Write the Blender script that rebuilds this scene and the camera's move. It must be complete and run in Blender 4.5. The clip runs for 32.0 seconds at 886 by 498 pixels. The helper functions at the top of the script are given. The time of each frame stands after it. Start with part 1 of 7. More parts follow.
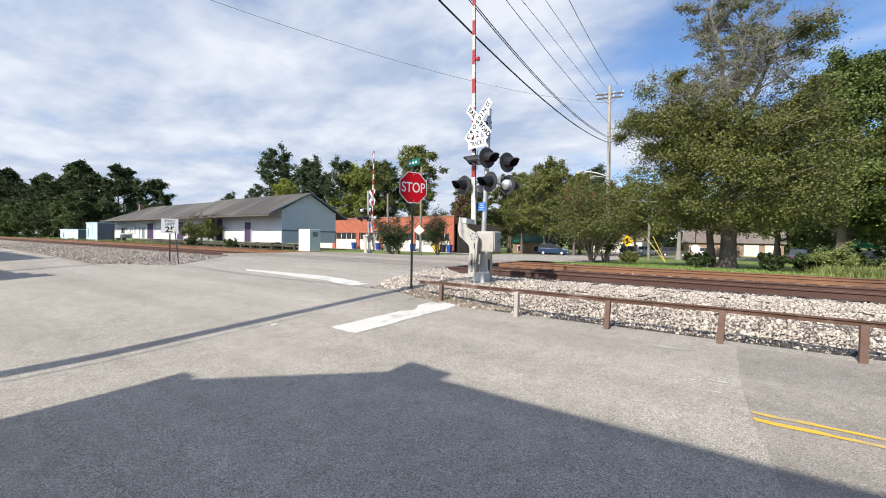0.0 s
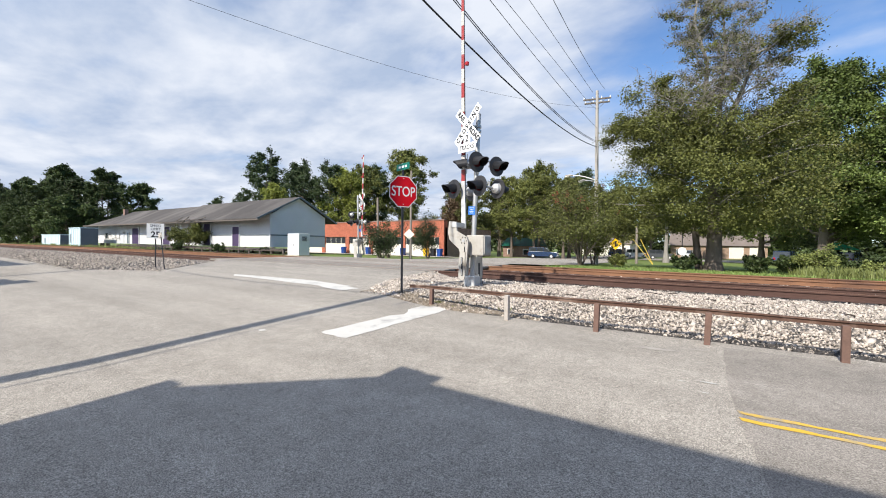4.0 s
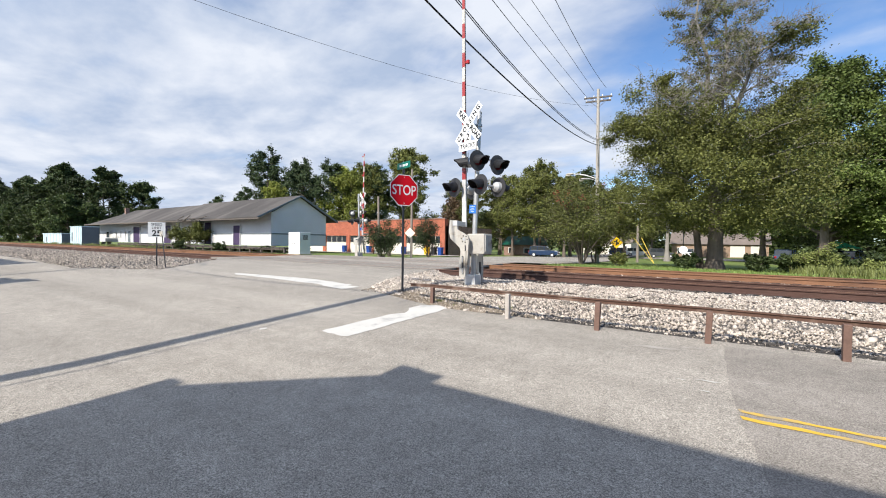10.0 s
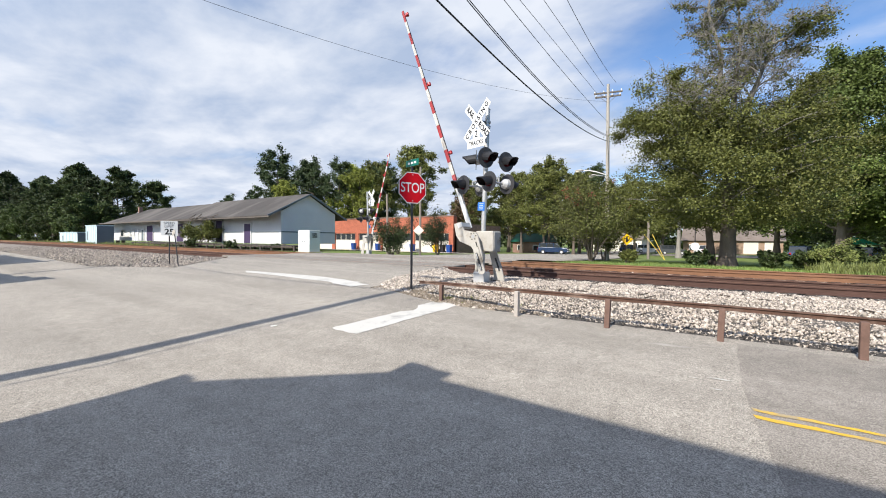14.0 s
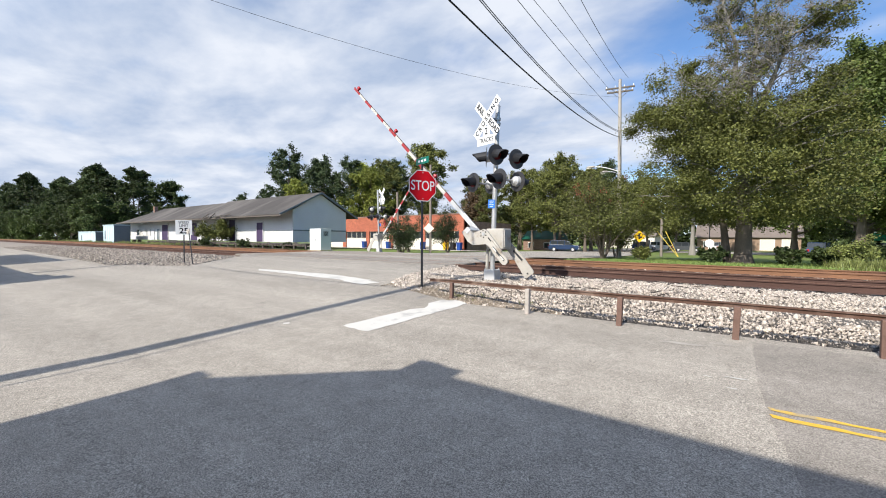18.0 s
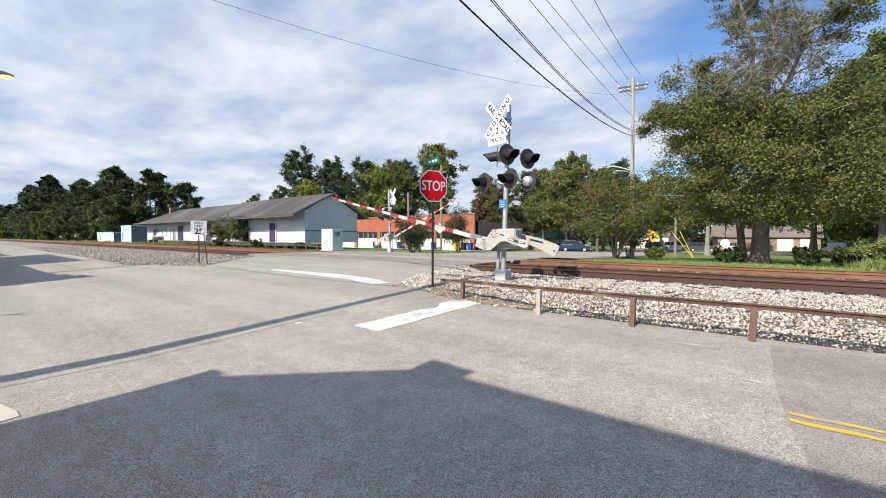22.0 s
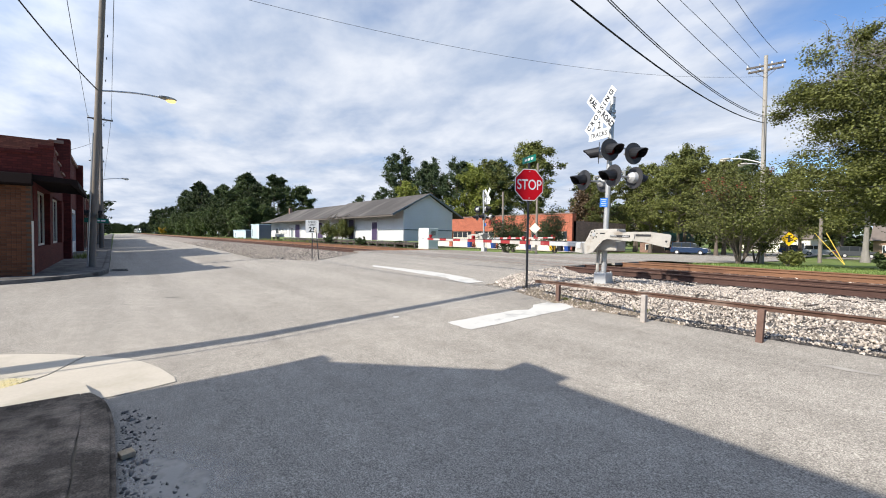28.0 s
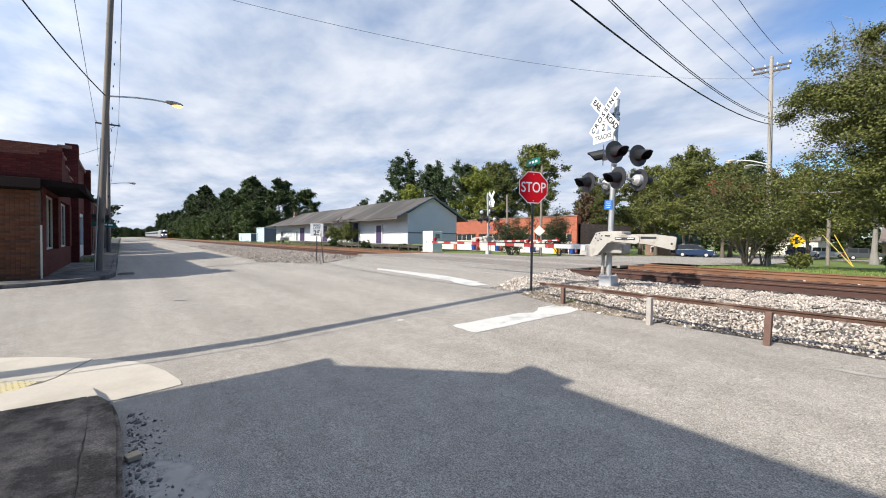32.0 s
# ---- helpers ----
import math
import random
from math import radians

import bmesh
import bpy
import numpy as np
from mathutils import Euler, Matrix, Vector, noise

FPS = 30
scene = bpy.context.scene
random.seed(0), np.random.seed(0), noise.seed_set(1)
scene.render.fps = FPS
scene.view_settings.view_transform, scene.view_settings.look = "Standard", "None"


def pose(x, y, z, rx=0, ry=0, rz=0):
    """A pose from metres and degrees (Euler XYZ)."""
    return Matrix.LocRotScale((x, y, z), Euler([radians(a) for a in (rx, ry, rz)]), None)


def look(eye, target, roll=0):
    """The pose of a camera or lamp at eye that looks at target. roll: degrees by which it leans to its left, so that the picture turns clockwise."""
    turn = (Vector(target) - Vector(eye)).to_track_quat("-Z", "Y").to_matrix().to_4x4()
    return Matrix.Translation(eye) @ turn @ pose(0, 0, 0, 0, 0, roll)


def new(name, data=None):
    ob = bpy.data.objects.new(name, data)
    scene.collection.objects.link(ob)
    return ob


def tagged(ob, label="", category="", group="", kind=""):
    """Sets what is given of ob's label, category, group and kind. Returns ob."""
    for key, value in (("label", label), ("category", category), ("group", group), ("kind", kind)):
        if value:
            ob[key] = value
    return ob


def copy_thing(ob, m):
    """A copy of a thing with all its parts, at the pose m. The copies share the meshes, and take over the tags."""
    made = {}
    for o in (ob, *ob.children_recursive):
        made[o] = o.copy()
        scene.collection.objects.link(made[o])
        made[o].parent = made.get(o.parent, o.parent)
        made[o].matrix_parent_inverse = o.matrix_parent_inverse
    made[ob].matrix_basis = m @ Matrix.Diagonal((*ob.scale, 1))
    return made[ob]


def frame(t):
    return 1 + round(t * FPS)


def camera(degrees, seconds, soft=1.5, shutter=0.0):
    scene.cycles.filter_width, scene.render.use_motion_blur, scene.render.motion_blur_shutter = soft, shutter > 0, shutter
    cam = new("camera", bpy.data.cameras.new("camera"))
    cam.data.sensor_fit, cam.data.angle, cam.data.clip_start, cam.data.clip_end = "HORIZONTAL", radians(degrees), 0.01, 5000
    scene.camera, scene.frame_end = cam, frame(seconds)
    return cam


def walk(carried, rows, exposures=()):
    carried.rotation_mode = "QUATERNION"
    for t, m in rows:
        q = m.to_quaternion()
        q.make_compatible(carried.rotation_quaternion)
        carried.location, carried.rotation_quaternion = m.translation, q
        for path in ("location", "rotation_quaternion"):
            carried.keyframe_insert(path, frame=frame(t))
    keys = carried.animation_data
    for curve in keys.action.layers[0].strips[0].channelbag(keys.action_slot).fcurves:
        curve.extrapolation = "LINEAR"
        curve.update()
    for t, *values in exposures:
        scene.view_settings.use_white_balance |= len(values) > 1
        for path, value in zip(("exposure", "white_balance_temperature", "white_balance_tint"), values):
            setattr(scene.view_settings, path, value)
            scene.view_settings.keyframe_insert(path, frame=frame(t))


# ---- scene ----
EYE = Vector((0.0, 0.0, 1.5))


def aim(yaw, pitch, roll):
    """Camera pose at the fixed eye: yaw to the left of +y, pitch up, lean, in degrees."""
    a, b = radians(yaw), radians(pitch)
    way = Vector((-math.sin(a) * math.cos(b), math.cos(a) * math.cos(b), math.sin(b)))
    return look(EYE, EYE + way, roll)


cam = camera(94.45, 32.0, soft=1.0)
walk(cam, [(t, aim(yaw, pitch, roll)) for t, yaw, pitch, roll in (
    (0, 35.35, -1.28, 0.97), (0.5, 35.35, -1.17, 1.06), (1, 35.23, -1.14, 1.12), (1.5, 35.01, -1.09, 1.11), (2, 34.74, -1.03, 1.02),
    (2.5, 34.48, -0.96, 0.91), (3, 34.26, -0.83, 0.87), (3.5, 34.1, -0.76, 0.79), (5.5, 33.87, -0.67, 0.64), (6, 33.9, -0.64, 0.69),
    (6.5, 33.97, -0.63, 0.78), (7, 34.04, -0.62, 0.8), (7.5, 34.1, -0.66, 0.83), (8, 34.1, -0.71, 0.84), (8.5, 34.09, -0.76, 0.81),
    (9, 34.07, -0.79, 0.76), (9.5, 34.09, -0.84, 0.74), (10, 34.1, -0.91, 0.71), (10.5, 34.13, -0.97, 0.66), (11, 34.15, -1.04, 0.66),
    (11.5, 34.16, -1.07, 0.64), (12, 34.27, -1.08, 0.63), (12.5, 34.49, -1.13, 0.61), (13, 34.75, -1.18, 0.58), (13.5, 35.04, -1.21, 0.56),
    (14, 35.31, -1.28, 0.51), (14.5, 35.5, -1.31, 0.48), (16.5, 36.51, -1.58, 0.34), (17, 36.68, -1.62, 0.31), (17.5, 36.76, -1.62, 0.29),
    (18, 36.75, -1.6, 0.27), (18.5, 36.74, -1.61, 0.24), (19, 36.81, -1.64, 0.23), (19.5, 36.89, -1.67, 0.27), (20, 37.05, -1.69, 0.3),
    (20.5, 37.22, -1.7, 0.31), (21, 37.43, -1.68, 0.29), (21.5, 37.73, -1.63, 0.28), (22, 38.26, -1.58, 0.21), (22.5, 39.13, -1.5, 0.23),
    (23, 40.31, -1.42, 0.27), (23.5, 41.7, -1.34, 0.33), (24, 43.23, -1.32, 0.41), (24.5, 44.75, -1.36, 0.53), (25, 46.15, -1.46, 0.57),
    (25.5, 47.32, -1.6, 0.61), (27.5, 50.86, -1.81, 0.71), (28, 51.32, -1.76, 0.81), (28.5, 51.56, -1.72, 0.89), (29, 51.67, -1.62, 0.89),
    (29.5, 51.73, -1.54, 0.94), (30, 51.79, -1.5, 0.89), (30.5, 51.84, -1.44, 0.84), (31, 51.9, -1.42, 0.77), (31.5, 51.92, -1.38, 0.7),
    (32, 51.92, -1.36, 0.65))])

# ---- light ----
SUN_EL, SUN_AZ = radians(38.5), radians(180.0)   # the sun stands over -y
scene.view_settings.exposure = 0.39
world = bpy.data.worlds.new("sky")
scene.world = world
world.use_nodes = True
wn, wl = world.node_tree.nodes, world.node_tree.links
wn.clear()


def wnode(kind, **values):
    n = wn.new(kind)
    for k, v in values.items():
        n.inputs[k].default_value = v
    return n


sky = wn.new("ShaderNodeTexSky")
sky.sky_type, sky.sun_disc = "NISHITA", False
sky.sun_elevation, sky.sun_rotation = SUN_EL, SUN_AZ
sky.air_density, sky.dust_density, sky.ozone_density = 1.0, 0.6, 2.0
geo = wn.new("ShaderNodeTexCoord")
split = wn.new("ShaderNodeSeparateXYZ")
wl.new(geo.outputs["Generated"], split.inputs[0])
# clouds lie on a flat deck: direction divided by its height
lift = wn.new("ShaderNodeMath")
lift.operation = "MAXIMUM"
wl.new(split.outputs["Z"], lift.inputs[0])
lift.inputs[1].default_value = 0.0
lift2 = wn.new("ShaderNodeMath")
lift2.operation = "ADD"
wl.new(lift.outputs[0], lift2.inputs[0])
lift2.inputs[1].default_value = 0.16
deck = wn.new("ShaderNodeVectorMath")
deck.operation = "DIVIDE"
wl.new(geo.outputs["Generated"], deck.inputs[0])
spread = wn.new("ShaderNodeCombineXYZ")
for k in range(3):
    wl.new(lift2.outputs[0], spread.inputs[k])
wl.new(spread.outputs[0], deck.inputs[1])
place = wn.new("ShaderNodeMapping")
wl.new(deck.outputs[0], place.inputs["Vector"])
place.inputs["Location"].default_value = (3.1, 1.7, 0.0)
place.inputs["Rotation"].default_value = (0, 0, radians(24))
place.inputs["Scale"].default_value = (0.8, 1.05, 0.3)
n1 = wnode("ShaderNodeTexNoise", Scale=1.25, Detail=9.0, Roughness=0.52, Distortion=0.1)
n2 = wnode("ShaderNodeTexNoise", Scale=2.6, Detail=10.0, Roughness=0.55, Distortion=0.15)
wl.new(place.outputs[0], n1.inputs["Vector"])
wl.new(place.outputs[0], n2.inputs["Vector"])
# the cover thins towards +x
thin = wn.new("ShaderNodeMapRange")
thin.inputs["From Min"].default_value, thin.inputs["From Max"].default_value = -0.42, 0.32
thin.inputs["To Min"].default_value, thin.inputs["To Max"].default_value = 0.225, -0.27
wl.new(split.outputs["X"], thin.inputs["Value"])
addc = wn.new("ShaderNodeMath")
addc.operation = "ADD"
wl.new(n1.outputs["Fac"], addc.inputs[0])
wl.new(thin.outputs[0], addc.inputs[1])
fine = wn.new("ShaderNodeMath")
fine.operation = "MULTIPLY_ADD"
wl.new(n2.outputs["Fac"], fine.inputs[0])
fine.inputs[1].default_value = 0.22
wl.new(addc.outputs[0], fine.inputs[2])
cover = wn.new("ShaderNodeMapRange")
cover.interpolation_type = "SMOOTHSTEP"
cover.inputs["From Min"].default_value, cover.inputs["From Max"].default_value = 0.48, 0.80
wl.new(fine.outputs[0], cover.inputs["Value"])
shade = wn.new("ShaderNodeMapRange")
shade.inputs["From Min"].default_value, shade.inputs["From Max"].default_value = 0.34, 0.66
shade.inputs["To Min"].default_value, shade.inputs["To Max"].default_value = 0.0, 1.0
wl.new(n2.outputs["Fac"], shade.inputs["Value"])
white = wn.new("ShaderNodeMix")
white.data_type = "RGBA"
white.inputs[6].default_value = (3.35, 4.1, 5.5, 1)
white.inputs[7].default_value = (6.1, 6.45, 7.15, 1)
wl.new(shade.outputs[0], white.inputs[0])
mixed = wn.new("ShaderNodeMix")
mixed.data_type = "RGBA"
wl.new(cover.outputs[0], mixed.inputs[0])
clear_sky = wn.new("ShaderNodeMix")
clear_sky.data_type, clear_sky.blend_type = "RGBA", "MULTIPLY"
clear_sky.inputs[0].default_value = 1.0
wl.new(sky.outputs[0], clear_sky.inputs[6])
clear_sky.inputs[7].default_value = (0.88, 1.07, 1.30, 1)
wl.new(clear_sky.outputs[2], mixed.inputs[6])
# cloud shines more towards the sun
toward = wn.new("ShaderNodeVectorMath")
toward.operation = "DOT_PRODUCT"
wl.new(geo.outputs["Generated"], toward.inputs[0])
toward.inputs[1].default_value = (0, -math.cos(SUN_EL), math.sin(SUN_EL))
halo = wn.new("ShaderNodeMapRange")
halo.interpolation_type = "SMOOTHSTEP"
halo.inputs["From Min"].default_value, halo.inputs["From Max"].default_value = 0.0, 1.0
halo.inputs["To Min"].default_value, halo.inputs["To Max"].default_value = 1.0, 2.4
wl.new(toward.outputs["Value"], halo.inputs["Value"])
lit = wn.new("ShaderNodeMix")
lit.data_type, lit.blend_type = "RGBA", "MULTIPLY"
lit.inputs[0].default_value = 1.0
wl.new(white.outputs[2], lit.inputs[6])
wl.new(halo.outputs[0], lit.inputs[7])
wl.new(lit.outputs[2], mixed.inputs[7])
back = wnode("ShaderNodeBackground", Strength=0.105)
wl.new(mixed.outputs[2], back.inputs["Color"])
out = wn.new("ShaderNodeOutputWorld")
wl.new(back.outputs[0], out.inputs[0])

sun = new("sun", bpy.data.lights.new("sun", "SUN"))
sun.data.energy, sun.data.angle, sun.data.color = 5.0, radians(0.55), (1.0, 0.94, 0.85)
sun.matrix_world = look((0, -math.cos(SUN_EL) * 50, math.sin(SUN_EL) * 50), (0, 0, 0))


# ---- materials ----
def mat(name, color, rough=0.8, metal=0.0, vary=0.25, scale=3.0, fine=40.0, bump=0.2, dirt=None, dirt_at=0.6,
        island=False, obj=False, spec=0.3, sheen=0.0, dirt_scale=None, stretch=(1, 1, 1)):
    """A surface with tone variation at two scales, fine relief, and dirt patches of its own colour."""
    m = bpy.data.materials.new(name)
    m.use_nodes = True
    nt, ln = m.node_tree.nodes, m.node_tree.links
    b = nt["Principled BSDF"]
    tc = nt.new("ShaderNodeTexCoord")
    mp = nt.new("ShaderNodeMapping")
    mp.inputs["Scale"].default_value = stretch
    ln.new(tc.outputs["Object"], mp.inputs[0])
    a = nt.new("ShaderNodeTexNoise")
    a.inputs["Scale"].default_value, a.inputs["Detail"].default_value = scale, 5
    f = nt.new("ShaderNodeTexNoise")
    f.inputs["Scale"].default_value, f.inputs["Detail"].default_value = fine, 3
    for n in (a, f):
        ln.new(mp.outputs[0], n.inputs["Vector"])
    mul = nt.new("ShaderNodeMath")
    mul.operation = "MULTIPLY_ADD"
    ln.new(f.outputs["Fac"], mul.inputs[0])
    mul.inputs[1].default_value = 0.6
    ln.new(a.outputs["Fac"], mul.inputs[2])
    last = mul.outputs[0]
    if island or obj:
        src = nt.new("ShaderNodeNewGeometry" if island else "ShaderNodeObjectInfo")
        ad = nt.new("ShaderNodeMath")
        ad.operation = "MULTIPLY_ADD"
        ln.new(src.outputs["Random Per Island" if island else "Random"], ad.inputs[0])
        ad.inputs[1].default_value = 0.9
        ln.new(last, ad.inputs[2])
        last = ad.outputs[0]
    hi = 1.35 if island or obj else 1.1
    lo = 0.85 if island or obj else 0.5
    mr = nt.new("ShaderNodeMapRange")
    mr.inputs["From Min"].default_value, mr.inputs["From Max"].default_value = lo - 0.25, hi + 0.25
    mr.inputs["To Min"].default_value, mr.inputs["To Max"].default_value = 1 - vary, 1 + vary
    ln.new(last, mr.inputs["Value"])
    mx = nt.new("ShaderNodeMix")
    mx.data_type, mx.blend_type = "RGBA", "MULTIPLY"
    mx.inputs[0].default_value = 1
    mx.inputs[6].default_value = (*color, 1)
    ln.new(mr.outputs[0], mx.inputs[7])
    col = mx.outputs[2]
    if dirt:
        d = nt.new("ShaderNodeTexNoise")
        d.inputs["Scale"].default_value, d.inputs["Detail"].default_value = dirt_scale or scale * 0.6, 7
        d.inputs["Roughness"].default_value = 0.65
        ln.new(mp.outputs[0], d.inputs["Vector"])
        dr = nt.new("ShaderNodeMapRange")
        dr.inputs["From Min"].default_value, dr.inputs["From Max"].default_value = dirt_at - 0.07, dirt_at + 0.1
        ln.new(d.outputs["Fac"], dr.inputs["Value"])
        dm = nt.new("ShaderNodeMix")
        dm.data_type = "RGBA"
        ln.new(dr.outputs[0], dm.inputs[0])
        ln.new(col, dm.inputs[6])
        dm.inputs[7].default_value = (*dirt, 1)
        col = dm.outputs[2]
    ln.new(col, b.inputs["Base Color"])
    b.inputs["Roughness"].default_value, b.inputs["Metallic"].default_value = rough, metal
    b.inputs["Specular IOR Level"].default_value = spec
    if bump:
        bp = nt.new("ShaderNodeBump")
        bp.inputs["Strength"].default_value, bp.inputs["Distance"].default_value = bump, 0.02
        ln.new(last, bp.inputs["Height"])
        ln.new(bp.outputs[0], b.inputs["Normal"])
    return m


def leaf_mat(name, color, vary=0.45):
    m = mat(name, color, 0.55, vary=vary, scale=0.35, fine=3.0, bump=0.0, island=True, spec=0.25)
    nt, ln = m.node_tree.nodes, m.node_tree.links
    b = nt["Principled BSDF"]
    tr = nt.new("ShaderNodeBsdfTranslucent")
    own = nt.new("ShaderNodeObjectInfo")
    tone = nt.new("ShaderNodeMapRange")
    tone.inputs["To Min"].default_value, tone.inputs["To Max"].default_value = 0.72, 1.28
    ln.new(own.outputs["Random"], tone.inputs["Value"])
    by = nt.new("ShaderNodeMix")
    by.data_type, by.blend_type = "RGBA", "MULTIPLY"
    by.inputs[0].default_value = 1
    ln.new(b.inputs["Base Color"].links[0].from_socket, by.inputs[6])
    ln.new(tone.outputs[0], by.inputs[7])
    ln.new(by.outputs[2], b.inputs["Base Color"])
    ln.new(by.outputs[2], tr.inputs["Color"])
    mix = nt.new("ShaderNodeMixShader")
    mix.inputs[0].default_value = 0.10
    ln.new(b.outputs[0], mix.inputs[1])
    ln.new(tr.outputs[0], mix.inputs[2])
    ln.new(mix.outputs[0], nt["Material Output"].inputs["Surface"])
    return m


def glow_mat(name, color, strength):
    m = bpy.data.materials.new(name)
    m.use_nodes = True
    b = m.node_tree.nodes["Principled BSDF"]
    b.inputs["Base Color"].default_value = (*color, 1)
    b.inputs["Emission Color"].default_value = (*color, 1)
    b.inputs["Emission Strength"].default_value = strength
    return m


def glass_mat(name, tint=(0.03, 0.035, 0.04)):
    return mat(name, tint, 0.08, vary=0.3, scale=0.7, bump=0.0, spec=0.6)


def asphalt_mat(name, color, speck=0.56, streak=0.09, crack=True, stain=0.09, blot=0.07):
    """Worn asphalt: stone speckle, traffic-worn streaks along the street, broad stains and a few hair cracks."""
    m = bpy.data.materials.new(name)
    m.use_nodes = True
    nt, ln = m.node_tree.nodes, m.node_tree.links
    b = nt["Principled BSDF"]
    tc = nt.new("ShaderNodeTexCoord")

    def noise_of(scale, detail, stretch=(1, 1, 1), rough=0.5):
        mp = nt.new("ShaderNodeMapping")
        mp.inputs["Scale"].default_value = stretch
        ln.new(tc.outputs["Object"], mp.inputs[0])
        n = nt.new("ShaderNodeTexNoise")
        n.inputs["Scale"].default_value, n.inputs["Detail"].default_value, n.inputs["Roughness"].default_value = scale, detail, rough
        ln.new(mp.outputs[0], n.inputs["Vector"])
        return n.outputs["Fac"]

    def ranged(src, lo, hi, a, z):
        r = nt.new("ShaderNodeMapRange")
        for k, v in zip(("From Min", "From Max", "To Min", "To Max"), (lo, hi, a, z)):
            r.inputs[k].default_value = v
        ln.new(src, r.inputs["Value"])
        return r.outputs[0]

    def times(p, q):
        k = nt.new("ShaderNodeMath")
        k.operation = "MULTIPLY"
        ln.new(p, k.inputs[0])
        ln.new(q, k.inputs[1])
        return k.outputs[0]

    grain = noise_of(115, 2)
    vor = nt.new("ShaderNodeTexVoronoi")
    vor.inputs["Scale"].default_value = 72
    ln.new(tc.outputs["Object"], vor.inputs["Vector"])
    sep = nt.new("ShaderNodeSeparateColor")
    ln.new(vor.outputs["Color"], sep.inputs[0])
    tone = times(ranged(grain, 0.36, 0.64, 1 - speck, 1 + speck), ranged(sep.outputs[0], 0, 1, 1 - speck * 0.4, 1 + speck * 0.4))
    tone = times(tone, ranged(noise_of(1.0, 3, (0.07, 1.3, 1)), 0.35, 0.65, 1 - streak, 1 + streak))
    tone = times(tone, ranged(noise_of(0.35, 6, (1, 1, 1), 0.62), 0.3, 0.7, 1 - stain, 1 + stain))
    tone = times(tone, ranged(noise_of(5, 6, (1, 1, 1), 0.6), 0.38, 0.62, 1 - blot, 1 + blot))
    if crack:
        warp = nt.new("ShaderNodeTexVoronoi")
        warp.feature = "DISTANCE_TO_EDGE"
        warp.inputs["Scale"].default_value = 0.28
        mx = nt.new("ShaderNodeMix")
        mx.data_type = "VECTOR"
        mx.inputs[0].default_value = 0.35
        ln.new(tc.outputs["Object"], mx.inputs[4])
        nn = nt.new("ShaderNodeTexNoise")
        nn.inputs["Scale"].default_value, nn.inputs["Detail"].default_value = 0.8, 6
        ln.new(tc.outputs["Object"], nn.inputs["Vector"])
        ad = nt.new("ShaderNodeVectorMath")
        ad.operation = "MULTIPLY_ADD"
        ln.new(nn.outputs["Color"], ad.inputs[0])
        ad.inputs[1].default_value = (3, 3, 0)
        ln.new(tc.outputs["Object"], ad.inputs[2])
        ln.new(ad.outputs[0], mx.inputs[5])
        ln.new(mx.outputs[1], warp.inputs["Vector"])
        line = ranged(warp.outputs["Distance"], 0.0, 0.006, 0.62, 1.0)
        gate_ = ranged(noise_of(0.5, 3), 0.5, 0.56, 0, 1)
        keep = nt.new("ShaderNodeMix")
        keep.data_type = "FLOAT"
        ln.new(gate_, keep.inputs[0])
        keep.inputs[2].default_value = 1.0
        ln.new(line, keep.inputs[3])
        tone = times(tone, keep.outputs[0])
    mix = nt.new("ShaderNodeMix")
    mix.data_type, mix.blend_type = "RGBA", "MULTIPLY"
    mix.inputs[0].default_value = 1
    mix.inputs[6].default_value = (*color, 1)
    ln.new(tone, mix.inputs[7])
    ln.new(mix.outputs[2], b.inputs["Base Color"])
    b.inputs["Roughness"].default_value, b.inputs["Specular IOR Level"].default_value = 0.92, 0.14
    bp = nt.new("ShaderNodeBump")
    bp.inputs["Strength"].default_value, bp.inputs["Distance"].default_value = 0.5, 0.006
    ln.new(grain, bp.inputs["Height"])
    ln.new(bp.outputs[0], b.inputs["Normal"])
    return m


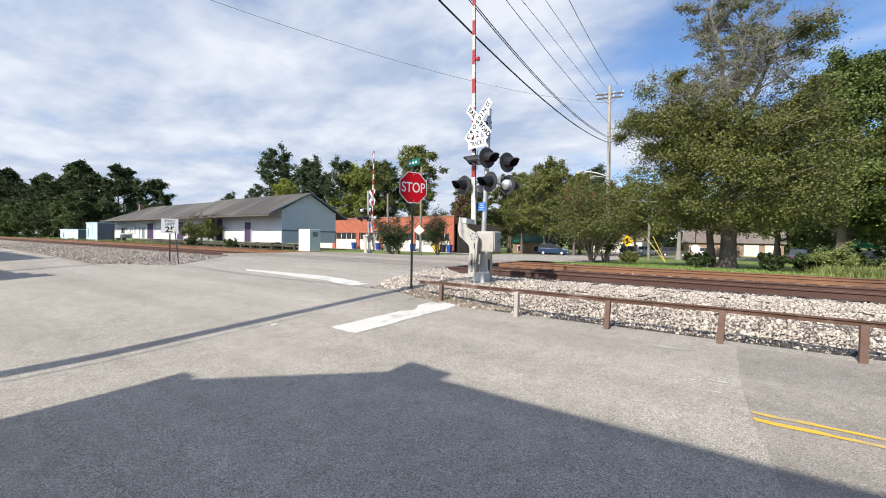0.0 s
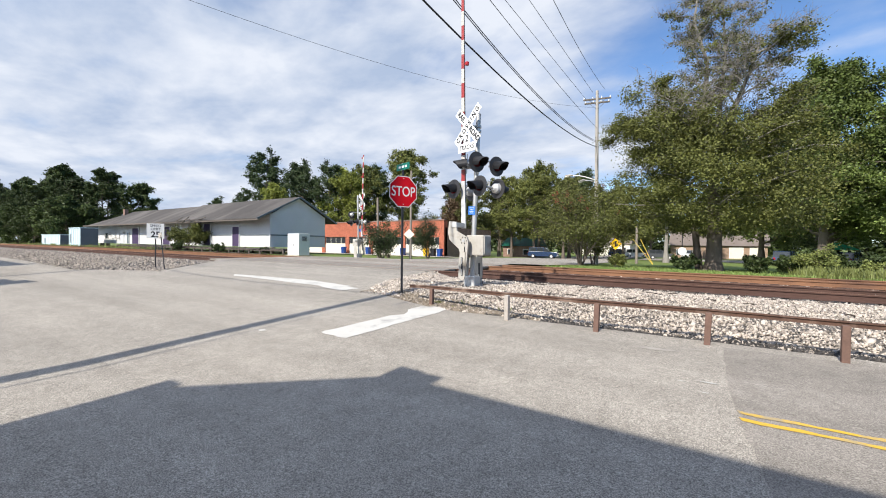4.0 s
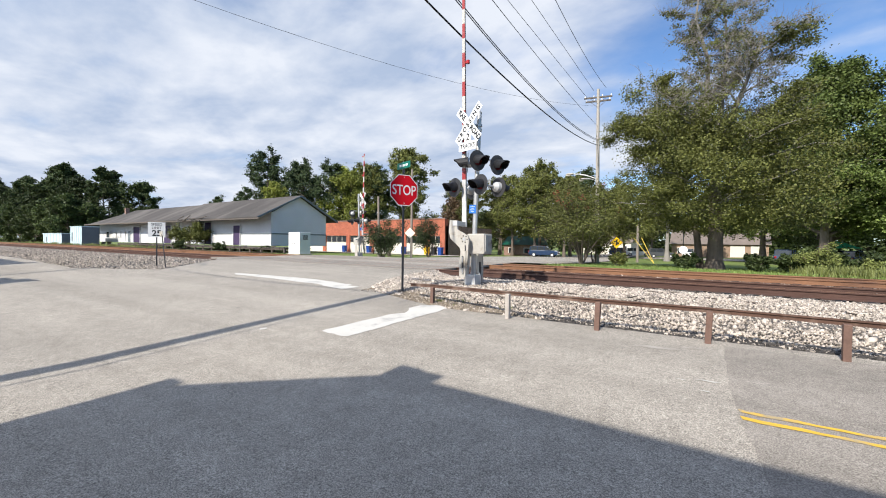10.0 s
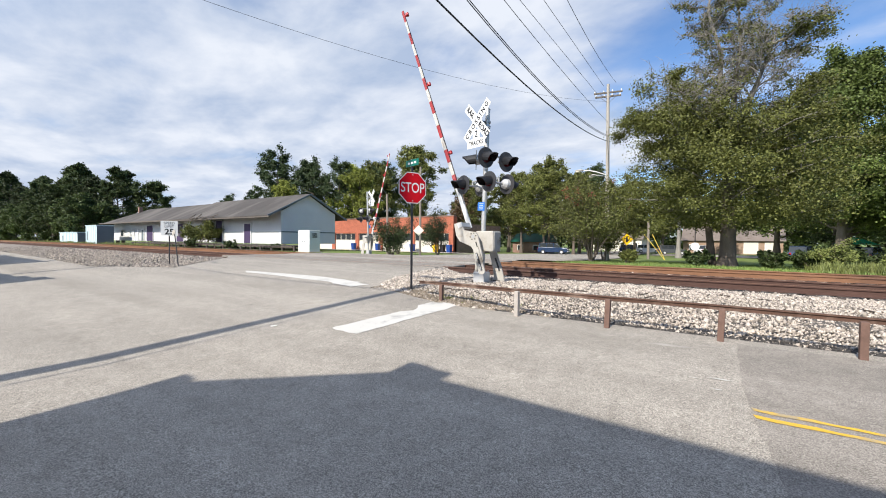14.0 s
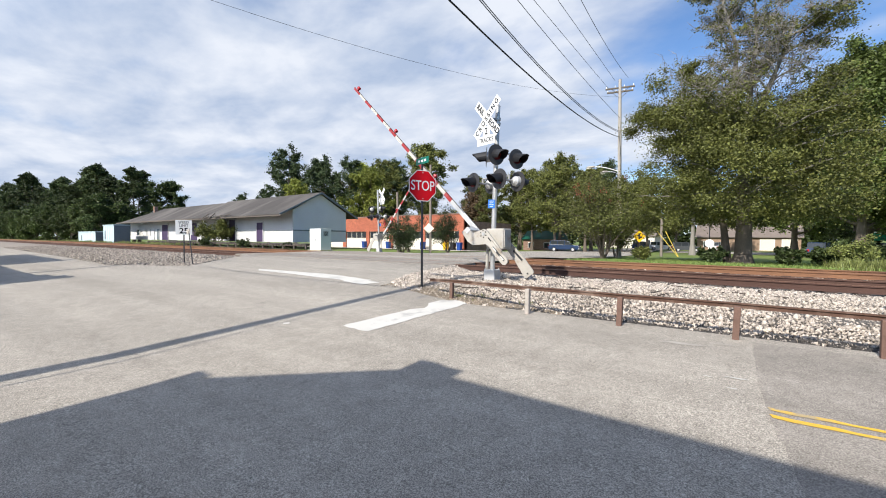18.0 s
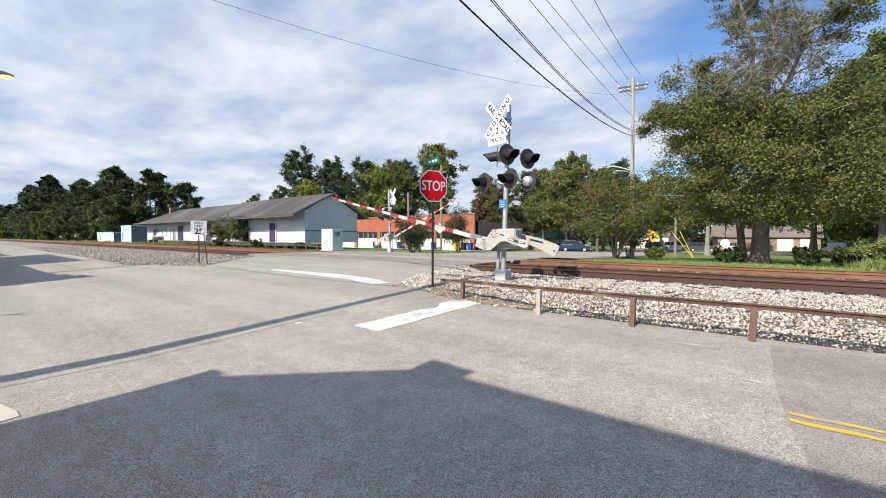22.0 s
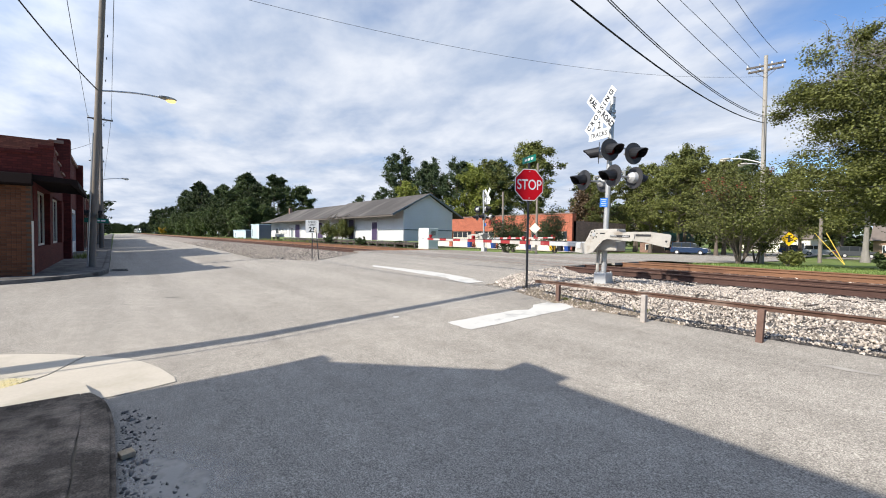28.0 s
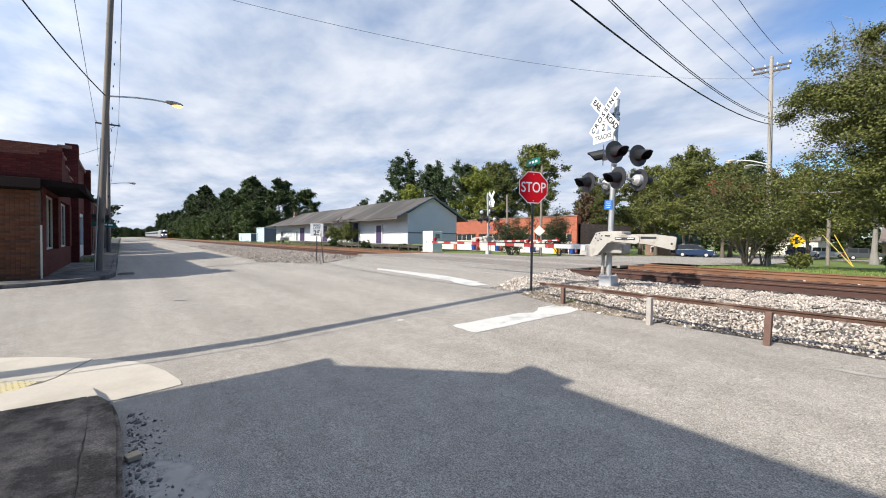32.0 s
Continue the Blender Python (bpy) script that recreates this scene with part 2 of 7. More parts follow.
def brick_mat(name, color, joint, vary=0.3, spec=0.2):
    """Brickwork seen from afar: courses with recessed joints, each brick of its own tone, and broad stains."""
    m = mat(name, color, 0.85, vary=vary, scale=0.9, fine=14, bump=0.0, spec=spec)
    nt, ln = m.node_tree.nodes, m.node_tree.links
    b = nt["Principled BSDF"]
    base = b.inputs["Base Color"].links[0].from_socket
    tc = nt.new("ShaderNodeTexCoord")
    sp = nt.new("ShaderNodeSeparateXYZ")
    ln.new(tc.outputs["Object"], sp.inputs[0])
    ad = nt.new("ShaderNodeMath")
    ln.new(sp.outputs["X"], ad.inputs[0])
    ln.new(sp.outputs["Y"], ad.inputs[1])
    cb = nt.new("ShaderNodeCombineXYZ")
    ln.new(ad.outputs[0], cb.inputs[0])
    ln.new(sp.outputs["Z"], cb.inputs[1])
    br = nt.new("ShaderNodeTexBrick")
    br.inputs["Scale"].default_value = 1.0
    br.inputs["Brick Width"].default_value, br.inputs["Row Height"].default_value = 0.215, 0.075
    br.inputs["Mortar Size"].default_value, br.inputs["Mortar Smooth"].default_value = 0.008, 0.3
    br.inputs["Color1"].default_value, br.inputs["Color2"].default_value = (1.25, 1.2, 1.15, 1), (0.72, 0.72, 0.74, 1)
    br.inputs["Mortar"].default_value = (*joint, 1)
    ln.new(cb.outputs[0], br.inputs["Vector"])
    mx = nt.new("ShaderNodeMix")
    mx.data_type, mx.blend_type = "RGBA", "MULTIPLY"
    mx.inputs[0].default_value = 1.0
    ln.new(base, mx.inputs[6])
    ln.new(br.outputs["Color"], mx.inputs[7])
    ln.new(mx.outputs[2], b.inputs["Base Color"])
    bp = nt.new("ShaderNodeBump")
    bp.inputs["Strength"].default_value, bp.inputs["Distance"].default_value = 0.6, 0.01
    bp.invert = True
    ln.new(br.outputs["Fac"], bp.inputs["Height"])
    ln.new(bp.outputs[0], b.inputs["Normal"])
    return m


ASPHALT = asphalt_mat("aged_asphalt", (0.308, 0.279, 0.239), 0.46, crack=False)
ASPHALT_NEW = asphalt_mat("brown_asphalt", (0.25, 0.225, 0.195), 0.36, crack=False)
CONCRETE = mat("pale_concrete", (0.475, 0.425, 0.35), 0.85, vary=0.16, scale=1.2, fine=30, bump=0.15, dirt=(0.37, 0.33, 0.26), dirt_at=0.57)
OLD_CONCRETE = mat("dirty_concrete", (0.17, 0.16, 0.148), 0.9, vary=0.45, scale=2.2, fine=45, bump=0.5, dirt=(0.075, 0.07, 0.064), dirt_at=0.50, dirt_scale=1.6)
GRASS = mat("grass", (0.13, 0.175, 0.04), 0.9, vary=0.45, scale=0.3, fine=9, bump=0.5, dirt=(0.17, 0.16, 0.07), dirt_at=0.6)
EARTH = mat("earth", (0.20, 0.165, 0.12), 0.95, vary=0.3, scale=1.5, fine=20, bump=0.5)
# bed under the loose stones: shade of the gaps is in its dark colour
GRAVEL_GAPS = mat("gap_shade_gravel_bed", (0.10, 0.09, 0.08), 0.95, vary=0.5, scale=9, fine=24, bump=1.0)
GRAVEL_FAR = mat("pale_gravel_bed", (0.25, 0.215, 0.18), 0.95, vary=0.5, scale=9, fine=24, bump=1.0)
STONE = mat("ballast_stone", (0.34, 0.295, 0.25), 0.9, vary=0.8, scale=3, fine=20, bump=0.2, island=True)
RUST = mat("rusty_steel", (0.085, 0.047, 0.037), 0.8, metal=0.2, vary=0.4, scale=2.5, fine=40, bump=0.3, dirt=(0.07, 0.042, 0.032), stretch=(0.3, 1, 1))
RUST_TOP = mat("worn_rail_head", (0.30, 0.165, 0.10), 0.45, metal=0.5, vary=0.3, scale=1.5, fine=30, bump=0.1, dirt=(0.2, 0.13, 0.1), stretch=(0.15, 1, 1))
RUST_BEAM = mat("dark_rusty_beam", (0.115, 0.066, 0.048), 0.85, metal=0.1, vary=0.5, scale=3, fine=40, bump=0.4, dirt=(0.26, 0.19, 0.15), dirt_at=0.58)
RUST_PALE = mat("weathered_rusty_post", (0.15, 0.092, 0.072), 0.85, vary=0.35, scale=6, fine=50, bump=0.3, dirt=(0.12, 0.07, 0.05))
TIE = mat("creosote_wood", (0.075, 0.06, 0.05), 0.9, vary=0.4, scale=4, fine=30, bump=0.5)
PAINT_WHITE = mat("worn_white_road_paint", (0.54, 0.52, 0.475), 0.8, vary=0.1, scale=3, fine=60, bump=0.2, dirt=(0.32, 0.31, 0.29), dirt_at=0.60, dirt_scale=2.6)
PAINT_YELLOW = mat("worn_yellow_road_paint", (0.60, 0.38, 0.05), 0.8, vary=0.15, scale=3, fine=60, bump=0.2, dirt=(0.33, 0.28, 0.2), dirt_at=0.57, dirt_scale=5)
WHITE = mat("white_paint", (0.70, 0.70, 0.68), 0.5, vary=0.06, scale=2, fine=20, bump=0.05)
SIDING = mat("white_siding", (0.62, 0.615, 0.60), 0.7, vary=0.1, scale=0.7, fine=14, bump=0.15, dirt=(0.45, 0.44, 0.41), dirt_at=0.66)
GREY_SIDING = mat("bluish_grey_siding", (0.60, 0.60, 0.62), 0.7, vary=0.12, scale=0.6, fine=12, bump=0.15)
ROOF = mat("grey_asphalt_shingle", (0.066, 0.059, 0.054), 0.9, vary=0.5, scale=0.35, fine=9, bump=0.4, dirt=(0.12, 0.108, 0.098), dirt_at=0.54, stretch=(1, 0.35, 0.35))
PURPLE = mat("purple_door_paint", (0.062, 0.042, 0.092), 0.6, vary=0.2, scale=2, bump=0.1)
BLACK = mat("black_paint", (0.018, 0.018, 0.02), 0.5, vary=0.3, scale=3, bump=0.05)
DARK_GREY = mat("dark_grey_metal", (0.05, 0.05, 0.053), 0.5, metal=0.3, vary=0.3, scale=4, bump=0.05)
GALV = mat("galvanised_steel", (0.46, 0.46, 0.45), 0.45, metal=0.6, vary=0.2, scale=5, fine=30, bump=0.05)
ALU = mat("aluminium_paint", (0.55, 0.55, 0.54), 0.45, metal=0.3, vary=0.12, scale=3, bump=0.04)
ALU_DIRTY = mat("weathered_aluminium_paint", (0.42, 0.395, 0.35), 0.6, metal=0.1, vary=0.2, scale=4, fine=25, bump=0.1, dirt=(0.24, 0.19, 0.14), dirt_at=0.62)
RED_SIGN = mat("red_sign_sheeting", (0.52, 0.006, 0.014), 0.55, vary=0.08, scale=3, bump=0.02, spec=0.12)
RED_TAPE = mat("red_reflective_tape", (0.29, 0.032, 0.034), 0.5, vary=0.2, scale=6, bump=0.03, dirt=(0.36, 0.17, 0.16), dirt_at=0.66)
WHITE_TAPE = mat("worn_white_tape", (0.45, 0.435, 0.40), 0.55, vary=0.12, scale=5, bump=0.03, dirt=(0.42, 0.36, 0.31), dirt_at=0.62)
GREEN_SIGN = mat("green_sign_sheeting", (0.0, 0.13, 0.09), 0.4, vary=0.08, bump=0.0)
BLUE_SIGN = mat("blue_sign_sheeting", (0.03, 0.16, 0.55), 0.4, vary=0.08, bump=0.0)
YELLOW_SIGN = mat("yellow_sign_sheeting", (0.75, 0.45, 0.01), 0.4, vary=0.06, bump=0.0)
ORANGE = brick_mat("orange_painted_brick", (0.38, 0.128, 0.078), (0.8, 0.8, 0.8), 0.3)
CREAM = mat("cream_paint", (0.66, 0.62, 0.52), 0.7, vary=0.1, bump=0.05)
BRICK = mat("red_brown_brick", (0.135, 0.054, 0.026), 0.85, vary=0.35, scale=2, fine=25, bump=0.2, obj=True)
BRICK_PAINT = brick_mat("maroon_painted_brick", (0.105, 0.022, 0.018), (0.6, 0.6, 0.6), 0.35)
BRICK_DARK = brick_mat("dark_brick", (0.25, 0.165, 0.13), (1.2, 1.2, 1.2), 0.4)
MORTAR = mat("mortar", (0.10, 0.072, 0.052), 0.95, vary=0.2, scale=6, bump=0.3)
POLE_WOOD = mat("weathered_pole_wood", (0.21, 0.18, 0.15), 0.9, vary=0.35, scale=3, fine=24, bump=0.4, stretch=(3, 3, 0.25))
WOOD_GREY = mat("grey_weathered_wood", (0.12, 0.103, 0.088), 0.9, vary=0.35, scale=3, fine=24, bump=0.4)
BARK = mat("bark", (0.13, 0.105, 0.085), 0.95, vary=0.4, scale=2, fine=14, bump=0.8, stretch=(2, 2, 0.5))
GLASS = glass_mat("dark_window_glass")
TEAL_PALE = mat("pale_blue_metal", (0.50, 0.61, 0.63), 0.6, vary=0.1, scale=1.5, bump=0.05)
SLATE = mat("dark_blue_grey_metal", (0.14, 0.165, 0.18), 0.6, vary=0.15, scale=1.5, bump=0.05)
GREEN_ROOF = mat("green_metal_roof", (0.01, 0.09, 0.06), 0.5, vary=0.15, scale=1.5, bump=0.05)
WIRE = mat("black_cable", (0.02, 0.02, 0.022), 0.6, vary=0.2, bump=0.0)


# ---- mesh helpers ----
def box(bm, c, s, rz=0.0, m=None, bevel=0.0):
    """A box of size s centred on c, turned about z by rz degrees, or placed by the matrix m."""
    m = m or pose(c[0], c[1], c[2], 0, 0, rz)
    got = bmesh.ops.create_cube(bm, size=1, matrix=m @ Matrix.Diagonal((*s, 1)))
    if bevel:
        edges = list({e for v in got["verts"] for e in v.link_edges})
        bmesh.ops.bevel(bm, geom=edges, offset=bevel, segments=2, affect="EDGES", profile=0.6)
    return got


def tube(bm, p0, p1, r0, r1=None, n=10, caps=True):
    """A tapered round bar from p0 to p1."""
    p0, p1 = Vector(p0), Vector(p1)
    way = p1 - p0
    m = Matrix.Translation((p0 + p1) / 2) @ way.to_track_quat("Z", "Y").to_matrix().to_4x4()
    bmesh.ops.create_cone(bm, cap_ends=caps, segments=n, radius1=r0, radius2=r0 if r1 is None else r1, depth=way.length, matrix=m)


def prism(bm, pts, axis_from, axis_to):
    """A flat outline (list of 2-tuples in local x, z) pushed along local y from axis_from to axis_to."""
    a = [bm.verts.new((x, axis_from, z)) for x, z in pts]
    b = [bm.verts.new((x, axis_to, z)) for x, z in pts]
    bm.faces.new(a)
    bm.faces.new(list(reversed(b)))
    for i in range(len(pts)):
        j = (i + 1) % len(pts)
        bm.faces.new((a[j], a[i], b[i], b[j]))


def finish(name, bm, material, smooth=False):
    bmesh.ops.recalc_face_normals(bm, faces=bm.faces)
    me = bpy.data.meshes.new(name)
    bm.to_mesh(me)
    bm.free()
    if smooth:
        me.shade_smooth()
        me.set_sharp_from_angle(angle=radians(38))
    for m in (material if isinstance(material, (list, tuple)) else [material]):
        me.materials.append(m)
    return me


def part(name, bm, material, parent=None, label="", at=None, smooth=False):
    """Links a bmesh as one mesh object under a thing or a part."""
    ob = new(name, finish(name, bm, material, smooth))
    if parent is not None:
        ob.parent = parent
    if at is not None:
        ob.matrix_basis = at
    return tagged(ob, label)


def raw(name, verts, faces, material, parent=None, smooth=False):
    """A mesh object from numpy arrays of places and of corner numbers (all faces with equally many corners)."""
    me = bpy.data.meshes.new(name)
    verts, faces = np.asarray(verts, np.float32), np.asarray(faces, np.int32)
    k = faces.shape[1]
    me.vertices.add(len(verts))
    me.vertices.foreach_set("co", verts.ravel())
    me.loops.add(faces.size)
    me.loops.foreach_set("vertex_index", faces.ravel())
    me.polygons.add(len(faces))
    me.polygons.foreach_set("loop_start", np.arange(0, faces.size, k, dtype=np.int32))
    me.update(calc_edges=True)
    me.materials.append(material)
    if smooth:
        me.shade_smooth()
    ob = new(name, me)
    if parent is not None:
        ob.parent = parent
    return ob


def thing(name, m, label, category, group="", kind=""):
    ob = new(name)
    ob.matrix_basis = m
    return tagged(ob, label, category, group, kind)


def text(name, body, size, material, parent, m, depth=0.0015, squeeze=1.0, bold=0.0):
    """Letters as a mesh, centred, lying in local x and z, facing local -y."""
    cu = bpy.data.curves.new(name, "FONT")
    cu.body, cu.size, cu.extrude, cu.offset = body, size, depth, bold
    cu.align_x, cu.align_y = "CENTER", "CENTER"
    tmp = bpy.data.objects.new(name, cu)
    scene.collection.objects.link(tmp)
    bpy.context.view_layer.update()
    me = bpy.data.meshes.new_from_object(tmp.evaluated_get(bpy.context.evaluated_depsgraph_get()))
    bpy.data.objects.remove(tmp)
    me.transform(pose(0, 0, 0, 90) @ Matrix.Diagonal((squeeze, 1, 1, 1)))
    me.materials.clear()
    me.materials.append(material)
    ob = new(name, me)
    ob.parent = parent
    ob.matrix_basis = m
    return ob


# ---- ground ----
GROUND_Y = (-1000, 0.6, 1.6, 2.6, 6.4, 7.5, 9.0, 11.5, 19.5, 21, 24, 30, 40, 55, 80, 1000)
GROUND_Z = (0, 0, 0.02, 0.075, 0.285, 0.34, 0.40, 0.48, 0.49, 0.45, 0.30, 0.15, -0.10, -0.45, -0.90, -1.0)


def ground_z(y):
    return float(np.interp(y, GROUND_Y, GROUND_Z))


def edge_north(x):
    """Far edge of the paved street, along the tracks and over the crossing."""
    return float(np.interp(x, (-400, -79, -30, -22.4, -18.2, -18.0, -17.0, -9.2, -8.6, -7.4, -6.4, -5.2, -4.4, 300),
                           (7.5, 6.85, 5.9, 5.5, 6.95, 7.0, 7.0, 7.0, 7.0, 7.0, 7.0, 6.6, 6.3, 6.15)))


def edge_south(x):
    return float(np.interp(x, (-400, -21, -19.5, -18.1, -17.6, -17.5, -7.2, -7.1, -6.3, -5.6, -4.85, -4.7, 300),
                           (-0.6, -0.2, -0.2, -0.35, -0.8, -1.0, -1.0, -1.0, -1.0, -1.0, -1.0, -0.15, -0.15)))


def sheet(name, xs, south, north, ny, material, lift=0.0, label="", kind="structure", power=1.0, jitter=0.0):
    """A strip of ground between two edges given as functions of x, lying on the ground's own rise."""
    xs = list(xs)
    verts, rnd = [], random.Random(5)
    for x in xs:
        a, b = south(x), north(x)
        for j in range(ny + 1):
            y = a + (b - a) * (j / ny) ** power
            if j in (0, ny):
                y += rnd.uniform(-jitter, jitter)
            verts.append((x, y, ground_z(y) + lift))
    n = ny + 1
    faces = [(i * n + j, (i + 1) * n + j, (i + 1) * n + j + 1, i * n + j + 1) for i in range(len(xs) - 1) for j in range(ny)]
    ob = raw(name, verts, faces, material, smooth=True)
    return tagged(ob, label, kind=kind)


ys = [-2000, -600, -200, -80, -40, -20, -10, -5, -2, 0, 1.5, 3, 4.5, 6, 7.5, 9, 10.5, 11.5, 13, 15, 17, 19.5, 21, 22.5, 24, 28, 34, 42, 50, 60, 80, 120, 200, 400, 900, 2000]
gx = [-2000, -900, -400, -200, -120, -80, -60, -45, -35, -28, -22, -16, -10, -6, -3, 0, 3, 6, 10, 16, 24, 36, 60, 100, 200, 400, 900, 2000]
ground = raw("ground", [(x, y, min(ground_z(y) - 0.07, 0.2)) for x in gx for y in ys],
             [(i * len(ys) + j, (i + 1) * len(ys) + j, (i + 1) * len(ys) + j + 1, i * len(ys) + j + 1) for i in range(len(gx) - 1) for j in range(len(ys) - 1)], GRASS, smooth=True)
tagged(ground, "grassy flat ground with bare patches", kind="structure")

xs = sorted(set(list(np.arange(-26, 8, 0.4)) + [-400, -300, -200, -150, -110, -80, -60, -50, -40, -34, -30, -28, 10, 14, 20, 30, 50, 90, 180, -18.2, -18.1, -17.5, -17.6, -7.2, -7.1, -4.85, -4.7]))
sheet("road", xs, edge_south, edge_north, 40, ASPHALT, 0.0, "pale worn grey asphalt street and intersection", jitter=0.03)
sheet("road", [-17.5, -15, -12.5, -10, -8.5, -7.1], lambda x: -70, lambda x: -0.9, 40, ASPHALT, -0.004, "pale worn asphalt side street")
# beyond the near rails the crossing widens, then the road goes on
def cross_w(y):
    return float(np.interp(y, (7, 10.9, 12.5, 13, 19, 22, 26, 40, 50, 60, 90, 160), (-18, -21.5, -24.3, -24.3, -24.0, -20.8, -20.5, -24, -26, -26, -24, -24)))
def cross_e(y):
    return float(np.interp(y, (7, 7.7, 9, 12.6, 20, 24, 30, 45, 60, 90, 160), (-6.4, -7.4, -8.0, -8.7, -9.2, -8.6, -8.2, -9.5, -12, -15, -15)))


def strip(name, yy, west, east, nx, material, lift=0.0, label=""):
    """Like sheet, but running along y."""
    verts = [(west(y) + (east(y) - west(y)) * i / nx, y, ground_z(y) + lift) for y in yy for i in range(nx + 1)]
    n = nx + 1
    faces = [(j * n + i, j * n + i + 1, (j + 1) * n + i + 1, (j + 1) * n + i) for j in range(len(yy) - 1) for i in range(nx)]
    return tagged(raw(name, verts, faces, material, smooth=True), label, kind="structure")


strip("road", [7, 7.35, 7.7, 8.3, 9, 9.6, 10.2, 10.9, 11.5, 12.05, 12.5, 13.2, 14.5, 16, 17.4, 18.8, 19.6, 20.5, 21.4, 22, 23, 24, 26, 28, 30, 34, 38, 44, 52, 60, 70, 100, 160], cross_w, cross_e, 24, ASPHALT, 0.0, "pale worn asphalt road over the railway crossing")
sheet("road", [-12.2, 0, 20, 60, 150], lambda x: 80, lambda x: 92, 4, ASPHALT, 0.012, "far grey side street")
sheet("pavement", [-80, -60, -45, -36, -29, -26.3], lambda x: 40.5, lambda x: 45.9, 4, CONCRETE, 0.03, "pale concrete forecourt before the orange building")

# ballast beds
BED_Y, BED_Z = (5, 6.2, 7.2, 8.2, 9.5, 11, 12.3, 19, 20.4, 22), (0.16, 0.22, 0.29, 0.36, 0.395, 0.35, 0.275, 0.275, 0.25, 0.12)


def bed_z(y):
    return float(np.interp(y, BED_Y, BED_Z))


def bed(name, xs, south, north, ny, label):
    rnd = random.Random(9)
    verts, n = [], ny + 1
    for x in xs:
        a, b = south(x), north(x)
        for j in range(n):
            y = a + (b - a) * j / ny
            w = rnd.uniform(-0.03, 0.03) if 0 < j < ny else 0
            verts.append((x, y, (bed_z(y) if j else min(bed_z(y), ground_z(y)) - 0.03) + w))
    faces = [(i * n + j, (i + 1) * n + j, (i + 1) * n + j + 1, i * n + j + 1) for i in range(len(xs) - 1) for j in range(ny)]
    # western bed is pale; the others carry the painted gap shade
    return tagged(raw(name, verts, faces, GRAVEL_GAPS if xs[0] > -300 else GRAVEL_FAR, smooth=True), label, kind="structure")


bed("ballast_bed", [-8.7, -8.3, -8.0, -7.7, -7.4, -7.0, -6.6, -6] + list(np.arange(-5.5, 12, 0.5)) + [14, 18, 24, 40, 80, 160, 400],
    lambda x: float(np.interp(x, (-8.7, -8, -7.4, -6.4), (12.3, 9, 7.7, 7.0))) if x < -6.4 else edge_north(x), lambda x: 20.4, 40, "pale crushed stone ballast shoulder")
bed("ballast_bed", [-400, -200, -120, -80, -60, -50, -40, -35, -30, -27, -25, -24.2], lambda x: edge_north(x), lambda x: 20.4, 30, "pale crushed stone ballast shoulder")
bed("ballast_bed", [-24.2, -23, -22, -21, -20, -19, -18.1], lambda x: edge_north(x), lambda x: float(np.interp(x, (-24.2, -21.5, -18), (12.5, 10.9, 7.05))), 10, "pale crushed stone ballast shoulder")


def stones(name, n, seed, pick, size, label, material=None):
    """Loose angular stones, each its own small solid, lying on the ballast."""
    rng = np.random.default_rng(seed)
    pts = pick(rng, n)
    n = len(pts)
    base = np.array([(1, 0, 0), (-1, 0, 0), (0, 1, 0), (0, -1, 0), (0, 0, 1), (0, 0, -1)], float)
    v = base[None] * rng.uniform(0.55, 1.25, (n, 6, 1)) + rng.normal(0, 0.22, (n, 6, 3))
    v *= (size * np.exp(rng.normal(0, 0.32, n)))[:, None, None] * rng.uniform(0.7, 1.3, (n, 1, 3))
    a = rng.uniform(0, 6.28, n)
    c, s = np.cos(a)[:, None], np.sin(a)[:, None]
    t = rng.normal(0, 0.7, n)
    ct, st = np.cos(t)[:, None], np.sin(t)[:, None]
    y, z = v[..., 1] * ct - v[..., 2] * st, v[..., 1] * st + v[..., 2] * ct
    x = v[..., 0]
    v = np.stack([x * c - y * s, x * s + y * c, z], -1) + pts[:, None]
    tri = np.array([(0, 2, 4), (2, 1, 4), (1, 3, 4), (3, 0, 4), (2, 0, 5), (1, 2, 5), (3, 1, 5), (0, 3, 5)])
    faces = (tri[None] + 6 * np.arange(n)[:, None, None]).reshape(-1, 3)
    return tagged(raw(name, v.reshape(-1, 3), faces, material or STONE), label, "gravel", kind="stuff")


def on_bed(x0, x1, south, north):
    def pick(rng, n):
        x = rng.uniform(x0, x1, n)
        a, b = np.array([south(q) for q in x]), np.array([north(q) for q in x])
        y = a + (b - a) * rng.uniform(0, 1, n)
        return np.stack([x, y, np.interp(y, BED_Y, BED_Z) + rng.uniform(-0.005, 0.03, n)], 1)
    return pick


APRON = ((-8.0, -6.9, -6.2, -4.4, -2.9, -2.2), (0.0, 0.35, 0.55, 0.65, 0.2, 0.0))
right_south = lambda x: float(np.interp(x, *APRON)) + (float(np.interp(x, (-8.7, -8, -7.4, -6.4), (12.2, 9, 7.7, 7.0))) + 0.12 if x < -6.4 else edge_north(x) + 0.1)
stones("ballast_stones", 78000, 3, on_bed(-8.4, 6, right_south, lambda x: 12.4), 0.0185, "loose pale angular ballast stones")
stones("ballast_stones", 9000, 4, on_bed(-8.6, 18, lambda x: 12.7, lambda x: 18.4), 0.03, "loose pale angular ballast stones between the rails")
stones("ballast_stones", 5000, 6, on_bed(6, 30, right_south, lambda x: 12.4), 0.045, "loose pale angular ballast stones")
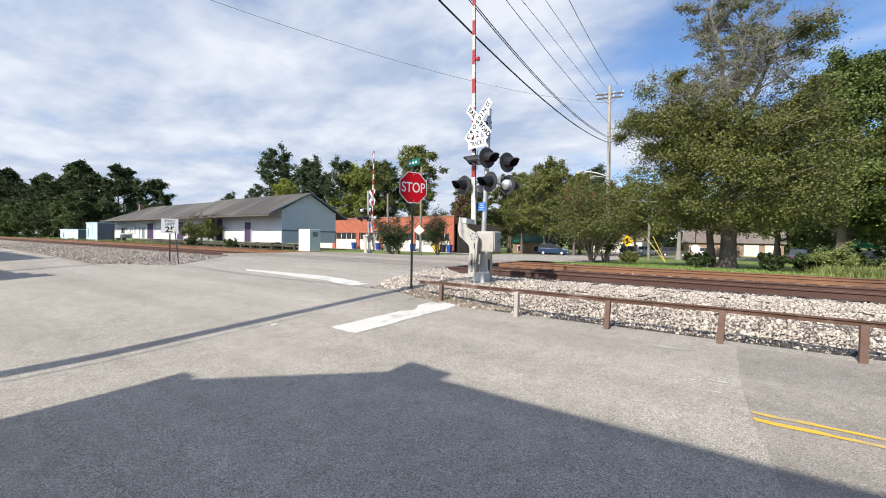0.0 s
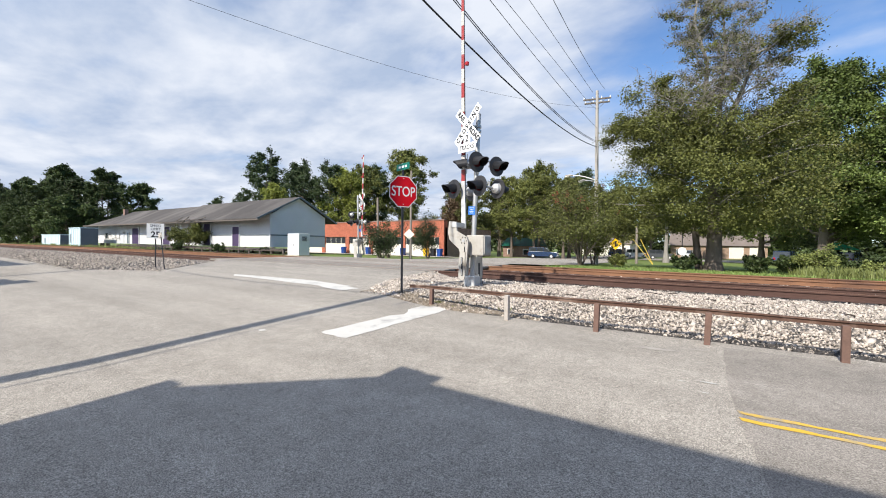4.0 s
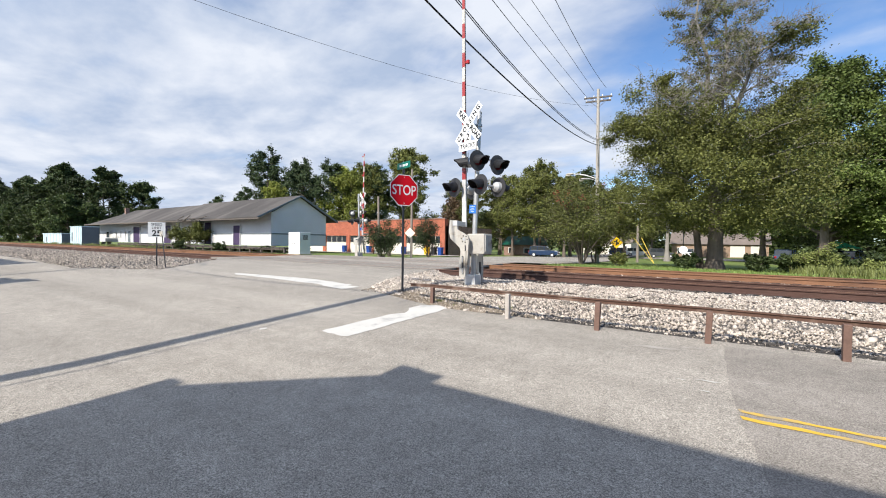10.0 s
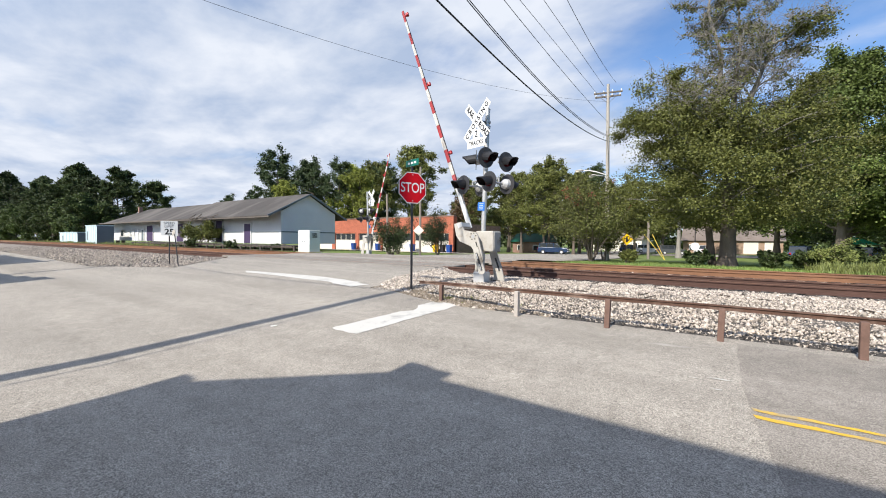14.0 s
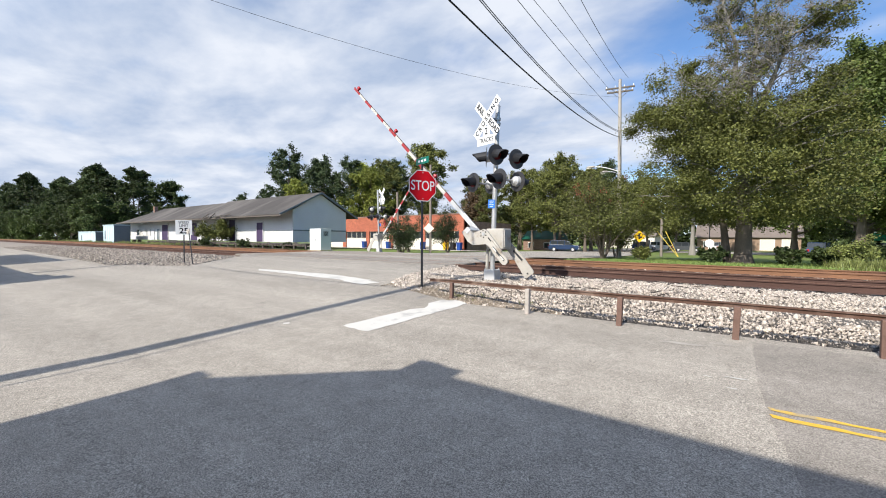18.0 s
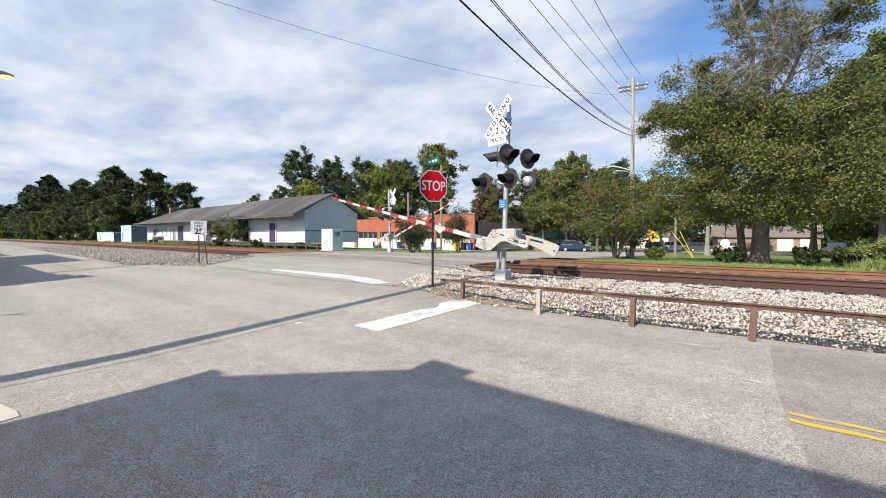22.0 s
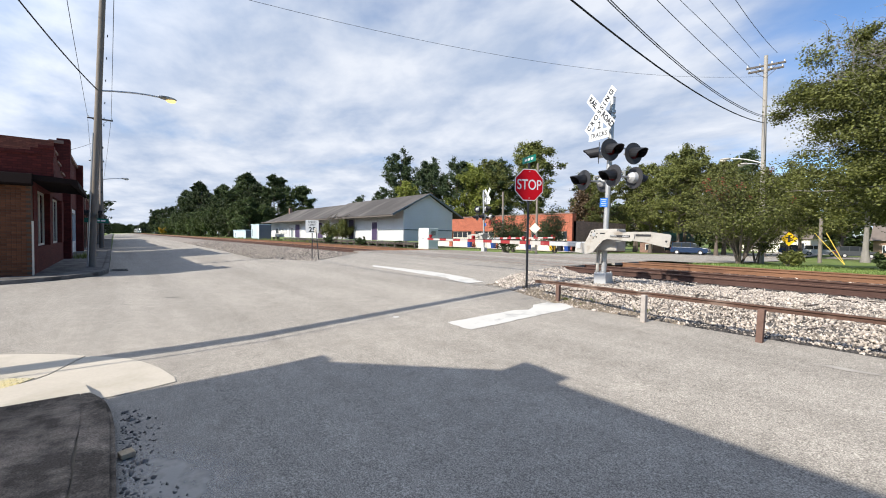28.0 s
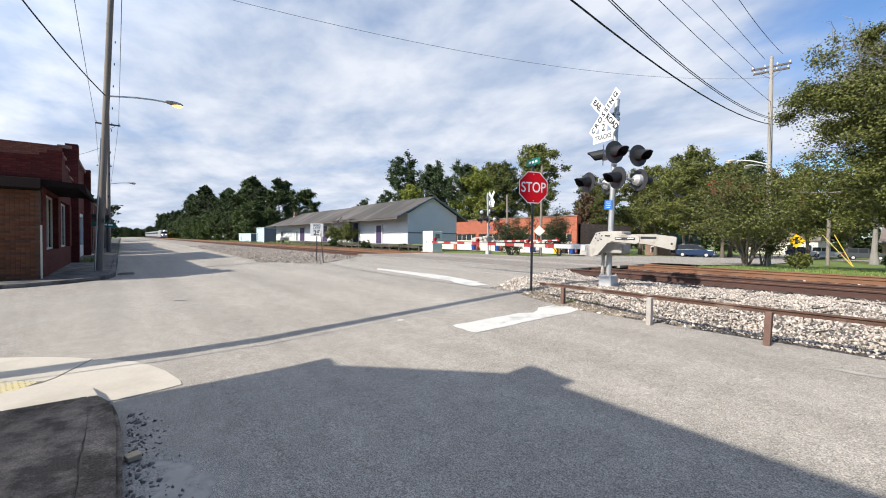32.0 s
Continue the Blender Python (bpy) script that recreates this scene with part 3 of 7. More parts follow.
stones("ballast_stones", 24000, 5, on_bed(-60, -18.2, lambda x: edge_north(x) + 0.1, lambda x: float(np.interp(x, (-24.2, -21.5, -18), (12.5, 10.9, 7.1)))), 0.038, "loose greyish ballast stones", mat("grey_tan_ballast_stone", (0.235, 0.205, 0.175), 0.9, vary=0.7, scale=3, fine=20, bump=0.2, island=True))

def along_crossing(rng, n):
    """Places on the ballast slope beside the paved crossing."""
    y = rng.uniform(7.1, 12.3, n)
    f = rng.uniform(0, 1, n) ** 1.4
    x = np.array([cross_e(q) for q in y]) - 0.02 + f * 0.75
    z = np.interp(y, GROUND_Y, GROUND_Z) - 0.03
    return np.stack([x, y, z + (np.interp(y, BED_Y, BED_Z) - z) * f + rng.uniform(-0.01, 0.03, n)], 1)


stones("ballast_stones", 7000, 21, along_crossing, 0.026, "loose pale angular ballast stones banked against the crossing")
stones("ballast_stones", 1500, 22, on_bed(-7.0, -2.4, lambda x: edge_north(x) + 0.1, lambda x: edge_north(x) + 0.2 + float(np.interp(x, *APRON))), 0.019, "stray ballast stones on the dirt apron")
stones("ballast_stones", 6500, 23, on_bed(-8.6, 20, lambda x: 18.3, lambda x: 20.5), 0.034, "loose pale angular ballast stones beyond the far track")
GRIT = mat("dark_grit", (0.15, 0.135, 0.12), 0.95, vary=0.6, scale=3, fine=20, bump=0.3, island=True)
stones("edge_grit", 9000, 15, on_bed(-3.4, 9, lambda x: edge_north(x) + 0.02, lambda x: edge_north(x) + 0.24 + 0.07 * math.sin(x * 2.3)), 0.022, "dark crumbled asphalt along the ballast edge", mat("black_crumbled_asphalt", (0.05, 0.046, 0.043), 0.95, vary=0.6, scale=3, fine=20, bump=0.3, island=True))
stones("edge_grit", 15000, 16, on_bed(-7.2, -2.4, lambda x: edge_north(x) + 0.02, lambda x: edge_north(x) + 0.12 + float(np.interp(x, *APRON)) * 1.25), 0.015, "brown dirt and grit by the stop sign", mat("brown_grit", (0.20, 0.165, 0.125), 0.95, vary=0.5, scale=3, fine=20, bump=0.3, island=True))
WEEDY = mat("weedy_earth", (0.13, 0.105, 0.075), 0.95, vary=0.4, scale=0.6, fine=8, bump=0.6, dirt=(0.10, 0.12, 0.04), dirt_at=0.55)
sheet("verge", [-130, -110, -90, -75, -60, -50, -44, -40, -36, -34], lambda x: 20.3, lambda x: 28.2, 8, WEEDY, -0.02, "weedy bare earth between track and loading dock")

# ---- tracks ----
RAIL_TOP = 0.50


def rail_bm(x0, x1):
    bm = bmesh.new()
    prof = [(-0.07, 0), (0.07, 0), (0.07, 0.012), (0.012, 0.035), (0.01, 0.125), (0.036, 0.138), (0.036, 0.165), (0.028, 0.172),
            (-0.028, 0.172), (-0.036, 0.165), (-0.036, 0.138), (-0.01, 0.125), (-0.012, 0.035), (-0.07, 0.012)]
    a = [bm.verts.new((x0, u, z)) for u, z in prof]
    b = [bm.verts.new((x1, u, z)) for u, z in prof]
    bm.faces.new(a)
    bm.faces.new(list(reversed(b)))
    for i in range(len(prof)):
        j = (i + 1) % len(prof)
        bm.faces.new((a[i], a[j], b[j], b[i]))
    return bm


RUST_ORANGE = mat("orange_rusty_steel", (0.21, 0.108, 0.06), 0.8, metal=0.2, vary=0.4, scale=2.5, fine=40, bump=0.3, dirt=(0.12, 0.065, 0.045), stretch=(0.3, 1, 1))


def track(y, label, steel=RUST):
    tr = thing("railway_track", pose(0, y, RAIL_TOP - 0.172), label, "railway track", "parallel tracks")
    for side in (-0.7535, 0.7535):
        rail = part("rail", rail_bm(-2100, 500), steel, tr, at=pose(0, side, 0))
        bm = bmesh.new()
        box(bm, (-800, 0, 0.1735), (2600, 0.05, 0.003))
        part("running_surface", bm, RUST_TOP, rail, "worn brighter rail head")
    rnd = random.Random(int(y * 10))
    tie = bmesh.new()
    box(tie, (0, 0, -0.085), (0.23, 2.6, 0.17), bevel=0.012)
    me = finish("tie", tie, TIE)
    plate = bmesh.new()
    box(plate, (0, 0, 0.008), (0.2, 0.34, 0.016))
    pm = finish("tie_plate", plate, RUST)
    for x in list(np.arange(-8.4, 40, 0.52)) + list(np.arange(-60, -24.4, 0.52)):
        o = new("tie", me)
        o.parent, o.matrix_basis = tr, pose(x, rnd.uniform(-0.04, 0.04), 0, 0, 0, rnd.uniform(-0.7, 0.7))
        if -8.5 < x < 10:
            for side in (-0.7535, 0.7535):
                q = new("tie_plate", pm)
                q.parent, q.matrix_basis = o, pose(0, side, 0)
    return tr


NEAR_Y, FAR_Y = 13.32, 17.62
track(NEAR_Y, "rusty steel railway track on timber ties")
track(FAR_Y, "orange-rusty steel railway track on timber ties", RUST_ORANGE)

# rubber and timber panels level with the rails in the crossing
for y in (NEAR_Y, FAR_Y):
    for dy, w in ((0, 1.30), (-1.12, 0.62), (1.12, 0.62)):
        bm = bmesh.new()
        box(bm, (-16.4, y + dy, RAIL_TOP - 0.048), (15.2, w, 0.1), bevel=0.01)
        tagged(part("crossing_pavement", bm, ASPHALT_NEW), "dark flush paving between the crossing rails", kind="structure")

# ---- markings ----
def marking(name, pts, material, label, lift=0.006, seed=1, rough=0.012):
    """Worn paint: an outline of plan points, edges broken up, on the road's own rise."""
    rnd = random.Random(seed)
    out = []
    for i, (x, y) in enumerate(pts):
        x2, y2 = pts[(i + 1) % len(pts)]
        n = max(1, int(math.hypot(x2 - x, y2 - y) / 0.12))
        for k in range(n):
            out.append((x + (x2 - x) * k / n + rnd.uniform(-rough, rough), y + (y2 - y) * k / n + rnd.uniform(-rough, rough)))
    bm = bmesh.new()
    vs = [bm.verts.new((x, y, ground_z(y) + lift)) for x, y in out]
    f = bm.faces.new(vs)
    bmesh.ops.triangulate(bm, faces=[f])
    ys2 = [v.co.y for v in bm.verts]
    if max(ys2) - min(ys2) > 0.5:
        for y in np.arange(math.ceil(min(ys2)), max(ys2), 0.5):
            geom = list(bm.verts) + list(bm.edges) + list(bm.faces)
            bmesh.ops.bisect_plane(bm, geom=geom, plane_co=(0, y, 0), plane_no=(0, 1, 0))
        for v in bm.verts:
            v.co.z = ground_z(v.co.y) + lift
    return tagged(part(name, bm, material), label, kind="structure")


marking("stop_line", [(-4.92, 4.03), (-4.80, 5.1), (-4.74, 5.44), (-4.60, 5.62), (-4.66, 5.78), (-4.80, 6.0), (-4.76, 6.31), (-4.52, 6.45), (-4.36, 6.40), (-4.17, 6.30), (-4.16, 5.92), (-4.24, 5.2), (-4.33, 4.0)], PAINT_WHITE, "worn white painted stop line", seed=2, rough=0.02)
marking("stop_line", [(-14.0, 7.78), (-12.4, 7.86), (-10.2, 7.95), (-8.9, 7.80), (-8.25, 7.66), (-8.05, 7.62), (-8.1, 7.50), (-7.58, 7.44), (-7.74, 6.98), (-8.6, 7.14), (-9.0, 7.32), (-9.7, 7.32), (-11.6, 7.44), (-13.6, 7.50)], PAINT_WHITE, "worn white painted stop line before the crossing", seed=3, rough=0.025)
marking("yellow_line", [(0.15, 4.12), (60, 4.15), (60, 4.085), (0.16, 4.065)], PAINT_YELLOW, "double yellow centre line", lift=0.008)
marking("yellow_line", [(0.16, 3.985), (60, 4.02), (60, 3.95), (0.17, 3.925)], PAINT_YELLOW, "double yellow centre line", lift=0.008)
marking("road_patch", [(0.05, 6.10), (60, 6.1), (60, 0.05), (0.42, 0.05), (0.34, 2.4), (0.23, 3.38), (0.15, 3.9), (0.09, 4.58), (0.06, 5.99)], ASPHALT_NEW, "browner asphalt overlay with a straight seam", lift=0.003)
# dark tar marks
TAR = mat("tar_mark", (0.09, 0.085, 0.08), 0.9, vary=0.3, scale=8, bump=0.2)
for k, (x, y, a, b) in enumerate(((-11.2, 1.02, 0.24, 0.05), (-10.65, 0.13, 0.13, 0.03), (-7.8, 4.42, 0.12, 0.04))):
    marking("tar_mark", [(x - a * 0.4, y - a), (x + b * 0.2, y - a * 0.2), (x + a * 0.5, y + a), (x - b, y + a * 0.2)], TAR, "small dark tar mark in the asphalt", seed=40 + k, rough=0.02, lift=0.004)
# scraps of old paint
for k, (x, y, a, b) in enumerate(((-0.08, 4.69, 0.115, 0.018), (-0.09, 4.405, 0.045, 0.014), (-5.82, 3.67, 0.07, 0.06), (-0.30, 4.62, 0.05, 0.01))):
    marking("paint_scrap", [(x - a, y - b * 0.2), (x, y + b), (x + a, y + b * 0.3), (x + a * 0.4, y - b)], PAINT_WHITE, "scrap of old white road paint", seed=20 + k, rough=0.006)
SCRAPE = mat("pale_scraped_asphalt", (0.335, 0.308, 0.27), 0.9, vary=0.3, scale=6, fine=60, bump=0.3)
for k, (x, y, a, b) in enumerate(((-0.62, 5.62, 0.30, 0.05), (-0.2, 5.82, 0.16, 0.03))):
    marking("road_patch", [(x - a, y - b), (x - a * 0.3, y + b), (x + a, y + b * 0.8), (x + a * 0.5, y - b * 0.6)], SCRAPE, "pale scraped asphalt", seed=30 + k, lift=0.004)


# ---- trees ----
def leaves(name, pts, size, material, parent, seed, droop=0.0):
    """A crown of single leaves: one pointed four-cornered blade at each point."""
    rng = np.random.default_rng(seed)
    n = len(pts)
    a = rng.normal(0, 1, (n, 3))
    a[:, 2] *= 0.6
    a[:, 2] -= droop
    a /= np.linalg.norm(a, axis=1, keepdims=True)
    b = rng.normal(0, 1, (n, 3))
    b -= a * (a * b).sum(1, keepdims=True)
    b /= np.linalg.norm(b, axis=1, keepdims=True)
    s = (size * rng.uniform(0.6, 1.35, n))[:, None]
    v = np.stack([pts - a * s, pts + b * s * 0.6, pts + a * s, pts - b * s * 0.6], 1).reshape(-1, 3)
    return raw(name, v, np.arange(4 * n).reshape(-1, 4), material, parent)


def bar(wood, a, b, r0, r1, n):
    """Notes one tapered piece of a branch, with n sides, to be built by timber()."""
    wood.setdefault(n, []).append((*a, *b, r0, r1))


def timber(name, wood, material, parent):
    """All noted pieces of one trunk or branchwork as one mesh."""
    verts, faces, base = [], [], 0
    for n, rows in wood.items():
        g = np.array(rows, float)
        a, b, r0, r1 = g[:, 0:3], g[:, 3:6], g[:, 6:7], g[:, 7:8]
        d = b - a
        d /= np.maximum(np.linalg.norm(d, axis=1, keepdims=True), 1e-6)
        u = np.cross(d, np.where(np.abs(d[:, 2:3]) > 0.9, np.array([[1.0, 0, 0]]), np.array([[0, 0, 1.0]])))
        u /= np.linalg.norm(u, axis=1, keepdims=True)
        w = np.cross(d, u)
        ring = [u * math.cos(6.28318 * k / n) + w * math.sin(6.28318 * k / n) for k in range(n)]
        verts.append(np.stack([a + o * r0 for o in ring] + [b + o * r1 for o in ring], 1).reshape(-1, 3))
        quad = np.array([(k, (k + 1) % n, n + (k + 1) % n, n + k) for k in range(n)])
        faces.append((quad[None] + base + 2 * n * np.arange(len(g))[:, None, None]).reshape(-1, 4))
        base += 2 * n * len(g)
    return raw(name, np.concatenate(verts), np.concatenate(faces), material, parent, True)


def limb(bm, p, way, length, r, rnd, bends=4, rise=0.15, wander=0.22, tips=None, depth=0, subs=4, sub_len=0.45):
    """A crooked tapering limb with side branches; the ends of the finest are noted in tips."""
    way = way.normalized()
    step = length / bends
    q, rr = p.copy(), r
    for k in range(bends):
        way = (way + Vector((rnd.gauss(0, wander), rnd.gauss(0, wander), rnd.gauss(0, wander) + rise))).normalized()
        e = q + way * step
        r2 = max(r * (1 - 0.8 * (k + 1) / bends), 0.010)
        bar(bm, q, e, rr, r2, 6 if depth == 0 else 3)
        if depth < 2 and k > 0:
            for _ in range(max(1, subs // (bends - 1))):
                side = (way * 0.7 + Vector((rnd.gauss(0, 1), rnd.gauss(0, 1), rnd.gauss(0.1, 0.6))).normalized()).normalized()
                limb(bm, q.lerp(e, rnd.random()), side, length * sub_len * rnd.uniform(0.6, 1.1), r2 * 0.7, rnd, 3, rise, wander, tips, depth + 1, max(2, subs - 1), sub_len)
        if tips is not None and (depth > 0 or k >= bends - 2):
            tips.append((e.copy(), depth))
        q, rr = e, r2


def tree(name, seed, height, radius, trunk_r, clear, leaf, count, material, limbs=16, form="round", clump=0.55, label="", group="", bark=None):
    """A tree with its base at the origin."""
    rnd = random.Random(seed)
    t = thing(name, Matrix(), label, "tree", group)
    bm, tips = {}, []
    top = Vector((0, 0, height * 0.93))
    pts, n = [], 8
    for i in range(n + 1):
        f = i / n
        pts.append(Vector((top.x * f + rnd.gauss(0, 0.012 * height) * f, top.y * f + rnd.gauss(0, 0.012 * height) * f, top.z * f)))
    rad = lambda f: trunk_r * (1 - 0.92 * f) + (trunk_r * 0.5 * max(0, 1 - f * 18))
    for i in range(n):
        a, b = i / n, (i + 1) / n
        bar(bm, pts[i], pts[i + 1], rad(a), rad(b), 9)
    bar(bm, (0, 0, -0.25), pts[0], trunk_r * 1.75, trunk_r * 1.5, 9)
    for i in range(limbs):
        f = clear / height + (0.97 - clear / height) * ((i + rnd.random() * 0.8) / limbs)
        p = pts[min(n - 1, int(f * n))].lerp(pts[min(n, int(f * n) + 1)], f * n - int(f * n))
        g = (f - clear / height) / (1 - clear / height)
        wide = math.sin(math.pi * min(1, 0.16 + 0.84 * g)) ** 0.6 if form == "round" else 0.35 + 0.75 * math.sin(math.pi * min(1, 0.2 + 0.8 * g))
        az = i * 2.4 + rnd.uniform(-0.5, 0.5)
        up = 0.25 + 0.8 * g if form == "round" else 0.15 + 0.3 * g
        way = Vector((math.cos(az), math.sin(az), up))
        limb(bm, p, way, radius * max(0.18, wide) * rnd.uniform(0.75, 1.12), rad(f) * 0.55 + 0.012, rnd, tips=tips, rise=0.04)
    timber("trunk", bm, bark or BARK, t)
    rng = np.random.default_rng(seed)
    c = np.array([tuple(p) for p, d in tips])
    w = rng.uniform(0.35, 1.0, len(c))
    pick = rng.choice(len(c), count, p=w / w.sum())
    r = clump * rng.uniform(0.5, 1.15, len(c))
    off = rng.normal(0, 1, (count, 3)) * r[pick][:, None] * np.array((0.62, 0.62, 0.45))
    leaves("crown", c[pick] + off, leaf, material, t, seed)
    return t


def twigs(name, roots, n, length, r, material, parent, seed):
    """Bare fine twigs: two-piece three-sided rods that leave the given places in all directions, mostly upwards."""
    rng = np.random.default_rng(seed)
    p = roots[rng.integers(0, len(roots), n)]
    d = rng.normal(0, 1, (n, 3))
    d[:, 2] = np.abs(d[:, 2]) * 0.6 + 0.15
    d /= np.linalg.norm(d, axis=1, keepdims=True)
    s = (length * rng.uniform(0.45, 1.3, n))[:, None]
    q = p + d * s * 0.5
    e = q + (d + rng.normal(0, 0.35, (n, 3))) * s * 0.5
    a = np.cross(d, rng.normal(0, 1, (n, 3)))
    a /= np.linalg.norm(a, axis=1, keepdims=True)
    b = np.cross(d, a)
    ring = [a * math.cos(k * 2.0944) + b * math.sin(k * 2.0944) for k in range(3)]
    v = np.stack([c + o * w for c, w in ((p, r), (q, r * 0.7), (e, r * 0.35)) for o in ring], 1)
    quad = np.array([(3 * i + k, 3 * i + (k + 1) % 3, 3 * i + 3 + (k + 1) % 3, 3 * i + 3 + k) for i in range(2) for k in range(3)])
    return raw(name, v.reshape(-1, 3), (quad[None] + 9 * np.arange(n)[:, None, None]).reshape(-1, 4), material, parent)


def old_shade_tree(x, y):
    """The old tree by the tracks: a dense low skirt of leaves, and above it a half-bare crown of grey branches."""
    rnd, rng = random.Random(117), np.random.default_rng(117)
    t = thing("shade_tree", pose(x, y, ground_z(y) - 0.05), "old shade tree with dense low foliage and a thin half-bare top", "tree")
    stem, bm, low, high = {}, {}, [], []
    # trunk, then three leaders, and a second thinner stem
    trunk = [Vector(p) for p in ((0, 0, -0.2), (0.02, 0, 0.5), (0.05, 0.05, 2.4), (-0.05, 0, 4.6), (0.05, 0, 6.6))]
    for (a, b), (r0, r1) in zip(zip(trunk, trunk[1:]), ((0.66, 0.43), (0.43, 0.36), (0.36, 0.32), (0.32, 0.27))):
        bar(stem, a, b, r0, r1, 12)
    for a, b, r0, r1 in (((-0.7, 0.5, -0.2), (-0.95, 0.5, 2.2), 0.24, 0.18), ((-0.95, 0.5, 2.2), (-1.6, 0.6, 4.5), 0.18, 0.13), ((-1.6, 0.6, 4.5), (-2.2, 0.6, 6.6), 0.13, 0.05)):
        bar(stem, a, b, r0, r1, 10)
    leaders = (((0.05, 0, 6.5), (-0.6, 0.2, 9.5), (-0.5, 0.1, 12.4), (-1.2, 0, 15.0), (-1.0, 0.1, 17.4)),
               ((0.05, 0, 6.4), (0.7, -0.2, 9.0), (1.5, 0, 11.2), (2.1, 0.3, 13.3)),
               ((0.0, 0, 6.0), (0.1, 0.6, 9.3), (0.4, 0.7, 13.0), (0.2, 0.6, 16.4)))
    for k, pts in enumerate(leaders):
        pts = [Vector(p) for p in pts]
        n = len(pts) - 1
        for i in range(n):
            bar(bm, pts[i], pts[i + 1], 0.19 * (1 - 0.85 * i / n), 0.19 * (1 - 0.85 * (i + 1) / n), 9)
        for i in range(16):
            f = (i + rnd.random()) / 16
            p = pts[min(n - 1, int(f * n))].lerp(pts[min(n, int(f * n) + 1)], f * n - int(f * n))
            reach = float(np.interp(p.z, (6, 8.5, 9.8, 10.6, 12.0, 13.6, 15.5, 17.5), (4.6, 4.6, 3.0, 2.0, 3.3, 2.8, 1.8, 0.8)))
            az = i * 2.4 + k * 2.1 + rnd.uniform(-0.5, 0.5)
            limb(bm, p, Vector((math.cos(az), math.sin(az), 0.35)), reach * rnd.uniform(0.7, 1.05), 0.075 - 0.003 * i, rnd, 5, 0.06, 0.2, high, 0, 8, 0.42)
    for i in range(30):
        f = i / 29
        z = 3.4 + 4.9 * f
        az = i * 2.4 + rnd.uniform(-0.4, 0.4)
        limb(bm, Vector((0, 0, min(z, 6.4))), Vector((math.cos(az), math.sin(az), 0.08 + 0.40 * f)), rnd.uniform(4.4, 5.8), 0.09, rnd, 5, -0.01 if f < 0.6 else 0.03, 0.14, low, 0, 6, 0.36)
    side = []
    for az, z, reach, up in ((3.05, 7.6, 5.6, 0.42), (3.6, 7.9, 4.8, 0.5), (2.5, 8.3, 4.2, 0.5), (3.2, 8.8, 4.0, 0.35), (0.15, 11.4, 3.4, 0.42), (-0.4, 12.2, 2.8, 0.35)):
        limb(bm, Vector((-0.2 if az > 1 else 1.5, 0, z)), Vector((math.cos(az), math.sin(az), up)), reach, 0.085, rnd, 5, 0.0, 0.16, side, 0, 8, 0.36)
    timber("trunk", stem, BARK, t)
    timber("branchwork", bm, BARK_PALE, t)
    hi, lo, out = (np.array([tuple(p) for p, d in c]) for c in (high, low, side))
    tagged(twigs("bare_twig", hi[hi[:, 2] > 6.8], 6500, 0.7, 0.010, BARK_PALE, t, 5), kind="stuff")
    # skirt: flat sprays of leaves in layers on and between the low limbs
    n = 430
    z = rng.uniform(2.5, 8.9, n)
    rr = np.interp(z, (2.5, 3.4, 6.0, 8.0, 8.9), (3.6, 5.5, 5.7, 4.8, 3.6)) * np.sqrt(rng.uniform(0.04, 1.0, n))
    az = rng.uniform(0, 6.283, n)
    spray = np.stack([rr * np.cos(az), rr * np.sin(az), z - 0.05 * rr], 1)
    lo = lo[(lo[:, 2] > 2.6)]
    c = np.concatenate([lo, spray, out, hi])
    w = np.concatenate([np.full(len(lo), 0.42), np.full(n, 2.9), np.where(out[:, 0] < 0, 0.9, 0.13), np.where(rng.random(len(hi)) < np.interp(hi[:, 2], (7.5, 9.5), (0.9, 0.3)), 0.42, 0.015) * np.interp(hi[:, 2], (6, 8.5, 9.6, 10.8, 12, 13.8, 16, 18), (1.3, 1.3, 0.8, 0.2, 0.55, 0.6, 0.5, 0.4)) * np.exp(rng.normal(-0.8, 0.8, len(hi)))])
    w *= rng.uniform(0.25, 1.0, len(c))
    count = 200000
    pick = rng.choice(len(c), count, p=w / w.sum())
    spread = np.concatenate([np.full(len(lo), 0.22), np.full(n, 0.44), np.full(len(out), 0.24), np.full(len(hi), 0.17)]) * rng.uniform(0.6, 1.2, len(c))
    off = rng.normal(0, 1, (count, 3)) * spread[pick][:, None] * np.array((1.0, 1.0, 0.58))
    leaves("crown", c[pick] + off, 0.060, LEAF_OAK, t, 117, 0.2)
    return t


LEAF_OAK = leaf_mat("olive_leaves", (0.082, 0.088, 0.023), 0.7)
LEAF_DEEP = leaf_mat("deep_green_leaves", (0.056, 0.078, 0.023), 0.65)
LEAF_GREEN = leaf_mat("fresh_green_leaves", (0.108, 0.142, 0.037), 0.75)
LEAF_DARK = leaf_mat("dark_green_leaves", (0.040, 0.056, 0.019), 0.6)
LEAF_MID = leaf_mat("mid_green_leaves", (0.098, 0.106, 0.029), 0.75)
LEAF_PINE = leaf_mat("pine_needles", (0.05, 0.072, 0.03))
LEAF_YELLOW = leaf_mat("yellowing_leaves", (0.17, 0.19, 0.035))
LEAF_RED = leaf_mat("reddish_brown_leaves", (0.085, 0.055, 0.03))
BARK_PALE = mat("pale_grey_bark", (0.23, 0.21, 0.185), 0.95, vary=0.35, scale=2, fine=14, bump=0.8, stretch=(2, 2, 0.5))


def put(ob, x, y, z=None, rz=0.0, s=1.0):
    ob.matrix_basis = pose(x, y, ground_z(y) - 0.05 if z is None else z, 0, 0, rz) @ Matrix.Scale(s, 4)
    return ob


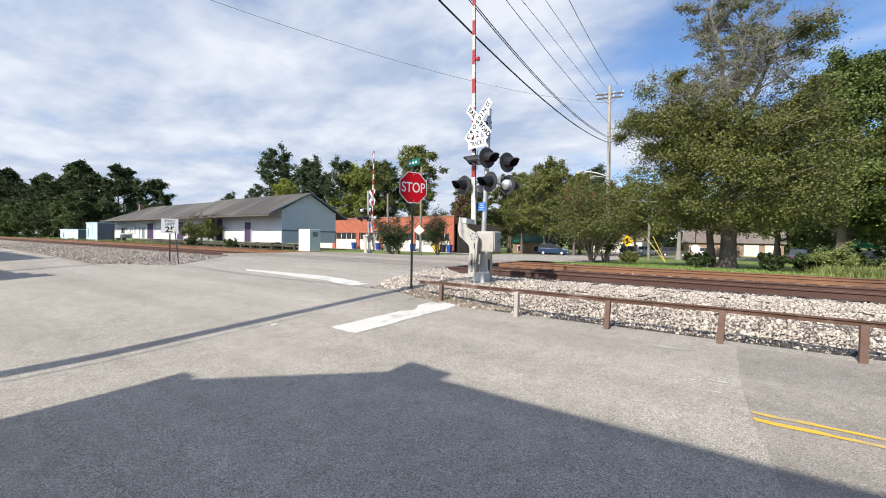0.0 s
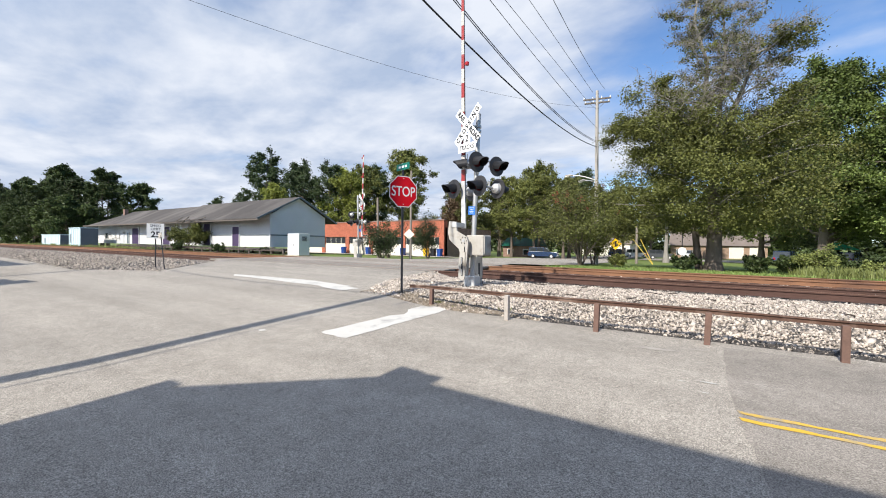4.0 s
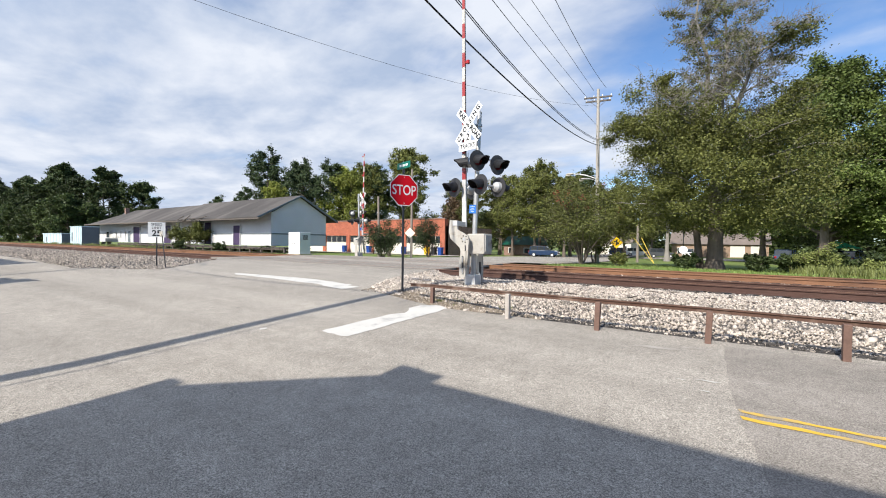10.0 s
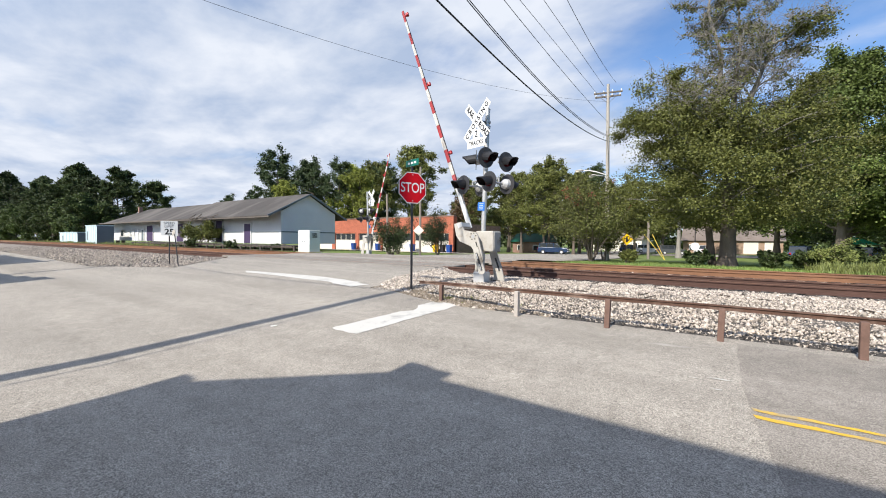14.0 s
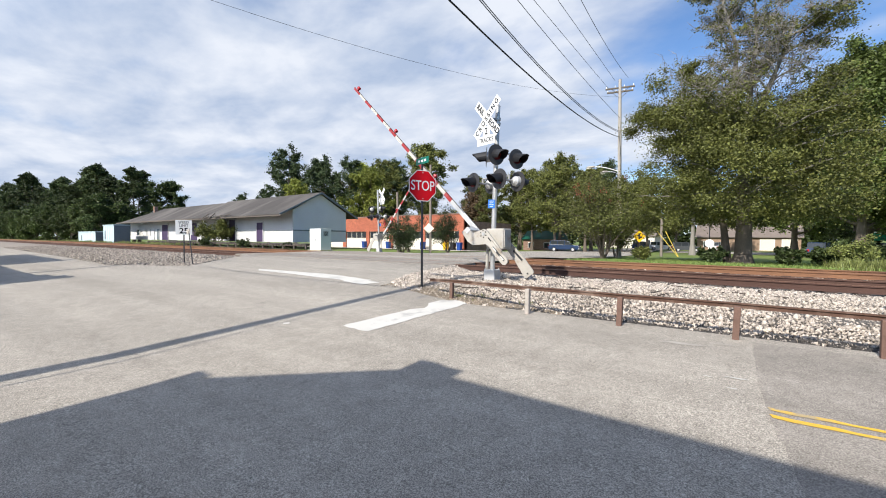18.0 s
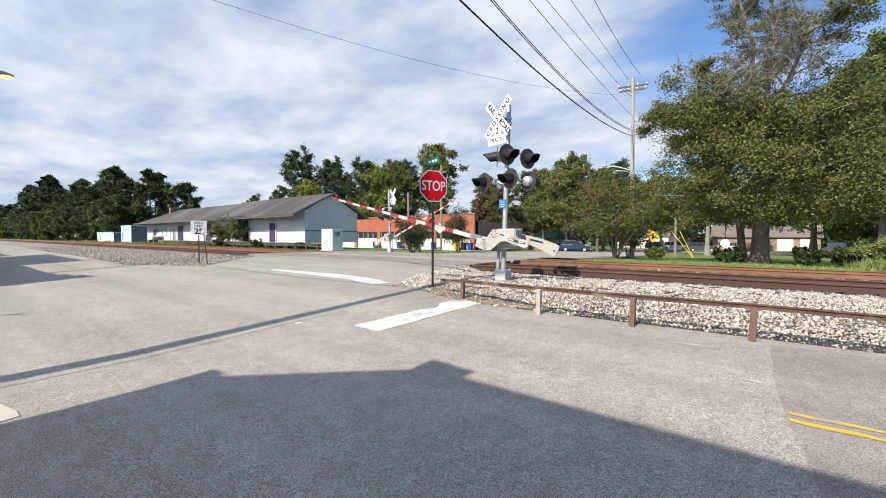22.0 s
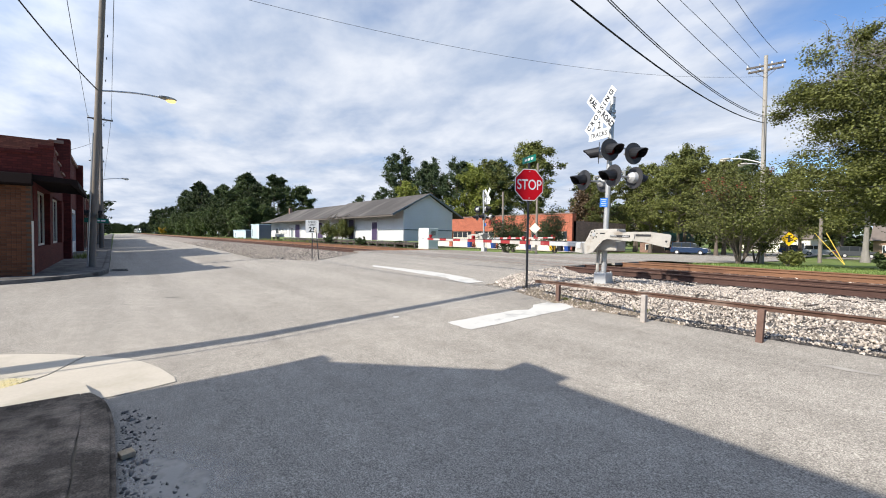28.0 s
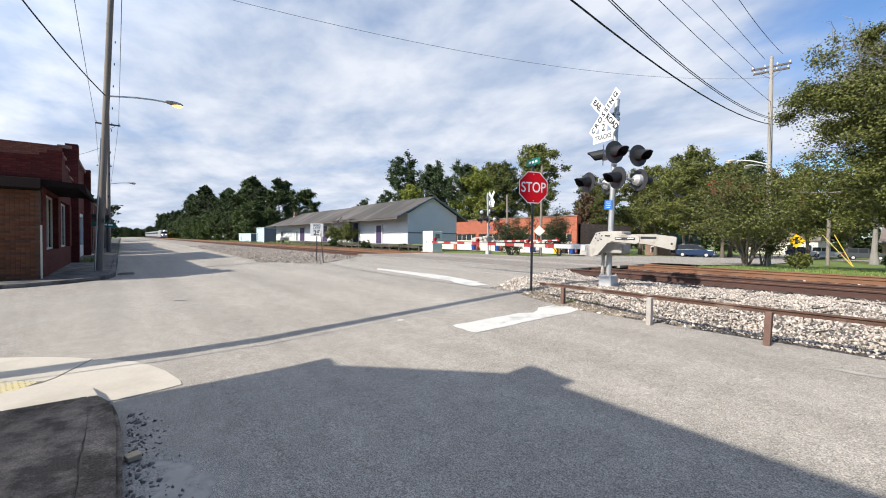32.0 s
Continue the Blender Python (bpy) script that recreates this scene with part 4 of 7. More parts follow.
def again(ob, x, y, rz, s, label=""):
    o = copy_thing(ob, pose(x, y, ground_z(y) - 0.05, 0, 0, rz))
    o.scale = (s, s, s)
    return tagged(o, label)


# ---- kerbs, pavements, ramp at the near corner ----
def slab(name, pts, z0, z1, material, label, bevel=0.02, kind="structure", where=None):
    """A plan outline pushed up from z0 to z1 with a worn edge."""
    bm = bmesh.new()
    lo = [bm.verts.new((x, y, z0)) for x, y in pts]
    hi = [bm.verts.new((x, y, z1)) for x, y in pts]
    top = bm.faces.new(hi)
    for i in range(len(pts)):
        j = (i + 1) % len(pts)
        bm.faces.new((lo[i], lo[j], hi[j], hi[i]))
    bmesh.ops.recalc_face_normals(bm, faces=bm.faces)
    if bevel:
        bmesh.ops.bevel(bm, geom=[e for e in top.edges if where is None or all(where(v.co) for v in e.verts)], offset=bevel, segments=2, affect="EDGES")
    return tagged(part(name, bm, material), label, kind=kind)


def arc(cx, cy, r, a0, a1, n):
    return [(cx + r * math.cos(radians(a0 + (a1 - a0) * i / n)), cy + r * math.sin(radians(a0 + (a1 - a0) * i / n))) for i in range(n + 1)]


# near pavement, kerb and curb ramp
PAVE = asphalt_mat("stained_pavement", (0.185, 0.148, 0.114), 0.3, 0.3, crack=False, stain=0.55, blot=0.5)
for xa, xb in ((-4.672, 1.6), (1.62, 6.5), (6.52, 12)):
    slab("pavement_slab", [(xa, -2.6), (xb, -2.6), (xb, -0.214)] + [(xb + (xa - xb) * k / 24, -0.214 - 0.005 * math.sin(k * 1.7) - 0.004 * math.sin(k * 4.1)) for k in range(1, 24)] + [(xa, -0.246)], -0.1, 0.104, PAVE, "dirty stained grey concrete pavement", 0.005)
slab("joint_fill", [(-4.6, -0.28), (12, -0.28), (12, -0.17), (-4.6, -0.17)], -0.1, 0.088, EARTH, "dirt filling the joint behind the kerb", 0)
slab("kerb", [(-4.668, -0.24), (-4.1, -0.212), (-3.5, -0.204), (-2.9, -0.2), (12, -0.2), (12, 0.0), (-2.7, -0.004), (-3.3, -0.008), (-3.8, -0.012), (-4.16, -0.035), (-4.42, -0.07), (-4.58, -0.115), (-4.66, -0.15)], -0.1, 0.10, PAVE, "worn stained concrete kerb", 0.03, where=lambda c: c.y > -0.19)
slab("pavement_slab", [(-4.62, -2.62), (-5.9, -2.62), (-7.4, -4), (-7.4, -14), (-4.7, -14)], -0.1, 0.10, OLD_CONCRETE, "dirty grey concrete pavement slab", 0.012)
slab("curb_ramp", [(-4.674, -0.15), (-4.676, -0.3), (-4.68, -2.55), (-5.95, -2.55), (-5.9, -1.75), (-5.20, -1.05), (-5.27, -0.86), (-5.36, -0.73), (-5.43, -0.61), (-5.44, -0.50), (-5.37, -0.40), (-5.2, -0.29), (-4.95, -0.20)], -0.1, 0.085, CONCRETE, "pale concrete upper landing of the curb ramp", 0.02)
slab("curb_ramp", [(-4.73, -0.02), (-4.73, -0.3), (-5.2, -0.6), (-5.6, -0.72), (-5.83, -0.545), (-6.47, -0.275), (-6.27, -0.075), (-6.06, 0.1), (-5.84, 0.225), (-5.6, 0.32), (-5.4, 0.385), (-5.19, 0.43), (-5.0, 0.47), (-4.84, 0.47), (-4.79, 0.3)], -0.1, 0.009, CONCRETE, "pale concrete curb ramp flaring into the street", 0.004)
slab("curb_ramp", [(-5.845, -0.555), (-5.62, -0.74), (-5.3, -0.9), (-5.7, -2.6), (-7.5, -2.6), (-7.4, -1.9), (-7.28, -1.5), (-7.12, -1.09), (-6.98, -0.86), (-6.84, -0.66), (-6.67, -0.46), (-6.485, -0.285)], -0.1, 0.009, CONCRETE, "pale concrete curb ramp flaring into the street", 0.004)
# yellow tactile patch on the ramp, with its rows of domes
YELLOW_PAD = mat("faded_yellow_pad", (0.52, 0.43, 0.20), 0.8, vary=0.15, scale=4, bump=0.2, dirt=(0.46, 0.42, 0.32), dirt_at=0.5)
pad = thing("tactile_pad", pose(-5.76, -1.19, 0.008, 0, 0, -33.5), "faded yellow tactile warning pad in the ramp", "tactile pad")
bm = bmesh.new()
box(bm, (0, 0, 0.003), (0.6, 0.9, 0.012))
part("plate", bm, YELLOW_PAD, pad)
bm = bmesh.new()
for i in range(10):
    for j in range(15):
        bmesh.ops.create_cone(bm, cap_ends=True, segments=6, radius1=0.014, radius2=0.009, depth=0.004, matrix=pose(-0.27 + i * 0.06, -0.42 + j * 0.06, 0.012))
tagged(part("dome_field", bm, YELLOW_PAD, pad), kind="stuff")


def in_gutter(x0, x1, spread):
    def pick(rng, n):
        return np.stack([x0 + (x1 - x0) * rng.uniform(0, 1, n), 0.015 + np.abs(rng.normal(0, spread, n)), rng.uniform(0.0, 0.006, n)], 1)
    return pick


stones("gutter_debris", 420, 8, in_gutter(-4.3, -1.0, 0.11), 0.0085, "crumbled asphalt and grit in the gutter", GRIT)
stones("gutter_debris", 46, 9, in_gutter(-4.1, -2.2, 0.10), 0.0125, "larger broken lumps of asphalt in the gutter", GRIT)
stones("gutter_debris", 9, 19, in_gutter(-3.6, -2.5, 0.13), 0.02, "larger broken lumps of asphalt in the gutter", GRIT)
lump = thing("broken_brick", pose(-3.40, 0.05, 0.012, 3, -4, 12), "broken tan brick lying in the gutter", "brick")
bm = bmesh.new()
box(bm, (0, 0, 0.012), (0.10, 0.08, 0.035), bevel=0.008)
part("lump", bm, mat("tan_brick_lump", (0.42, 0.33, 0.22), 0.9, vary=0.3, scale=20, fine=80, bump=0.4), lump)
# pale dust blown over the road beside the gutter
DUST = mat("pale_dust", (0.58, 0.54, 0.48), 0.95, vary=0.15, scale=5, fine=60, bump=0.1)
nt, ln = DUST.node_tree.nodes, DUST.node_tree.links
grad = nt.new("ShaderNodeTexGradient")
grad.gradient_type = "SPHERICAL"
tc_ = nt.new("ShaderNodeTexCoord")
mp_ = nt.new("ShaderNodeMapping")
mp_.inputs["Scale"].default_value = (1.15, 2.3, 1)
ln.new(tc_.outputs["Object"], mp_.inputs[0])
ln.new(mp_.outputs[0], grad.inputs[0])
nz_ = nt.new("ShaderNodeTexNoise")
nz_.inputs["Scale"].default_value, nz_.inputs["Detail"].default_value = 7, 8
ln.new(tc_.outputs["Object"], nz_.inputs["Vector"])
mm_ = nt.new("ShaderNodeMath")
mm_.operation = "MULTIPLY"
ln.new(grad.outputs["Fac"], mm_.inputs[0])
ln.new(nz_.outputs["Fac"], mm_.inputs[1])
mr_ = nt.new("ShaderNodeMapRange")
mr_.inputs["From Min"].default_value, mr_.inputs["From Max"].default_value, mr_.inputs["To Max"].default_value = 0.05, 0.42, 0.5
ln.new(mm_.outputs[0], mr_.inputs["Value"])
ln.new(mr_.outputs[0], nt["Principled BSDF"].inputs["Alpha"])
bm = bmesh.new()
bmesh.ops.create_grid(bm, x_segments=2, y_segments=2, size=0.5, matrix=Matrix.Diagonal((1.8, 0.9, 1, 1)))
dust = part("dust_patch", bm, DUST, at=pose(-2.9, 0.27, 0.004, 0, 0, 18))
tagged(dust, "pale dust on the asphalt beside the gutter", kind="structure")

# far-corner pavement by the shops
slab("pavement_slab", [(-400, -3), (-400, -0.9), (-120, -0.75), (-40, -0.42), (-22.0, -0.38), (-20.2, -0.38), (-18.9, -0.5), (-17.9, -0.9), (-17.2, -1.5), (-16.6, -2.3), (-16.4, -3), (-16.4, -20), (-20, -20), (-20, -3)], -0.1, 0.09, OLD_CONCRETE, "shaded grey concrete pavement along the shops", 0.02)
slab("kerb", [(-400, -0.9), (-120, -0.74), (-40, -0.41), (-22.0, -0.37), (-20.2, -0.37), (-18.9, -0.49), (-17.88, -0.9), (-17.18, -1.5), (-16.58, -2.3), (-16.38, -3), (-16.38, -20), (-16.2, -20), (-16.2, -3), (-16.4, -2.2), (-17.0, -1.4), (-17.75, -0.75), (-18.8, -0.33), (-20.2, -0.2), (-22, -0.2), (-40, -0.25), (-120, -0.58), (-400, -0.7)], -0.1, 0.11, OLD_CONCRETE, "worn concrete kerb round the shop corner", 0.02)
grate = thing("drain_grate", pose(-20.4, 0.12, 0.012), "black cast-iron drain grate by the kerb", "drain grate")
bm = bmesh.new()
for k in range(9):
    box(bm, (-0.4 + k * 0.1, 0, 0), (0.04, 0.5, 0.02))
for s in (-0.25, 0.25):
    box(bm, (0, s, 0), (0.88, 0.04, 0.022))
part("bars", bm, BLACK, grate)


# ---- guard rail along the ballast ----
fence = thing("guard_rail", Matrix(), "low rusty guard rail made of old rail on short posts", "guard rail")
FX = [(-4.75, 6.75), (-2.86, 6.22), (-1.45, 6.2), (-0.11, 6.24), (1.15, 6.2), (2.5, 6.2), (3.9, 6.2), (5.4, 6.2), (7, 6.2), (9, 6.2), (11, 6.2)]
pts = [(-5.55, 6.98)] + FX
for (xa, ya), (xb, yb) in zip(pts, pts[1:]):
    bm = bmesh.new()
    a, b = Vector((xa, ya, ground_z(ya) + 0.385)), Vector((xb, yb, ground_z(yb) + 0.385))
    if xa < -4:
        a.z, b.z = (0.56, 0.60) if xa < -5 else (0.60, 0.655)
    mid, way = (a + b) / 2, b - a
    m = Matrix.Translation(mid) @ way.to_track_quat("X", "Z").to_matrix().to_4x4()
    box(bm, None, (way.length + 0.01, 0.055, 0.016), m=m @ pose(0, 0, 0.042))
    box(bm, None, (way.length + 0.01, 0.018, 0.046), m=m @ pose(0, 0, 0.016))
    box(bm, None, (way.length + 0.01, 0.07, 0.008), m=m @ pose(0, 0, -0.008))
    part("beam", bm, RUST_BEAM, fence)
rnd = random.Random(3)
POST_WHITE = mat("bleached_post", (0.38, 0.345, 0.31), 0.85, vary=0.25, scale=8, fine=50, bump=0.3, dirt=(0.3, 0.2, 0.15), dirt_at=0.6)
for x, y in FX:
    bm = bmesh.new()
    h = 0.40 if x > -4 else 0.30
    box(bm, (0, 0, h / 2 - 0.03), (0.072, 0.07, h + 0.10), bevel=0.01)
    part("post", bm, POST_WHITE if abs(x + 2.86) < 0.1 else RUST_PALE, fence, "pale bleached post" if abs(x + 2.86) < 0.1 else "", at=pose(x, y - 0.09, ground_z(y) - 0.02, rnd.uniform(-2, 2), rnd.uniform(-2, 2), rnd.uniform(-6, 6)))


# ---- signs ----
def octagon(r):
    return [(r * math.cos(radians(22.5 + 45 * i)), r * math.sin(radians(22.5 + 45 * i))) for i in range(8)]


def plate(pts, y0, y1):
    bm = bmesh.new()
    prism(bm, pts, y0, y1)
    return bm


def facing(nx, ny):
    """The turn about z that makes local -y look along (nx, ny)."""
    return math.degrees(math.atan2(ny, nx)) + 90


stop = thing("stop_sign", pose(-6.1, 7.37, 0.31, 0, 0, facing(0.93, -0.37)), "red octagonal stop sign on a dark steel post", "stop sign")
bm = bmesh.new()
box(bm, (0, 0.03, 1.42), (0.05, 0.03, 2.95), bevel=0.006)
part("post", bm, DARK_GREY, stop)
face = part("sign_face", plate(octagon(0.388), -0.003, 0.0), WHITE, stop, at=pose(0, 0, 2.39))
part("red_field", plate(octagon(0.368), -0.0055, -0.0032), RED_SIGN, face)
part("back", plate(octagon(0.388), 0.001, 0.003), ALU, face)
text("letters", "STOP", 0.325, WHITE, face, pose(0, -0.0075, -0.008), squeeze=0.80, bold=0.002)
for z in (0.3, -0.3):
    bm = bmesh.new()
    tube(bm, (0, -0.012, z), (0, 0.0, z), 0.012, n=8)
    part("bolt", bm, ALU, face)
blade = part("street_name_blade", plate([(-0.275, -0.075), (0.275, -0.075), (0.275, 0.075), (-0.275, 0.075)], -0.003, 0.003), GREEN_SIGN, stop, "green street name blade", at=pose(0, 0.03, 2.97, 0, 0, facing(-0.31, -0.95) - facing(0.93, -0.37)))
bm = bmesh.new()
for u in (-0.13, 0.0, 0.13):
    box(bm, (u, -0.0045, 0), (0.09, 0.002, 0.05))
part("lettering_bars", bm, WHITE, blade)

# speed limit sign and a leaning post beside it
sp = thing("speed_limit_sign", pose(-19.4, 7.43, 0.26, 0, 0, facing(0.93, -0.37)), "white speed limit sign on a thin steel post in the ballast", "speed limit sign")
bm = bmesh.new()
box(bm, (0, 0.025, 0.95), (0.05, 0.035, 1.95), bevel=0.005)
part("post", bm, DARK_GREY, sp)
face = part("sign_face", plate([(-0.30, -0.31), (0.30, -0.31), (0.30, 0.31), (-0.30, 0.31)], -0.003, 0.003), WHITE, sp, at=pose(0, 0, 1.62))
text("letters", "SPEED", 0.15, BLACK, face, pose(0, -0.006, 0.215), squeeze=0.95)
text("letters", "LIMIT", 0.15, BLACK, face, pose(0, -0.006, 0.075), squeeze=0.95)
text("letters", "25", 0.33, BLACK, face, pose(0, -0.006, -0.15), squeeze=1.0, bold=0.008)
lean = thing("leaning_post", pose(-18.35, 7.35, 0.30, 0, -14, 0), "bent dark steel post leaning in the ballast", "post")
bm = bmesh.new()
tube(bm, (0, 0, 0), (0, 0, 1.45), 0.022, n=8)
part("shaft", bm, DARK_GREY, lean)
bm = bmesh.new()
box(bm, (-0.06, 0, 1.46), (0.3, 0.03, 0.2), bevel=0.02)
part("bent_plate", bm, ALU_DIRTY, lean)


# ---- crossing gates ----
def swing(deg):
    """Pose of the arm about its pivot: 0 lies along -x, 90 stands upright."""
    return pose(0, -0.40, 1.21) @ Matrix.Rotation(radians(deg), 4, "Y")


TILT = pose(0, 0, 0, -0.75, 1.3)


def signal_head(gate, m):
    """A flashing-light head that looks along its own -y."""
    bm = bmesh.new()
    tube(bm, (0, -0.006, 0), (0, 0.006, 0), 0.255, n=28)
    head = part("signal_head", bm, DARK_GREY, gate, "dark round signal background", at=m, smooth=True)
    bm = bmesh.new()
    tube(bm, (0, 0.006, 0), (0, 0.10, 0), 0.135, 0.125, 16)
    tube(bm, (0, 0.10, 0), (0, 0.17, 0), 0.125, 0.06, 16)
    part("housing", bm, ALU, head, smooth=True)
    bm = bmesh.new()
    tube(bm, (0, -0.02, 0), (0, -0.006, 0), 0.13, n=18)
    part("lens", bm, LENS, head, "dark red lens", smooth=True)
    bm = bmesh.new()
    rows = []
    for i in range(15):
        a = radians(-35 + 250 * i / 14)
        long = 0.36 if 40 < -35 + 250 * i / 14 < 140 else 0.36 - 0.22 * min(1, abs((-35 + 250 * i / 14) - 90) / 125 - 0.2)
        rows.append([bm.verts.new((r * math.cos(a), -0.006 - d, r * math.sin(a) - d * 0.16)) for d, r in ((0, 0.145), (long, 0.135), (long, 0.128), (0, 0.138))])
    for a, b in zip(rows, rows[1:]):
        for k in range(4):
            bm.faces.new((a[k], b[k], b[(k + 1) % 4], a[(k + 1) % 4]))
    bm.faces.new(rows[0])
    bm.faces.new(list(reversed(rows[-1])))
    part("hood", bm, BLACK, head)
    return head


LENS = mat("red_lens", (0.09, 0.01, 0.01), 0.15, vary=0.1, bump=0.0, spec=0.6)
RED_LAMP = mat("red_gate_lamp", (0.35, 0.015, 0.02), 0.3, vary=0.1, bump=0.0)


def crossing_gate(reach):
    g = thing("crossing_gate", Matrix(), "railroad crossing signal mast with crossbuck, flashing lights and striped gate arm", "crossing gate", "crossing gates")
    bm = bmesh.new()
    box(bm, (0, 0, 0.13), (0.32, 0.32, 0.32), bevel=0.02)
    base = part("base", bm, ALU, g, "pale cast mast base")
    for sx in (-0.125, 0.125):
        for sy in (-0.125, 0.125):
            bm = bmesh.new()
            tube(bm, (sx, sy, 0.27), (sx, sy, 0.33), 0.018, n=6)
            part("bolt", bm, GALV, base)
    bm = bmesh.new()
    tube(bm, (0, 0, 0.25), (0, 0, 4.5), 0.066, 0.06, 16)
    tube(bm, (0, 0, 4.5), (0, 0, 4.55), 0.068, 0.03, 16)
    tube(bm, (0, 0, 4.02), (0, 0, 4.08), 0.085, n=16)
    tube(bm, (0, 0, 4.14), (0, 0, 4.20), 0.085, n=16)
    part("mast", bm, GALV, g, "galvanised mast", at=TILT, smooth=True)
    bm = bmesh.new()
    tube(bm, (-0.11, -0.08, 0.25), (-0.06, -0.12, 0.95), 0.04, n=10)
    part("conduit", bm, ALU_DIRTY, g, smooth=True)
    rz = facing(-0.31, -0.95)
    face = TILT @ pose(-0.17, -0.24, 0, 0, 0, rz)
    for k, (words, deg) in enumerate((("RAIL    ROAD", -45), ("CROSSING", 45))):
        blade = part("crossbuck_blade", plate([(-0.61, -0.115), (0.61, -0.115), (0.61, 0.115), (-0.61, 0.115)], -0.002, 0.002), WHITE, g, "white reflective blade",
                     at=face @ pose(0, -0.006 * k, 4.17) @ Matrix.Rotation(radians(-deg), 4, "Y"))
        if k:
            text("letters", "C R O S S I N G", 0.185, BLACK, blade, pose(0, -0.004, 0), squeeze=0.88, bold=0.006)
        else:
            text("letters", "RAIL", 0.185, BLACK, blade, pose(-0.37, -0.004, 0), squeeze=0.98, bold=0.006)
            text("letters", "ROAD", 0.185, BLACK, blade, pose(0.37, -0.004, 0), squeeze=0.98, bold=0.006)
    board = part("track_count_board", plate([(-0.34, -0.13), (0.34, -0.13), (0.34, 0.10), (0.13, 0.10), (0.13, 0.34), (-0.13, 0.34), (-0.13, 0.10), (-0.34, 0.10)], -0.002, 0.002), WHITE, g, "white board under the crossbuck", at=face @ pose(0, -0.01, 3.62))
    text("letters", "2", 0.24, BLACK, board, pose(0, -0.004, 0.21), bold=0.004)
    text("letters", "TRACKS", 0.16, BLACK, board, pose(0, -0.004, -0.015), squeeze=0.95, bold=0.002)
    bm = bmesh.new()
    box(bm, (0.05, 0.14, 4.15), (0.06, 0.28, 0.08))
    part("sign_bracket", bm, GALV, g, at=face)
    bm = bmesh.new()
    box(bm, (0.05, 0.14, 3.6), (0.06, 0.28, 0.06))
    part("sign_bracket", bm, GALV, g, at=face)
    # lower pairs of lights, back to back, on one crossarm
    arm = TILT @ pose(0, 0, 2.56, 0, 0, rz)
    bm = bmesh.new()
    tube(bm, (-0.5, 0, 0.12), (0.5, 0, 0.12), 0.024, n=10)
    for s in (-0.5, 0.5):
        tube(bm, (s, -0.2, 0.0), (s, 0.18, 0.0), 0.028, n=8)
        tube(bm, (s, 0, 0.0), (s, 0, 0.12), 0.024, n=8)
    part("crossarm", bm, GALV, g, at=arm, smooth=True)
    for s in (-0.5, 0.5):
        signal_head(g, arm @ pose(s, -0.33, 0))
        signal_head(g, arm @ pose(s, 0.30, 0, 0, 0, 180))
    # upper pair towards the side street, one more the other way
    rz2 = facing(0.94, -0.34)
    arm = TILT @ pose(0, 0, 3.16, 0, 0, rz2)
    bm = bmesh.new()
    tube(bm, (-0.36, -0.14, 0.14), (0.36, -0.14, 0.14), 0.022, n=10)
    for s in (-0.34, 0.34):
        tube(bm, (s, -0.3, 0.02), (s, -0.1, 0.02), 0.028, n=8)
        tube(bm, (s, -0.14, 0), (s, -0.14, 0.14), 0.022, n=8)
    tube(bm, (0, -0.14, 0.14), (0, 0.0, 0.14), 0.022, n=8)
    part("crossarm", bm, GALV, g, at=arm, smooth=True)
    for s in (-0.34, 0.34):
        signal_head(g, arm @ pose(s, -0.40, 0.0 if s < 0 else -0.02))
    signal_head(g, TILT @ pose(-0.22, -0.12, 3.2, 0, 0, facing(-0.87, -0.5)))
    bm = bmesh.new()
    tube(bm, (0, 0, 3.2), (-0.16, -0.09, 3.2), 0.024, n=8)
    part("bracket", bm, GALV, g, at=TILT)
    sign = part("blue_notice", plate([(-0.09, -0.11), (0.09, -0.11), (0.09, 0.11), (-0.09, 0.11)], -0.002, 0.002), BLUE_SIGN, g, "small blue notice", at=TILT @ pose(-0.04, -0.09, 1.99, 0, 0, facing(0.3, -0.95)))
    bm = bmesh.new()
    for k in range(4):
        box(bm, (0, -0.004, 0.07 - k * 0.045), (0.12 - 0.03 * (k % 2), 0.002, 0.009))
    part("lettering_bars", bm, WHITE, sign)
    # gate mechanism case
    bm = bmesh.new()
    box(bm, (0.2, -0.02, 1.09), (0.5, 0.42, 0.52), bevel=0.03)
    case = part("mechanism_case", bm, ALU_DIRTY, g, "weathered aluminium case")
    bm = bmesh.new()
    box(bm, (0.458, -0.02, 1.10), (0.02, 0.34, 0.44), bevel=0.008)
    part("door", bm, ALU_DIRTY, case)
    bm = bmesh.new()
    box(bm, (0.475, 0.1, 1.15), (0.03, 0.03, 0.1), bevel=0.006)
    part("latch", bm, DARK_GREY, case)
    bm = bmesh.new()
    tube(bm, (0, -0.46, 1.21), (0, 0.42, 1.21), 0.045, n=14)
    part("shaft", bm, GALV, g, smooth=True)
    # swinging arm: u runs along -x
    root = part("gate_arm", plate([(-0.50, -0.43), (-0.48, -0.22), (-0.24, -0.20), (-0.13, 0.0), (-0.08, 0.10), (0.05, 0.13), (0.25, 0.11), (0.5, 0.09), (0.66, 0.07), (0.72, -0.02), (0.66, -0.16), (0.5, -0.14), (0.36, -0.10), (0.22, -0.14), (0.08, -0.3), (-0.02, -0.42), (-0.2, -0.47)], -0.05, 0.0), ALU_DIRTY, g, "cast gate arm support", at=swing(88.9))
    for k in range(7):
        a, rr = radians(60 * k + 20), 0.085 if k < 6 else 0.0
        bm = bmesh.new()
        tube(bm, (rr * math.cos(a), -0.056, rr * math.sin(a)), (rr * math.cos(a), -0.049, rr * math.sin(a)), 0.017, n=8)
        part("bolt_hole", bm, BLACK, root)
    bm = bmesh.new()
